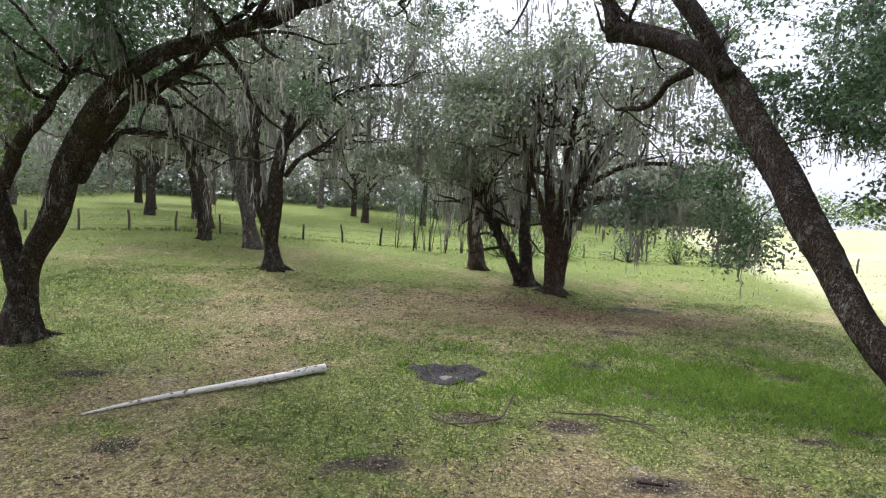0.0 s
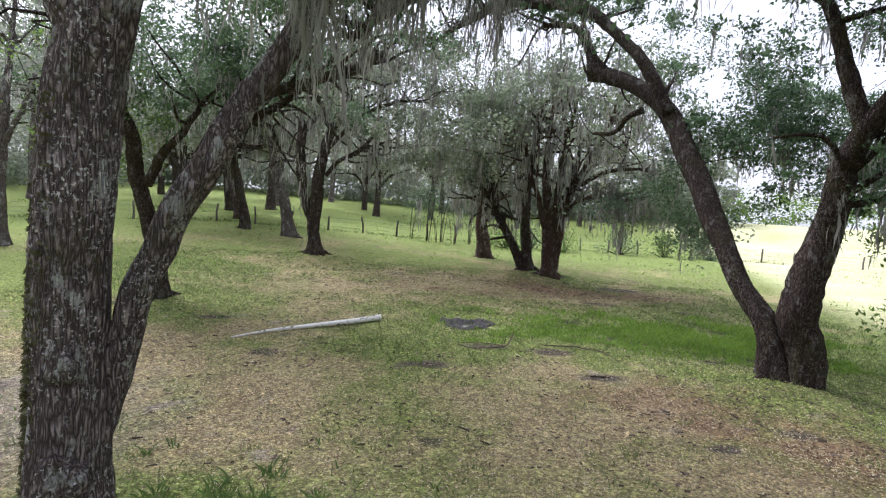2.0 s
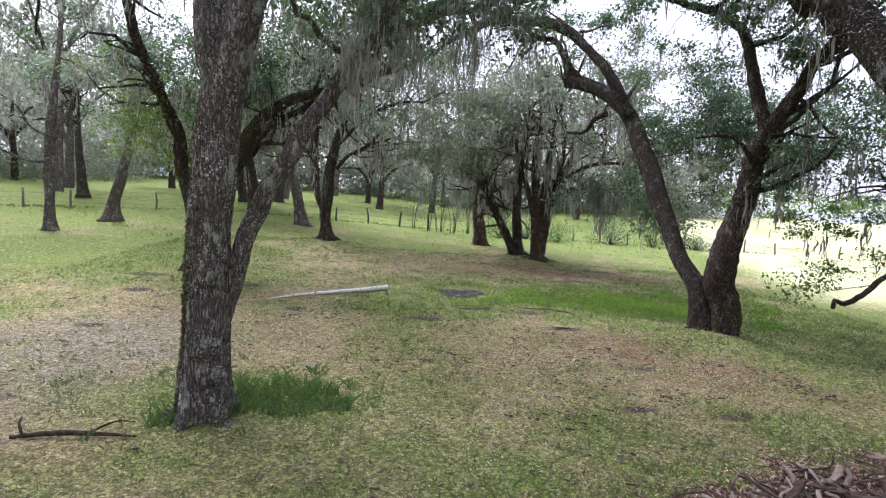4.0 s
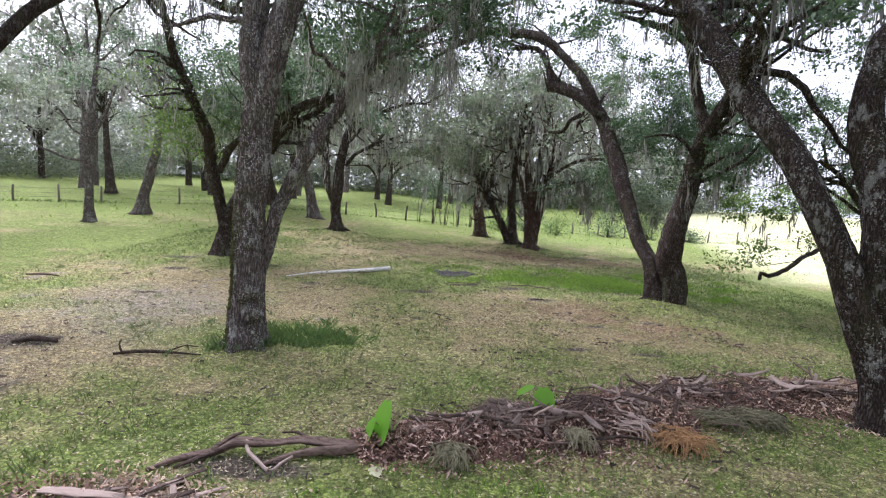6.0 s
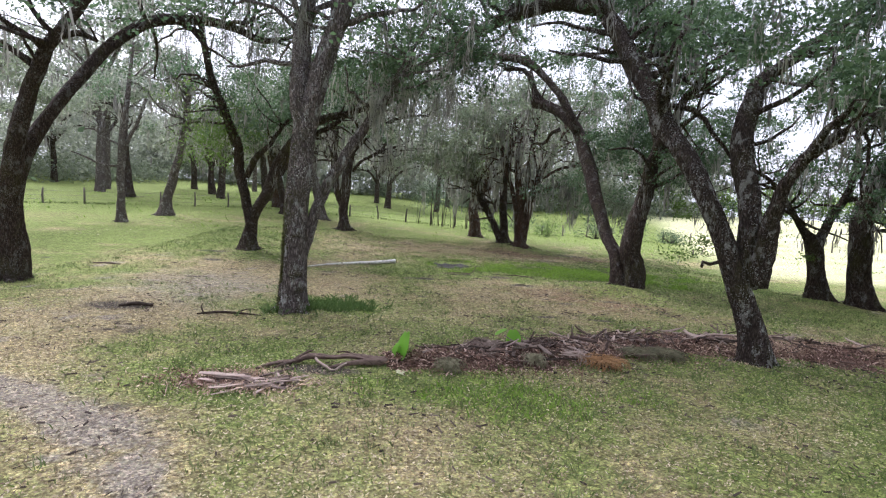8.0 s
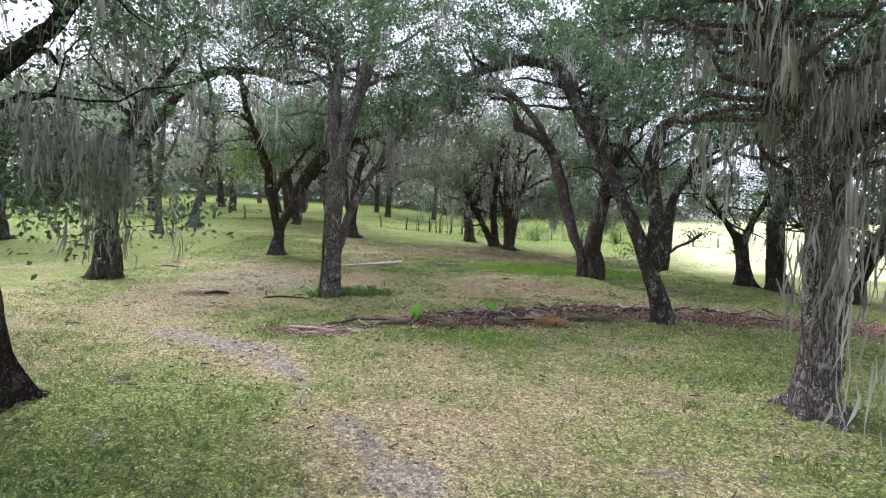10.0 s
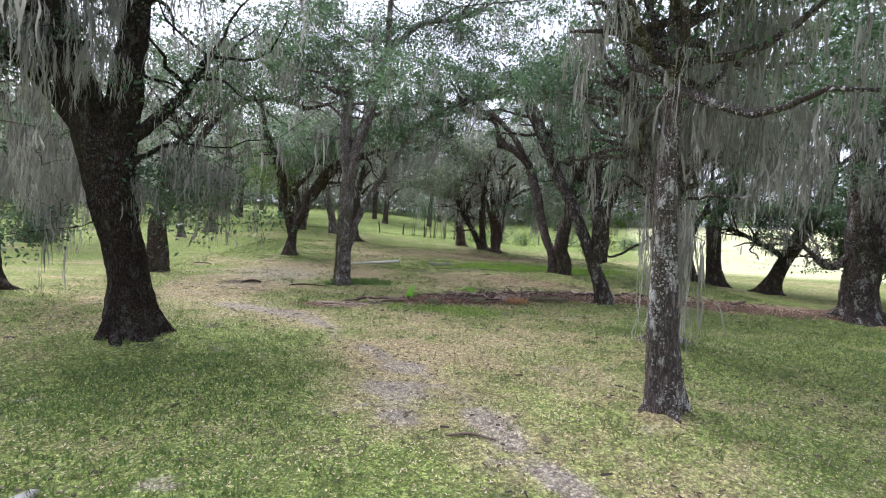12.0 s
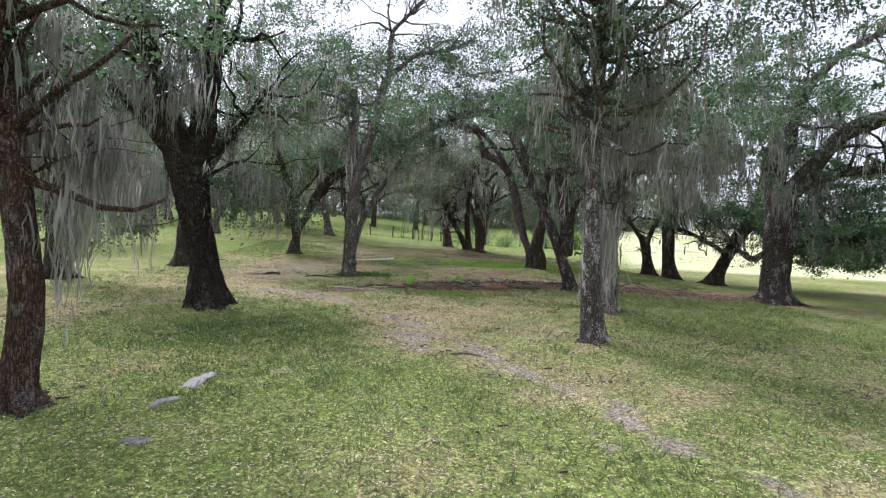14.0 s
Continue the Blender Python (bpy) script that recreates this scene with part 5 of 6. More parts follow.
oak = Oak("dying_oak", "sparse pale oak with a broken-off stem", BARK_PALE, (-15.27, 14.9), 117, 1.0, "oak grove")
oak.limb((-15.27, 14.9, 0.17, 0.248), (-15.3, 14.9, 1.23, 0.173), (-15.26, 14.9, 3.9, 0.162), (-14.74, 14.9, 9, 0.04))
oak.limb((-15.24, 14.9, 3.52, 0.098), (-14.53, 14.9, 4.94, 0.075), (-14.19, 14.9, 5.94, 0.077))
oak.limb((-15.37, 14.9, 3.72, 0.055), (-15.9, 14.7, 4.06, 0.04), (-16.27, 14.5, 4.78, 0.035), (-16.75, 14.3, 5.13, 0.026))
oak.limb((-15.34, 14.9, 2.76, 0.065), (-16.02, 14.7, 2.83, 0.054), (-17.25, 14.3, 3.29, 0.022))
oak.crown(near=14, spread=1.2, dome=3, dome_r=2, low=4.5, moss=4, dome_z=2)

oak = Oak("live_oak", "grey leaning oak in the open grass", BARK_PALE, (-14.96, 18.2), 118, 1.0, "oak grove")
oak.limb((-14.96, 18.2, 0.44, 0.344), (-14.85, 18.2, 1.29, 0.23), (-14.57, 18.2, 2.47, 0.215), (-14.13, 18.1, 3.87, 0.192), (-13.82, 18, 5.64, 0.156), (-13.6, 17.9, 7.59, 0.096))
oak.crown(near=120, spread=2.0, dome=80, dome_r=5.2, low=3.2, moss=3.0, leaf=0.12, dome_z=3.2, strand=2.2, leaves=70, droop=0.6)

oak = Oak("live_oak", "slim dark oak near the fence", BARK_DARK, (-22.72, 28.0), 119, 0.5, "oak grove")
oak.limb((-22.72, 28, 1.24, 0.37), (-22.76, 28, 2.54, 0.251), (-23.23, 28, 8.33, 0.132))
oak.crown(near=150, spread=2.2, dome=110, dome_r=4, low=3.8, leaves=70, leaf=0.2, moss=1.35, foliage=LEAF_HAZED_FAR, droop=0.6)

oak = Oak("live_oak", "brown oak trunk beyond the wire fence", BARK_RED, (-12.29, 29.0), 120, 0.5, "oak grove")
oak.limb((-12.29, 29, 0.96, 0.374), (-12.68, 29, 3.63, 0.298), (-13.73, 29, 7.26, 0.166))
oak.crown(near=150, spread=2.2, dome=110, dome_r=4.5, low=3.8, leaves=80, leaf=0.2, moss=1.35, foliage=LEAF_HAZED_FAR, droop=0.6)

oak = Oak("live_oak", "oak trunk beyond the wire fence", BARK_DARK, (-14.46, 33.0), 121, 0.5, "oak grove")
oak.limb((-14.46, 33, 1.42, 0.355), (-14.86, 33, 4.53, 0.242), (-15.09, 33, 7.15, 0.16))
oak.crown(near=150, spread=2.2, dome=110, dome_r=4.5, low=4.2, leaves=80, leaf=0.2, moss=1.35, foliage=LEAF_HAZED_FAR, droop=0.6)

oak = Oak("live_oak", "oak bowed sideways with trailing moss", BARK_DARK, (-10.5, 24.5), 122, 1.0, "oak grove")
oak.limb((-10.5, 24.5, 1.25, 0.248), (-11.19, 24.4, 4.09, 0.172), (-11.59, 24.3, 4.94, 0.124), (-12.25, 24.2, 5.57, 0.11), (-13.38, 24, 5.8, 0.083), (-14.12, 23.8, 5.11, 0.038))
oak.limb((-10.97, 24.5, 3.34, 0.115), (-11.17, 24.6, 4.88, 0.105), (-11.62, 24.7, 6.39, 0.075))
oak.crown(near=230, spread=2.4, dome=200, dome_r=5.6, low=2.3, moss=2.8, leaf=0.15, leaves=52, strand=2.6, dome_z=4.4, moss_len=0.7, foliage=LEAF_HAZED_PALE, clump=0.34, droop=0.7, lift=0.3, tuft=6)

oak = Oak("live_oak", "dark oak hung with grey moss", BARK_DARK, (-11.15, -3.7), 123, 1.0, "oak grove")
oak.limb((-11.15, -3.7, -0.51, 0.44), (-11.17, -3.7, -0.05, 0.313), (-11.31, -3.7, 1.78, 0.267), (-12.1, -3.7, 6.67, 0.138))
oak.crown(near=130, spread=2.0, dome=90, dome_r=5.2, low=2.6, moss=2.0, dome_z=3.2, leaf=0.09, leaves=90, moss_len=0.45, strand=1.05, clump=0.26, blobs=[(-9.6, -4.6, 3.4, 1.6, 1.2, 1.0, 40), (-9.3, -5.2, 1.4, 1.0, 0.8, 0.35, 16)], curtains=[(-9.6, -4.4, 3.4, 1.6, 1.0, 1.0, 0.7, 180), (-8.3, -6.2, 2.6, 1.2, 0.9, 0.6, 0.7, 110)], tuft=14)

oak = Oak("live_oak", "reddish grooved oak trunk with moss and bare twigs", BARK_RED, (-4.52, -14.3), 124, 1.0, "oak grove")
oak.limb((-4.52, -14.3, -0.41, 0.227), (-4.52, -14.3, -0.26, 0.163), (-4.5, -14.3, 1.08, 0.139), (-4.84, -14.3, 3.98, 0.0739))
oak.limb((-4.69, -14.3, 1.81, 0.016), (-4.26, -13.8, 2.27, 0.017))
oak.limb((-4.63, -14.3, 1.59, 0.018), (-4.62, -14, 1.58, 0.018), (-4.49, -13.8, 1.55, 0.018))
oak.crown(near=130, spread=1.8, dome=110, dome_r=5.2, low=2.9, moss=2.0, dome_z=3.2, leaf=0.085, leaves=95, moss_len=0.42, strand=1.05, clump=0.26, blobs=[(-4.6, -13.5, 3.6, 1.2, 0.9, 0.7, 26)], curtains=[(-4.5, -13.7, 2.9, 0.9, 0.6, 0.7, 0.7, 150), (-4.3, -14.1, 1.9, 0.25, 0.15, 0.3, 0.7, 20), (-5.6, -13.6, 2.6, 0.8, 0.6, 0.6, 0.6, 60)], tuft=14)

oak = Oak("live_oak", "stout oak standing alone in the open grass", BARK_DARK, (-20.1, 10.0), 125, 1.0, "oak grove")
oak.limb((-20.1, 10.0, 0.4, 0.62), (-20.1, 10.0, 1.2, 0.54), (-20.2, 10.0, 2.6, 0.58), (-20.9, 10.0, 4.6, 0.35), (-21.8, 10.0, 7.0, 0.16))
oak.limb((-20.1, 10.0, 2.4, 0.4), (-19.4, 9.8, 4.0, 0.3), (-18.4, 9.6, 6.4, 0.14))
oak.crown(near=160, spread=2.2, dome=160, dome_r=5.6, low=2.8, leaves=52, leaf=0.15, moss=2.6, moss_len=0.7, foliage=LEAF_HAZED_PALE, clump=0.34, droop=0.7, strand=2.6, tuft=7, dome_z=4.0)



# ---------------------------------------------------------------- distant woods, built once and repeated
def far_oak(seed, height, width, bark, moss, label):
    t = Oak("far_oak", label, bark, (0.0, 0.0), seed, 0.5, "woods beyond the fence")
    t.base = np.zeros(3)
    t.root.location = (0, 0, 0)
    rng = np.random.default_rng(seed + 50)
    t.lines = []
    def rod(nodes):
        line = spline(nodes, 0.4)
        first = not t.lines
        t.lines.append(line)
        v, q, c = tube(line, 7, rng, 0.1, 0.3 if first else 0)
        mesh_part("trunk" if first else "limb", mesh_from("limb", v, q, c, smooth=True), bark, t.root)
    h = height
    rod([(0, 0, -0.4, 0.5), (0.1, 0, 0.4, 0.4), (0.15, 0.1, h * 0.2, 0.34), (0.3, 0.1, h * 0.5, 0.22), (0.2, 0, h * 0.8, 0.08)])
    for k in range(6):
        a = k * 1.05 + rng.uniform(-0.3, 0.3)
        z0 = h * rng.uniform(0.2, 0.5)
        w = width * rng.uniform(0.6, 1.0)
        rod([(0.15, 0.1, z0, 0.18), (0.35 * w * math.cos(a), 0.35 * w * math.sin(a), z0 + h * 0.16, 0.13), (w * math.cos(a), w * math.sin(a), z0 + h * rng.uniform(0.15, 0.4), 0.05)])
    t.crown(near=110, spread=2.6, dome=150, dome_r=width, dome_z=h * 0.3, low=h * 0.15, leaves=20, leaf=0.42, moss=moss * 1.6, droop=0.9, strand=5.0, moss_len=0.9, foliage=LEAF_HAZED_FAR, dome_h=h * 0.3, clump=0.75)
    return t.root


FAR = [far_oak(301, 14.0, 5.6, BARK_DARK, 1.2, "distant mossy oak beyond the wire fence"),
       far_oak(302, 16.0, 6.4, BARK_PALE, 1.7, "distant oak hung with grey moss"),
       far_oak(303, 9.5, 4.6, BARK_DARK, 0.6, "distant leafy oak at the field's edge")]
frng = random.Random(77)
far_spots = [(-22, 41), (-30, 36), (-38, 28), (-44, 18), (-34, 44), (-26, 52), (-15, 46), (-19, 58), (-7, 56), (-46, 34), (-46, 4), (-40, -8),
             (-1, 62), (9, 62), (-10, 66), (0, 78), (-16, 76), (10, 80), (20, 74), (28, 84), (-34, 62), (-44, 50), (-28, 70),
             # Two unseen oaks behind the camera, added to close the place and shade it.
             (-14, -25), (12, -29)]
for k, (x, y) in enumerate(far_spots):
    x, y = x + frng.uniform(-1, 1), y + frng.uniform(-1, 1)
    s = frng.uniform(0.85, 1.2)
    m = pose(x, y, float(level(x, y)), 0, 0, frng.uniform(0, 360)) @ Matrix.Diagonal((s, s, s * frng.uniform(0.9, 1.15), 1))
    source = FAR[k % 3 if y > 0 else 1]
    if k < 3:
        FAR[k].matrix_basis = m
    else:
        copied = copy_thing(source, Matrix())
        copied.matrix_basis = m


def hedge(name, n, centre, reach, leaf, seed, material, label):
    rng = np.random.default_rng(seed)
    k = n // 60
    c = np.array(centre) + rng.uniform(-1, 1, (k, 3)) * np.array(reach)
    c[:, 2] = level(c[:, 0], c[:, 1]) + np.abs(c[:, 2])
    p = (c[:, None, :] + rng.normal(0, 1, (k, 60, 3)) * [1.1, 1.1, 0.7]).reshape(-1, 3)
    p = p[p[:, 2] > level(p[:, 0], p[:, 1])]
    v, q = leaf_quads(p, leaf, leaf * 0.6, rng)
    return tagged(mesh_part(name, mesh_from(name, v, q), material), label, "woods", kind="stuff")


# Both belts use the leaf colour greyed for distance haze.
hedge("far_woods", 34000, (-10, 92, 0), (60, 8, 11), 0.95, 11, LEAF_HAZED_FAR, "far belt of grey-green woods")
hedge("far_woods", 34000, (-54, 36, 0), (7, 46, 14), 0.62, 12, LEAF_HAZED_FAR, "belt of shaded woods at the pasture's edge")
hedge("woods_undergrowth", 18000, (-10, 88, 0), (60, 5, 2.6), 0.5, 15, LEAF_HAZED_PALE, "dark undergrowth at the foot of the far woods")
hedge("woods_undergrowth", 18000, (-49, 36, 0), (5, 46, 2.6), 0.42, 16, LEAF_HAZED_PALE, "dark undergrowth at the foot of the far woods")
# Sunlight on this tree line comes from the lighter yellow-green leaf colour.
hedge("far_hedge", 9000, (62, 92, 0), (45, 6, 5), 0.6, 13, LEAF_LIGHT, "far sunlit tree line across the open field")
hedge("far_hedge", 6000, (90, 55, 0), (10, 35, 5), 0.6, 14, LEAF_LIGHT, "far sunlit tree line across the open field")

# ---------------------------------------------------------------- wire fence
FENCE_LINE = [(-34, 14.5), (-26, 20.5), (-18.7, 24.5), (-13.5, 26.6), (-5.8, 28.2), (-1.9, 29.3), (4.0, 32.5), (10.4, 35.0), (16.0, 34.2), (22.2, 32.6), (33, 30)]
fence = tagged(new("wire_fence"), "old wooden post and wire fence across the pasture", "fence")
post_rng = np.random.default_rng(5)


def fence_points():
    out, carry = [], 0.0
    for (ax, ay), (bx, by) in zip(FENCE_LINE[:-1], FENCE_LINE[1:]):
        ln = math.hypot(bx - ax, by - ay)
        s = carry
        while s < ln:
            out.append((ax + (bx - ax) * s / ln, ay + (by - ay) * s / ln))
            s += 2.05
        carry = s - ln
    return out


posts = fence_points()
for x, y in posts:
    z = float(level(x, y))
    h = post_rng.uniform(0.84, 1.02)
    line = np.array([(x, y, z - 0.2, 0.062), (x, y, z, 0.06), (x + post_rng.normal(0, 0.03), y, z + h * 0.5, 0.056), (x + post_rng.normal(0, 0.06), y + post_rng.normal(0, 0.05), z + h, 0.05)])
    v, q, t = tube(line, 8, post_rng, 0.08)
    mesh_part("post", mesh_from("post", v, q, t, smooth=True), POST_WOOD, fence)
for h in (0.25, 0.5, 0.75):
    line = np.array([(x, y, float(level(x, y)) + h + post_rng.normal(0, 0.015), 0.006) for x, y in posts])
    v, q, t = tube(line, 5, post_rng)
    mesh_part("wire", mesh_from("wire", v, q, t), WIRE, fence)

# ---------------------------------------------------------------- lying wood
def stick(name, nodes, material, parent=None, label="", sides=8, rough=0.15, step=0.06, seed=1):
    rng = np.random.default_rng(seed)
    v, q, t = tube(spline(nodes, step), sides, rng, rough)
    return mesh_part(name, mesh_from(name, v, q, t, smooth=True), material, parent, label)


def on_ground(*nodes):
    return [(x, y, float(level(x, y)) + h, r) for x, y, h, r in nodes]


tagged(stick("fallen_pole", on_ground((-1.8, 8.35, 0.08, 0.072), (-1.95, 8.24, 0.075, 0.064), (-2.4, 7.9, 0.07, 0.056), (-3.2, 7.3, 0.055, 0.04), (-3.8, 6.85, 0.04, 0.027), (-4.35, 6.45, 0.02, 0.013)), WHITE_WOOD, sides=14, rough=0.06),
       "long tapering bare white log lying in the grass", "log")


def strip_mesh(length, width, thick, bend, curl, rng):
    """A bent flat strip with ragged edges."""
    n = 7
    t = np.linspace(-0.5, 0.5, n)
    w = width * (0.6 + 0.4 * np.cos(t * 2.6)) * rng.uniform(0.75, 1.2, n)
    y = bend * length * (t * t * 4 - 0.5) * 0.25
    z = curl * length * (t * t) + rng.normal(0, thick * 0.5, n)
    x = t * length
    rows = np.stack([np.stack([x, y - w / 2, z + w * 0.12], 1), np.stack([x, y, z], 1), np.stack([x, y + w / 2, z + w * 0.12], 1),
                     np.stack([x, y + w / 2, z + w * 0.12 + thick], 1), np.stack([x, y, z + thick], 1), np.stack([x, y - w / 2, z + w * 0.12 + thick], 1)], 1)
    v = rows.reshape(-1, 3)
    q = [[i * 6 + j, i * 6 + (j + 1) % 6, i * 6 + 6 + (j + 1) % 6, i * 6 + 6 + j] for i in range(n - 1) for j in range(6)]
    e = (n - 1) * 6
    q += [[0, 5, 4, 1], [1, 4, 3, 2], [e, e + 1, e + 4, e + 5], [e + 1, e + 2, e + 3, e + 4]]
    return mesh_from("strip", v, np.array(q), smooth=False)


def twig_mesh(length, radius, rng):
    k = 5
    nodes = [(length * (i / (k - 1) - 0.5), rng.normal(0, 0.05) * length, abs(rng.normal(0, 0.03)) * length, radius * (1.15 - 0.5 * i / (k - 1))) for i in range(k)]
    v, q, t = tube(spline(nodes, length / 8), 6, rng, 0.18)
    return mesh_from("stick", v, q, t, smooth=True)


def place(name, me, material, parent, x, y, h, tilt, lean, turn, scale=1.0, label=""):
    ob = new(name, me)
    if not me.materials:
        me.materials.append(material)
    ob.parent = parent
    ob.matrix_basis = pose(x, y, float(level(x, y)) + h, tilt, lean, turn) @ Matrix.Scale(scale, 4)
    return tagged(ob, label)


# weathered root log with side roots
log = tagged(stick("driftwood_log", on_ground((-2.5, -3.46, 0.015, 0.012), (-2.3, -3.3, 0.04, 0.02), (-2.1, -3.16, 0.05, 0.026), (-1.95, -3.05, 0.1, 0.036), (-1.78, -3.06, 0.11, 0.034), (-1.6, -3.02, 0.09, 0.03), (-1.4, -2.97, 0.11, 0.036), (-1.15, -2.93, 0.08, 0.04), (-0.9, -2.9, 0.07, 0.042), (-0.68, -2.82, 0.08, 0.05)), GREY_WOOD, sides=14, rough=0.55, step=0.03),
             "weathered grey root log lying at the debris row", "log")
stick("root", on_ground((-1.85, -3.05, 0.11, 0.02), (-1.8, -3.15, 0.07, 0.018), (-1.68, -3.26, 0.05, 0.016), (-1.55, -3.35, 0.02, 0.014), (-1.47, -3.28, 0.06, 0.012), (-1.4, -3.22, 0.09, 0.008)), STRIP_WOOD, log, "pale forked root", 8, 0.3, 0.03, 2)
stick("root", on_ground((-0.75, -2.9, 0.06, 0.036), (-1.05, -3.0, 0.07, 0.032), (-1.3, -3.06, 0.06, 0.027), (-1.5, -3.15, 0.03, 0.02), (-1.66, -3.28, 0.015, 0.012)), GREY_WOOD, log, "", 10, 0.5, 0.03, 3)
stick("root", on_ground((-2.1, -3.16, 0.06, 0.024), (-2.0, -3.02, 0.12, 0.018), (-1.9, -2.97, 0.15, 0.01)), GREY_WOOD, log, "", 8, 0.4, 0.03, 4)
stick("root", on_ground((-1.95, -3.05, 0.09, 0.022), (-2.15, -3.25, 0.05, 0.018), (-2.3, -3.42, 0.02, 0.01)), STRIP_WOOD, log, "", 8, 0.4, 0.03, 5)
stick("root", on_ground((-1.3, -2.95, 0.1, 0.018), (-1.45, -2.88, 0.14, 0.012), (-1.6, -2.86, 0.12, 0.007)), GREY_WOOD, log, "", 7, 0.3, 0.03, 6)

srng = np.random.default_rng(31)
STRIPS = [strip_mesh(srng.uniform(0.4, 0.95), srng.uniform(0.045, 0.11), 0.009, srng.uniform(-0.12, 0.12), srng.uniform(0, 0.05), srng) for _ in range(9)]
CURLS = [strip_mesh(srng.uniform(0.25, 0.6), srng.uniform(0.04, 0.1), 0.007, srng.uniform(-0.4, 0.4), srng.uniform(0.1, 0.4), srng) for _ in range(9)]
pile = tagged(new("bark_strip_pile"), "heap of dry brown bark strips on the grass", "bark pile")
for k in range(36):
    x, y = -2.38 + srng.normal(0, 0.26), -3.98 + srng.normal(0, 0.13)
    place("strip", STRIPS[k % 9], STRIP_WOOD, pile, x, y, 0.008 + 0.0016 * k * srng.uniform(0.2, 1), srng.normal(0, 7), srng.normal(0, 3), 20 + srng.normal(0, 24) + (70 if k % 7 == 4 else 0), srng.uniform(0.55, 1.0))
for k in range(50):
    x, y = -2.45 + srng.normal(0, 0.45), -3.95 + srng.normal(0, 0.2)
    place("chip", STRIPS[k % 9], STRIP_WOOD, pile, x, y, 0.012, srng.normal(0, 14), srng.normal(0, 8), srng.uniform(0, 360), srng.uniform(0.12, 0.3))

ROW = [(-0.95, -2.85), (0.35, -2.45), (1.5, -1.95), (3.1, -1.05), (4.9, -0.75), (7.0, -1.0), (9.4, -1.6), (11.8, -2.6)]
ROW_WIDTH = [0.25, 0.5, 0.65, 0.65, 0.75, 1.1, 1.2, 0.9]


def row_at(s):
    k = np.linspace(0, 1, len(ROW))
    p = np.array(ROW)
    return np.interp(s, k, p[:, 0]), np.interp(s, k, p[:, 1]), np.interp(s, k, ROW_WIDTH)


row = tagged(new("debris_row"), "long low row of reddish mulch, sticks and dead fronds", "debris")
ss, cc = np.meshgrid(np.linspace(0, 1, 240), np.linspace(-1, 1, 25))
rx_, ry_, rw_ = row_at(ss)
ragged = 1 + 0.25 * np.sin(ss * 61) + 0.2 * np.sin(ss * 143 + cc)
mx_, my_ = rx_ - 0.35 * cc * rw_ * ragged, ry_ + cc * rw_ * ragged
mz_ = level(mx_, my_) - 0.02 + 0.12 * (1 - cc ** 2) * (0.75 + 0.45 * lump(mx_, my_, 3.1, 2.0)) + 0.035 * lump(mx_, my_, 11.0, 6.0) * (1 - cc ** 2) + srng.normal(0, 0.008, mx_.shape)
i_ = (np.arange(24)[:, None] * 240 + np.arange(239)[None, :]).ravel()
mesh_part("mulch", mesh_from("mulch", np.stack([mx_, my_, mz_], -1).reshape(-1, 3), np.stack([i_, i_ + 1, i_ + 241, i_ + 240], 1), smooth=True), MULCH, row, "crumbly reddish-brown mulch")
TWIGS = [twig_mesh(srng.uniform(0.25, 0.75), srng.uniform(0.005, 0.013), srng) for _ in range(10)]
for k in range(170):
    s = srng.beta(1.3, 1.9)
    x, y, w = row_at(s)
    c = srng.normal(0, 0.45)
    h = 0.02 + 0.11 * max(0.0, 1 - c * c) + srng.uniform(0, 0.04)
    place("stick", TWIGS[k % 10], GREY_WOOD, row, x - 0.35 * c * w, y + c * w, h, srng.normal(0, 10), srng.normal(0, 9), srng.uniform(0, 360), srng.uniform(0.6, 1.2))
for k in range(130):
    s = srng.uniform(0.03, 0.62)
    x, y, w = row_at(s)
    c = srng.normal(0, 0.4)
    place("bark_curl", CURLS[k % 9], STRIP_WOOD, row, x - 0.35 * c * w, y + c * w, 0.06 + 0.09 * max(0.0, 1 - c * c), srng.normal(0, 30), srng.normal(0, 18), srng.uniform(0, 360), srng.uniform(0.3, 0.7))


HUSKS = [strip_mesh(srng.uniform(0.35, 0.7), srng.uniform(0.07, 0.13), 0.014, srng.uniform(-0.5, 0.5), srng.uniform(0.1, 0.5), srng) for _ in range(6)]
BROKEN = [twig_mesh(srng.uniform(0.5, 1.0), srng.uniform(0.016, 0.03), srng) for _ in range(6)]
for k in range(64):
    x, y, w = row_at(0.05 + 0.85 * srng.beta(1.4, 1.8))
    c = srng.normal(0, 0.38)
    h = 0.1 + 0.09 * max(0.0, 1 - c * c)
    if k % 2:
        place("broken_limb", BROKEN[k // 2 % 6], DARK_STICK if k % 4 == 1 else STRIP_WOOD, row, x - 0.35 * c * w, y + c * w, h - 0.03, srng.normal(0, 12), srng.normal(0, 9), srng.uniform(-50, 60), srng.uniform(0.5, 1.0))
    else:
        place("husk", HUSKS[k // 2 % 6], STRIP_WOOD, row, x - 0.35 * c * w, y + c * w, h, srng.normal(0, 40), srng.normal(0, 20), srng.uniform(0, 360), srng.uniform(0.45, 0.85))


# loose chips and crumbs of bark over the row and the strip heap
crng = np.random.default_rng(88)
cs_, cc_ = crng.uniform(0, 1, 24000), crng.normal(0, 0.68, 24000)
chx, chy, chw = row_at(cs_)
chx, chy = chx - 0.35 * cc_ * chw, chy + cc_ * chw
chx, chy = np.r_[chx, crng.normal(-2.55, 0.42, 2600)], np.r_[chy, crng.normal(-3.93, 0.2, 2600)]
chh = np.r_[0.01 + 0.115 * np.clip(1 - cc_ * cc_, 0, 1), np.full(2600, 0.012)]
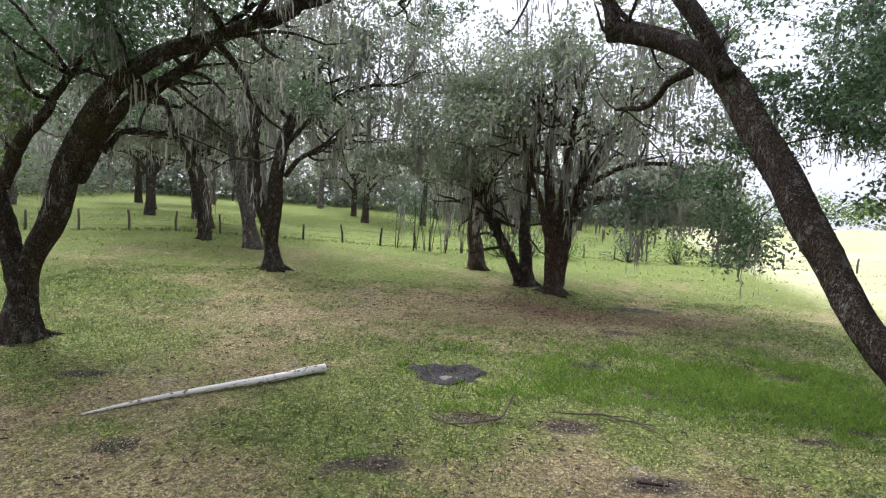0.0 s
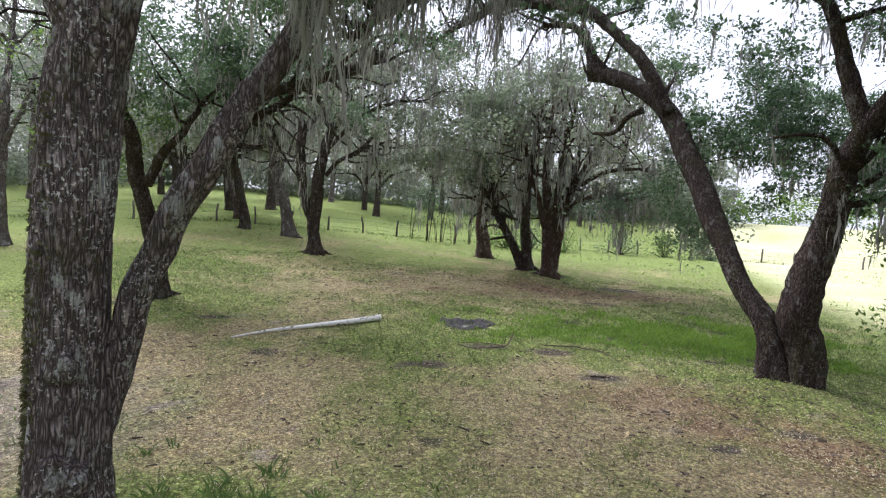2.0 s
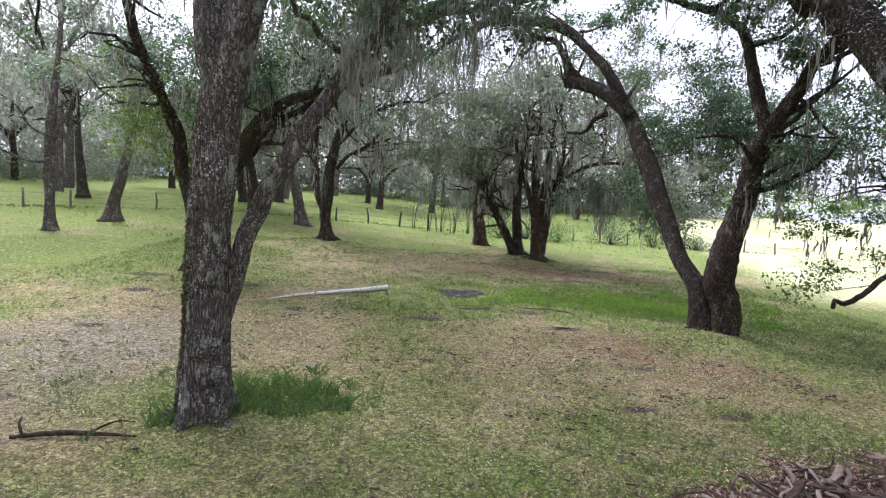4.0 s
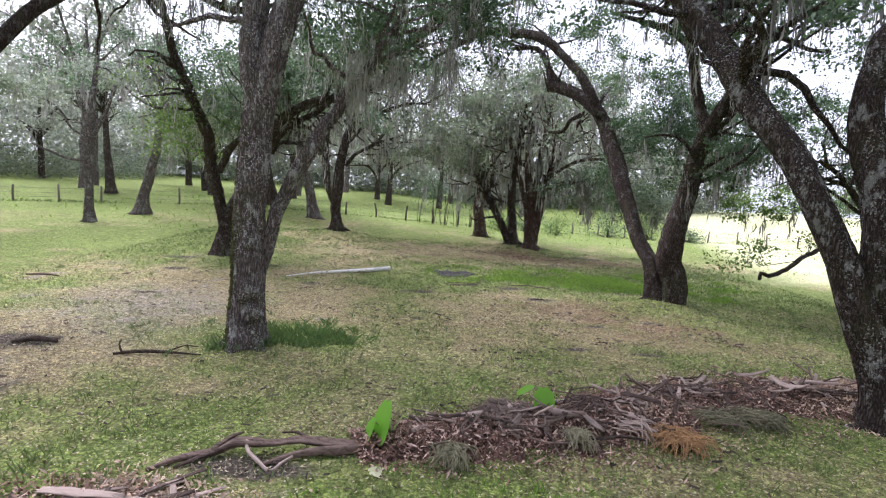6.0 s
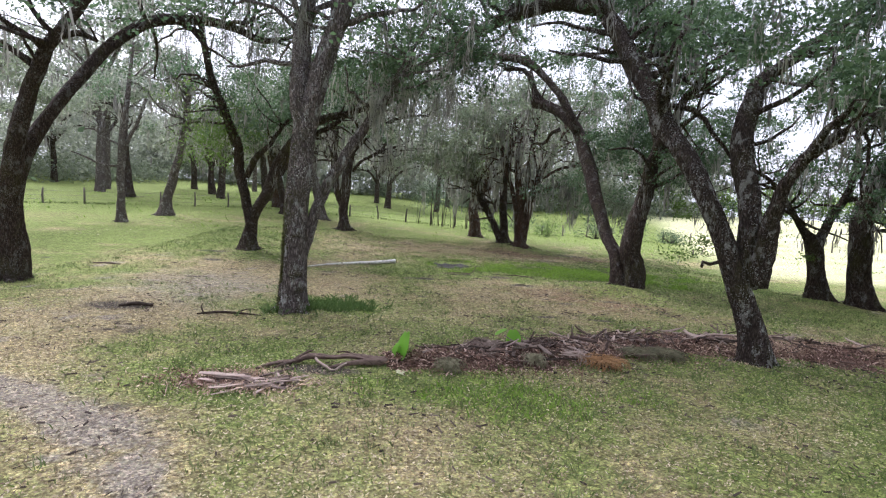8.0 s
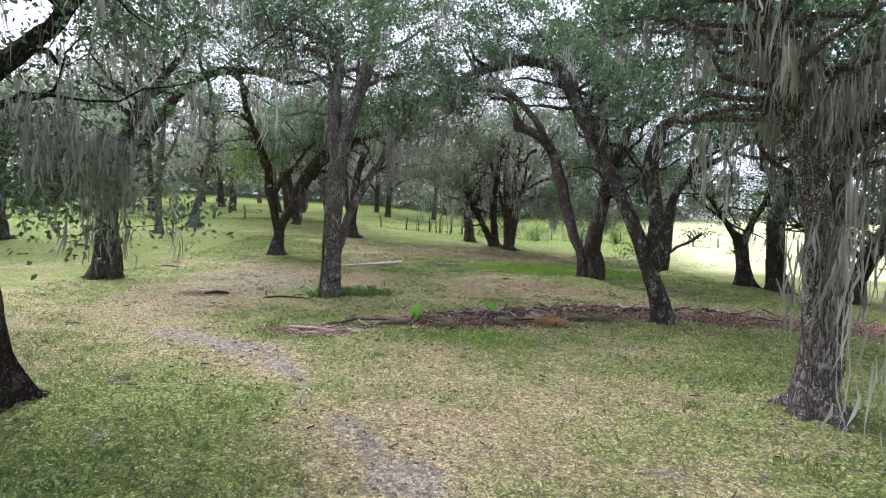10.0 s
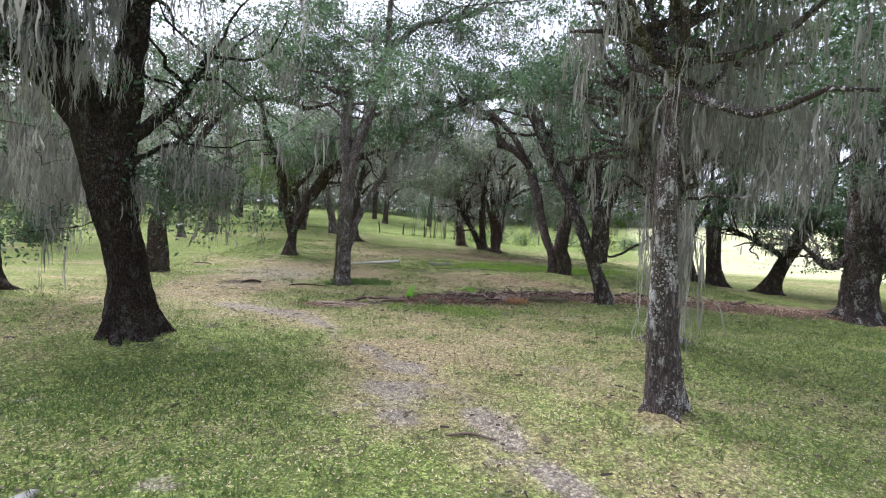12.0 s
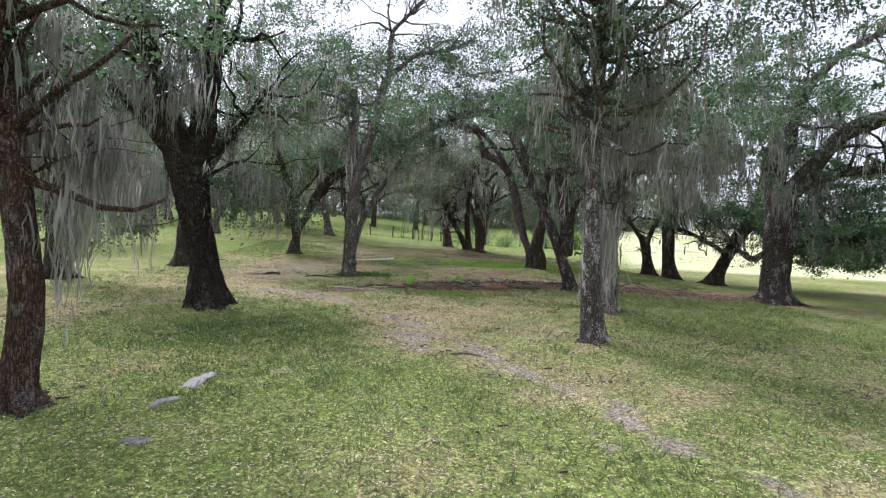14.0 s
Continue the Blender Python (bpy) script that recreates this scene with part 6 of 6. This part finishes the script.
cp = np.stack([chx, chy, level(chx, chy) + chh + crng.uniform(0, 0.03, len(chx))], 1)
cv, cq = leaf_quads(cp, 0.055 * crng.choice([0.6, 1.0, 2.2], len(cp), p=[0.5, 0.4, 0.1]), 0.02, crng, 0.0)
tagged(mesh_part("bark_chips", mesh_from("bark_chips", cv, cq), CHIPS), "loose reddish-brown bark chips over the debris row", "wood chips", kind="stuff")


def frond(name, x, y, n, length, width, material, label, seed, up=0.35, lift=0.1, facing=None):
    rng = np.random.default_rng(seed)
    tubes = []
    z0 = float(level(x, y)) + lift
    for k in range(n):
        a = rng.uniform(0, 2 * math.pi) if facing is None else rng.normal(facing, 0.55)
        ln = length * rng.uniform(0.5, 1.15)
        e = up * rng.uniform(0.1, 1.2)
        ox, oy = rng.normal(0, length * 0.25, 2)
        nodes = [(ox, oy, rng.uniform(-0.03, 0.02), width), (ox * 0.7 + math.cos(a) * ln * 0.4, oy * 0.7 + math.sin(a) * ln * 0.4, ln * e * 0.55, width * 0.9), (math.cos(a) * ln * 0.8, math.sin(a) * ln * 0.8, ln * e * 0.3, width * 0.6), (math.cos(a) * ln, math.sin(a) * ln, -lift * 0.7, width * 0.2)]
        nodes = [(px + rng.normal(0, 0.03), py + rng.normal(0, 0.03), pz + rng.normal(0, 0.012), r) for px, py, pz, r in nodes]
        tubes.append(tube(spline(nodes, ln / 5), 4, rng))
    v, q, t = join_tubes(tubes)
    ob = mesh_part(name, mesh_from(name, v, q, t, smooth=True), material)
    ob.location = (x, y, z0)
    return tagged(ob, label, "dead frond", "fronds in the debris row", "stuff")


frond("dead_frond", 2.2, -2.45, 150, 0.34, 0.002, ORANGE_FROND, "orange-brown dried frond fibres on the debris row", 41, 0.1, 0.11)
frond("dead_frond", -0.05, -2.95, 90, 0.26, 0.0019, GREEN_FROND, "dull green-grey wilted frond", 42, 0.1, 0.1, -1.6)
frond("dead_frond", 1.15, -2.45, 90, 0.26, 0.0019, GREEN_FROND, "dull green-grey wilted frond", 43, 0.1, 0.12, -1.3)
frond("dead_frond", 2.75, -1.9, 90, 0.42, 0.0019, GREEN_FROND, "dull green-grey wilted frond", 44, 0.1, 0.12, 0.2)
frond("dead_frond", 3.3, -1.65, 130, 0.42, 0.002, GREEN_FROND, "dull green-grey wilted frond", 47, 0.1, 0.1, -0.6)
frond("dead_frond", 1.45, -1.85, 26, 0.34, 0.01, STRIP_WOOD, "pale curled husks on the debris row", 45, 0.25, 0.14)
frond("dead_frond", 1.75, -2.2, 24, 0.36, 0.009, STRIP_WOOD, "pale curled husks on the debris row", 48, 0.25, 0.12, -0.8)
frond("dead_frond", 0.5, -2.2, 170, 0.4, 0.0022, STRIP_WOOD, "tan dried frond fibres", 46, 0.3, 0.12)


def heart_leaf(size):
    n = 20
    v, f = [(0, 0, 0.0)], []
    for i in range(n):
        a = 2 * math.pi * i / n
        r = size * (0.42 + 0.2 * math.cos(a) - 0.13 * math.exp(-((abs(a - math.pi)) / 0.35) ** 2) + 0.06 * math.cos(2 * a))
        x, y = r * math.cos(a) * 1.25 + size * 0.12, r * math.sin(a)
        v.append((x, y, -0.3 * (x * x + y * y) / size + 0.06 * abs(y)))
    for i in range(n):
        f.append((0, i + 1, (i + 1) % n + 1))
    return mesh_from("leaf", np.array(v), tris=np.array(f), smooth=True)


def elephant_ear(x, y, leaves, label):
    plant = tagged(new("elephant_ear_plant"), label, "plant", "elephant ear plants")
    plant.location = (x, y, float(level(x, y)) + 0.06)
    for k, (dx, dy, h, size, tilt, lean, turn) in enumerate(leaves):
        rng = np.random.default_rng(60 + k)
        v, q, t = tube(spline([(0, 0, -0.05, 0.011), (dx * 0.3, dy * 0.3, h * 0.55, 0.009), (dx, dy, h, 0.006)], 0.04), 6, rng)
        st = mesh_part("stalk", mesh_from("stalk", v, q, t, smooth=True), STALK, plant)
        lf = mesh_part("leaf", heart_leaf(size), EAR, st, "bright green heart-shaped leaf")
        lf.matrix_basis = pose(dx, dy, h, tilt, lean, turn)


elephant_ear(-0.62, -2.75, [(-0.06, -0.03, 0.34, 0.36, 25, 55, 235), (-0.17, -0.06, 0.2, 0.26, 20, 50, 220), (0.1, 0.0, 0.24, 0.08, 0, 20, 30)], "young elephant ear with two bright leaves")
elephant_ear(0.92, -1.95, [(0.0, -0.05, 0.26, 0.27, 10, 62, 280), (-0.12, 0.02, 0.28, 0.18, 0, 15, 190), (0.12, 0.06, 0.2, 0.14, 0, 20, 20)], "young elephant ear with a drooping bright leaf")
fallen = new("fallen_leaf", heart_leaf(0.2))
fallen.data.materials.append(PALE_LEAF)
fallen.matrix_basis = pose(-0.72, -3.3, float(level(-0.72, -3.3)) + 0.03, 6, 4, 20)
tagged(fallen, "pale yellow wilted leaf on the grass", "leaf")

# small lying branches
def fallen_branch(label, *runs):
    first = None
    for k, nodes in enumerate(runs):
        nodes = [(x, y, h, r * 0.75) for x, y, h, r in nodes]
        ob = stick("fallen_branch" if first is None else "side_twig", on_ground(*nodes), DARK_STICK, first, "", 7, 0.35, 0.05, 70 + k)
        first = first or ob
    return tagged(first, label, "branch")


fallen_branch("thin forked branch lying in the grass", [(-0.14, 6.8, 0.02, 0.008), (0.1, 6.55, 0.03, 0.011), (0.42, 6.58, 0.04, 0.014), (0.78, 6.74, 0.06, 0.02), (0.86, 6.82, 0.12, 0.02), (0.93, 6.9, 0.22, 0.016), (0.97, 6.93, 0.31, 0.009)], [(0.78, 6.74, 0.06, 0.014), (0.45, 6.88, 0.05, 0.011), (0.15, 6.95, 0.03, 0.008), (-0.05, 6.93, 0.02, 0.005)], [(0.1, 6.55, 0.03, 0.009), (0.3, 6.45, 0.02, 0.006)])
fallen_branch("long crooked branch lying in leaf litter", [(1.5, 7.08, 0.02, 0.008), (1.9, 7.02, 0.04, 0.015), (2.22, 6.97, 0.06, 0.02), (2.38, 6.8, 0.05, 0.018), (2.55, 6.72, 0.06, 0.016), (2.72, 6.47, 0.04, 0.014), (2.8, 6.2, 0.02, 0.008)], [(2.22, 6.97, 0.05, 0.012), (2.5, 6.95, 0.03, 0.008), (2.6, 6.88, 0.02, 0.005)], [(2.55, 6.72, 0.05, 0.01), (2.8, 6.68, 0.03, 0.006)])
fallen_branch("dark forked branch with upright stubs", [(-4.55, -0.6, 0.02, 0.02), (-4.2, -0.55, 0.05, 0.03), (-3.85, -0.5, 0.05, 0.026), (-3.45, -0.45, 0.02, 0.014)], [(-4.45, -0.58, 0.04, 0.02), (-4.5, -0.55, 0.14, 0.016), (-4.47, -0.55, 0.2, 0.01)], [(-3.9, -0.5, 0.05, 0.016), (-3.75, -0.3, 0.1, 0.01), (-3.6, -0.2, 0.06, 0.006)])
fallen_branch("dark rotten branch pieces on bare ground", [(-6.1, -0.35, 0.03, 0.03), (-5.8, -0.3, 0.07, 0.045), (-5.5, -0.33, 0.05, 0.03)], [(-5.9, -0.25, 0.05, 0.025), (-5.6, -0.12, 0.04, 0.02)])
fallen_branch("small dark branch on dry grass", [(-9.9, 4.7, 0.02, 0.02), (-9.5, 4.75, 0.04, 0.03), (-9.2, 4.8, 0.02, 0.015)])
fallen_branch("small grey branch on the track's edge", [(0.05, -11.72, 0.02, 0.014), (0.3, -11.68, 0.03, 0.02), (0.55, -11.78, 0.02, 0.01)])


def flat_stone(x, y, rx, ry, turn, h, label, seed):
    rng = np.random.default_rng(seed)
    n = 18
    ang = np.linspace(0, 2 * math.pi, n, endpoint=False)
    rr = 1 + 0.2 * np.sin(2 * ang + seed) + 0.15 * np.sin(3 * ang + 2 * seed) + 0.1 * np.sin(5 * ang) + rng.normal(0, 0.08, n)
    v = []
    for f, z in ((1.05, -0.05), (1.0, h * 0.6), (0.85, h), (0.4, h * 1.1)):
        v += [(rx * rr[i] * f * math.cos(a), ry * rr[i] * f * math.sin(a), z + rng.normal(0, h * 0.08)) for i, a in enumerate(ang)]
    v.append((0, 0, h * 1.1))
    q = [[r * n + i, r * n + (i + 1) % n, r * n + n + (i + 1) % n, r * n + n + i] for r in range(3) for i in range(n)]
    t = [[3 * n + i, 3 * n + (i + 1) % n, 4 * n] for i in range(n)]
    ob = mesh_part("flat_stone", mesh_from("flat_stone", np.array(v), np.array(q), np.array(t), smooth=True), STONE)
    ob.matrix_basis = pose(x, y, float(level(x, y)), 0, 0, turn)
    return tagged(ob, label, "stone")


fallen_branch("pale broken bark bits on bare ground", [(2.0, 5.32, 0.02, 0.012), (2.15, 5.25, 0.04, 0.02), (2.3, 5.22, 0.03, 0.012)], [(2.2, 5.15, 0.03, 0.014), (2.25, 5.2, 0.1, 0.008)])
flat_stone(-3.12, -13.3, 0.29, 0.12, 80, 0.03, "flat pale grey stone sunk in the grass", 1)
flat_stone(-3.15, -14.13, 0.15, 0.08, 65, 0.02, "flat pale grey stone sunk in the grass", 2)
flat_stone(-2.9, -15.15, 0.11, 0.09, 10, 0.018, "small pale stone sunk in the grass", 3)
flat_stone(0.2, 8.5, 0.2, 0.14, 8, 0.03, "flat pale stone in a dark muddy hollow", 4)

# dark muddy ring round the flat stone
ma, mr = np.meshgrid(np.linspace(0, 2 * math.pi, 49), np.linspace(0.1, 1.0, 12))
mrr = mr * (1 + 0.12 * np.sin(3 * ma) + 0.1 * np.sin(7 * ma + 1))
hx, hy = 0.17 + 0.6 * mrr * np.cos(ma), 8.62 + 0.5 * mrr * np.sin(ma)
hz = level(hx, hy) + 0.012 + 0.06 * np.exp(-((mr - 0.72) / 0.2) ** 2) * (1 + 1.2 * lump(hx, hy, 13, 1)) - 0.03 * (mr > 0.98)
i_ = (np.arange(11)[:, None] * 49 + np.arange(48)[None, :]).ravel()
tagged(mesh_part("mud_ring", mesh_from("mud_ring", np.stack([hx, hy, hz], -1).reshape(-1, 3), np.stack([i_, i_ + 1, i_ + 50, i_ + 49], 1), smooth=True), ASH), "dark trampled mud ring in the grass", "mud")

# thin saplings by the fence
def sapling(x, y, stems, height, seed, label):
    rng = np.random.default_rng(seed)
    z = float(level(x, y))
    root = tagged(new("sapling"), label, "sapling", "saplings by the fence")
    root.location = (x, y, z)
    tips = []
    for k in range(stems):
        dx, dy = rng.normal(0, 0.25, 2)
        h = height * rng.uniform(0.7, 1.1)
        line = spline([(dx * 0.3, dy * 0.3, -0.1, 0.02), (dx * 0.6, dy * 0.6, h * 0.4, 0.016), (dx * 1.5 + rng.normal(0, 0.15), dy * 1.5, h, 0.01)], 0.3)
        v, q, t = tube(line, 6, rng, 0.05)
        mesh_part("stem", mesh_from("stem", v, q, t, smooth=True), BARK_DARK, root)
        tips.append(line[len(line) // 2:, :3])
    p = np.vstack(tips)
    lp = p[rng.integers(0, len(p), 700)] + rng.normal(0, 0.4, (700, 3))
    v, q = leaf_quads(lp, 0.1, 0.05, rng)
    mesh_part("leaves", mesh_from("leaves", v, q), LEAF, root)


for x, y, n, h, sd in ((-1.0, 28.3, 5, 3.2, 1), (-0.2, 28.8, 6, 3.6, 2), (0.6, 28.4, 4, 3.0, 3), (-2.0, 28.9, 3, 2.6, 4), (1.6, 29.5, 4, 3.0, 5)):
    sapling(x, y, n, h, 90 + sd, "thin many-stemmed sapling beside the wire fence")


def bush(x, y, rx, ry, rz, n, leaf, material, label, seed):
    rng = np.random.default_rng(seed)
    k = max(6, n // 60)
    c = rng.normal(0, 0.5, (k, 3)) * [rx, ry, rz]
    c[:, 2] = np.abs(c[:, 2]) + 0.15 * rz
    p = (c[:, None, :] + rng.normal(0, 0.22, (k, n // k, 3))).reshape(-1, 3)
    p[:, 2] = np.maximum(p[:, 2], 0.02)
    v, q = leaf_quads(p, leaf, leaf * 0.5, rng)
    root = tagged(new("bush"), label, "bush", "bushes by the fence")
    root.location = (x, y, float(level(x, y)))
    mesh_part("leaves", mesh_from("leaves", v, q), material, root)
    tubes = [tube(spline([(0, 0, -0.1, 0.03), tuple(ci * 0.5) + (0.02,), tuple(ci) + (0.008,)], 0.2), 5, rng) for ci in c[:14]]
    v, q, t = join_tubes(tubes)
    tagged(mesh_part("branchwork", mesh_from("branchwork", v, q, t), BARK_DARK, root), kind="stuff")


for k, (x, y, r, h) in enumerate(((6.0, 32.0, 1.3, 1.6), (8.5, 32.8, 1.2, 1.3), (12.5, 33.2, 1.4, 1.5), (15.5, 33.0, 1.3, 1.8), (18.5, 32.5, 1.0, 1.0), (4.0, 30.0, 1.0, 1.2))):
    bush(x, y, r, r, h, 1500, 0.12, LEAF_LIGHT if k % 2 else LEAF, "leafy green bush along the wire fence", 120 + k)

# ---------------------------------------------------------------- grass and litter
NEAR_LO, NEAR_HI = (-10.5, -18.5), (11.0, 17.5)
blades("grass", 280000, NEAR_LO, NEAR_HI, 0.06, 0.012, BLADE, lambda g, d, r: np.clip(g * 1.5 - 0.35, 0.03, 1) * (1 - d) * (1 - 0.7 * r), 21, "short green pasture grass in patches")
blades("dry_grass", 130000, NEAR_LO, NEAR_HI, 0.045, 0.011, STRAW, lambda g, d, r: np.clip(1 - g, 0.1, 1) * 0.7 * (1 - 0.8 * d), 22, "short dry straw-coloured grass among leaves")
litter("fallen_leaves", 380000, (-8.0, -18.0), (8.5, 13.0), 0.038, 23, "small brown and tan oak leaves strewn on the ground", lambda g, d, r: np.clip(1.1 - 1.0 * g + 0.4 * r, 0.1, 1) * (1 - 0.6 * d))
blades("tall_grass", 17000, (-4.3, -0.7), (-1.2, 2.6), 0.13, 0.014, CLOVER, lambda g, d, r: 0.7 * np.ones_like(g), 24, "longer green grass round the oak's foot",
       keep=lambda x, y: spot(x, y, -2.45, 0.75, 0.75, 0.55) + spot(x, y, -3.3, 0.1, 0.4, 0.35) + 0.5 * fbm(x, y, 0.25, 31) > 0.42, lean=0.5)
blades("lush_grass", 90000, (-1.5, 5.5), (9.5, 11.5), 0.085, 0.015, BRIGHT, lambda g, d, r: np.clip(g * 1.6 - 0.75, 0, 1) * (1 - d), 25, "lusher bright green grass in the damp hollow",
       keep=lambda x, y: spot(x, y, 4.2, 8.6, 4.2, 2.2) + 0.9 * fbm(x, y, 0.8, 42) > 0.6)
blades("row_grass", 8000, (-2.2, -5.2), (3.2, -3.0), 0.075, 0.014, BRIGHT, lambda g, d, r: np.clip(g * 1.6 - 0.5, 0, 1) * (1 - d), 34, "fresh green grass in front of the debris row",
       keep=lambda x, y: spot(x, y, 0.3, -3.95, 1.7, 0.6) + 0.6 * fbm(x, y, 0.6, 43) > 0.45)
blades("fence_grass", 190000, (-34, 14), (24, 37), 0.15, 0.022, BLADE, lambda g, d, r: g, 26, "longer grass along the wire fence",
       keep=lambda x, y: track_distance(x, y, FENCE_LINE) < 0.22 + 0.12 * fbm(x, y, 1.5, 77))
blades("clover", 30000, (-5.5, -14.5), (-0.8, -7.5), 0.05, 0.02, CLOVER, lambda g, d, r: np.clip(g * 1.6 - 0.7, 0, 1) * (1 - d), 27, "dark green clover mixed in the short grass",
       keep=lambda x, y: spot(x, y, -3.1, -10.8, 1.9, 2.4) + 0.5 * fbm(x, y, 0.5, 41) > 0.4)
litter("scattered_leaves", 30000, (-15, 10), (14, 26), 0.075, 28, "brown oak leaves scattered under the farther oaks", lambda g, d, r: np.clip(1.0 - 0.8 * g + 0.5 * r, 0.1, 1))
blades("pasture_tufts", 30000, (-30, 14), (30, 60), 0.1, 0.05, BRIGHT, lambda g, d, r: np.clip(g * 1.4 - 0.5, 0.1, 1), 29, "clumps of longer pasture grass", keep=lambda x, y: fbm(x, y, 1.4, 14) > 0.12)


def tufts(name, n, lo, hi, material, seed, label, want):
    """Small separate clumps of grass, a dozen blades each."""
    rng = np.random.default_rng(seed)
    x, y = rng.uniform(lo[0], hi[0], n), rng.uniform(lo[1], hi[1], n)
    g, d, r = cover(x, y)
    ok = rng.uniform(0, 1, n) < want(g, d, r)
    x, y = x[ok], y[ok]
    k, n = 12, int(ok.sum())
    px, py = (x[:, None] + rng.normal(0, 0.05, (n, k))).ravel(), (y[:, None] + rng.normal(0, 0.05, (n, k))).ravel()
    h = np.repeat(rng.uniform(0.05, 0.13, n), k) * rng.uniform(0.5, 1.2, n * k)
    yaw = rng.uniform(0, 2 * math.pi, n * k)
    side = np.stack([np.cos(yaw), np.sin(yaw), np.zeros(n * k)], 1) * 0.007
    base = np.stack([px, py, level(px, py) - 0.01], 1)
    tip = base + np.column_stack([rng.normal(0, 0.6, (n * k, 2)) * h[:, None], h])
    v = np.stack([base - side, base + side, tip], 1).reshape(-1, 3)
    tagged(mesh_part(name, mesh_from(name, v, tris=np.arange(n * k * 3).reshape(-1, 3)), material), label, "grass", kind="stuff")


tufts("grass_tufts", 9000, NEAR_LO, NEAR_HI, BLADE, 33, "small uneven tufts of pasture grass", lambda g, d, r: np.clip(g * 1.5 - 0.35, 0.02, 1) * (1 - d))


def crumbs(name, n, lo, hi, seed, label, want):
    """Dark bits of twig and rotten bark, lying about."""
    rng = np.random.default_rng(seed)
    x, y = rng.uniform(lo[0], hi[0], n), rng.uniform(lo[1], hi[1], n)
    g, d, r = cover(x, y)
    ok = rng.uniform(0, 1, n) < want(g, d, r) * np.clip(0.35 + 1.3 * fbm(x, y, 1.3, 61), 0.05, 1)
    x, y = x[ok], y[ok]
    n = len(x)
    yaw, ln, wd = rng.uniform(0, 2 * math.pi, n), rng.gamma(2.0, 0.018, n) + 0.025, rng.uniform(0.008, 0.022, n)
    c = np.stack([x, y, level(x, y) + 0.012 + wd * 0.4], 1)
    dv = np.stack([np.cos(yaw), np.sin(yaw), rng.normal(0, 0.12, n)], 1) * (ln * 0.5)[:, None]
    sv = np.stack([-np.sin(yaw), np.cos(yaw), np.zeros(n)], 1) * (wd * 0.5)[:, None]
    up = np.array([0, 0, 1.0]) * wd[:, None]
    v = np.stack([c - dv - sv, c - dv * 0.9 + up, c - dv + sv, c + dv - sv * 0.6, c + dv * 0.85 + up * 0.8, c + dv + sv * 0.6], 1).reshape(-1, 3)
    k = np.arange(n)[:, None] * 6
    q = np.vstack([k + [[0, 1, 4, 3]], k + [[1, 2, 5, 4]]])
    tagged(mesh_part(name, mesh_from(name, v, q), CRUMB), label, "twigs", kind="stuff")


crumbs("twig_litter", 26000, (-8.0, -17.0), (9.5, 18.0), 71, "dark twig and bark crumbs strewn over the grass", lambda g, d, r: np.clip(0.75 - 0.6 * g + 0.9 * r, 0.06, 1))
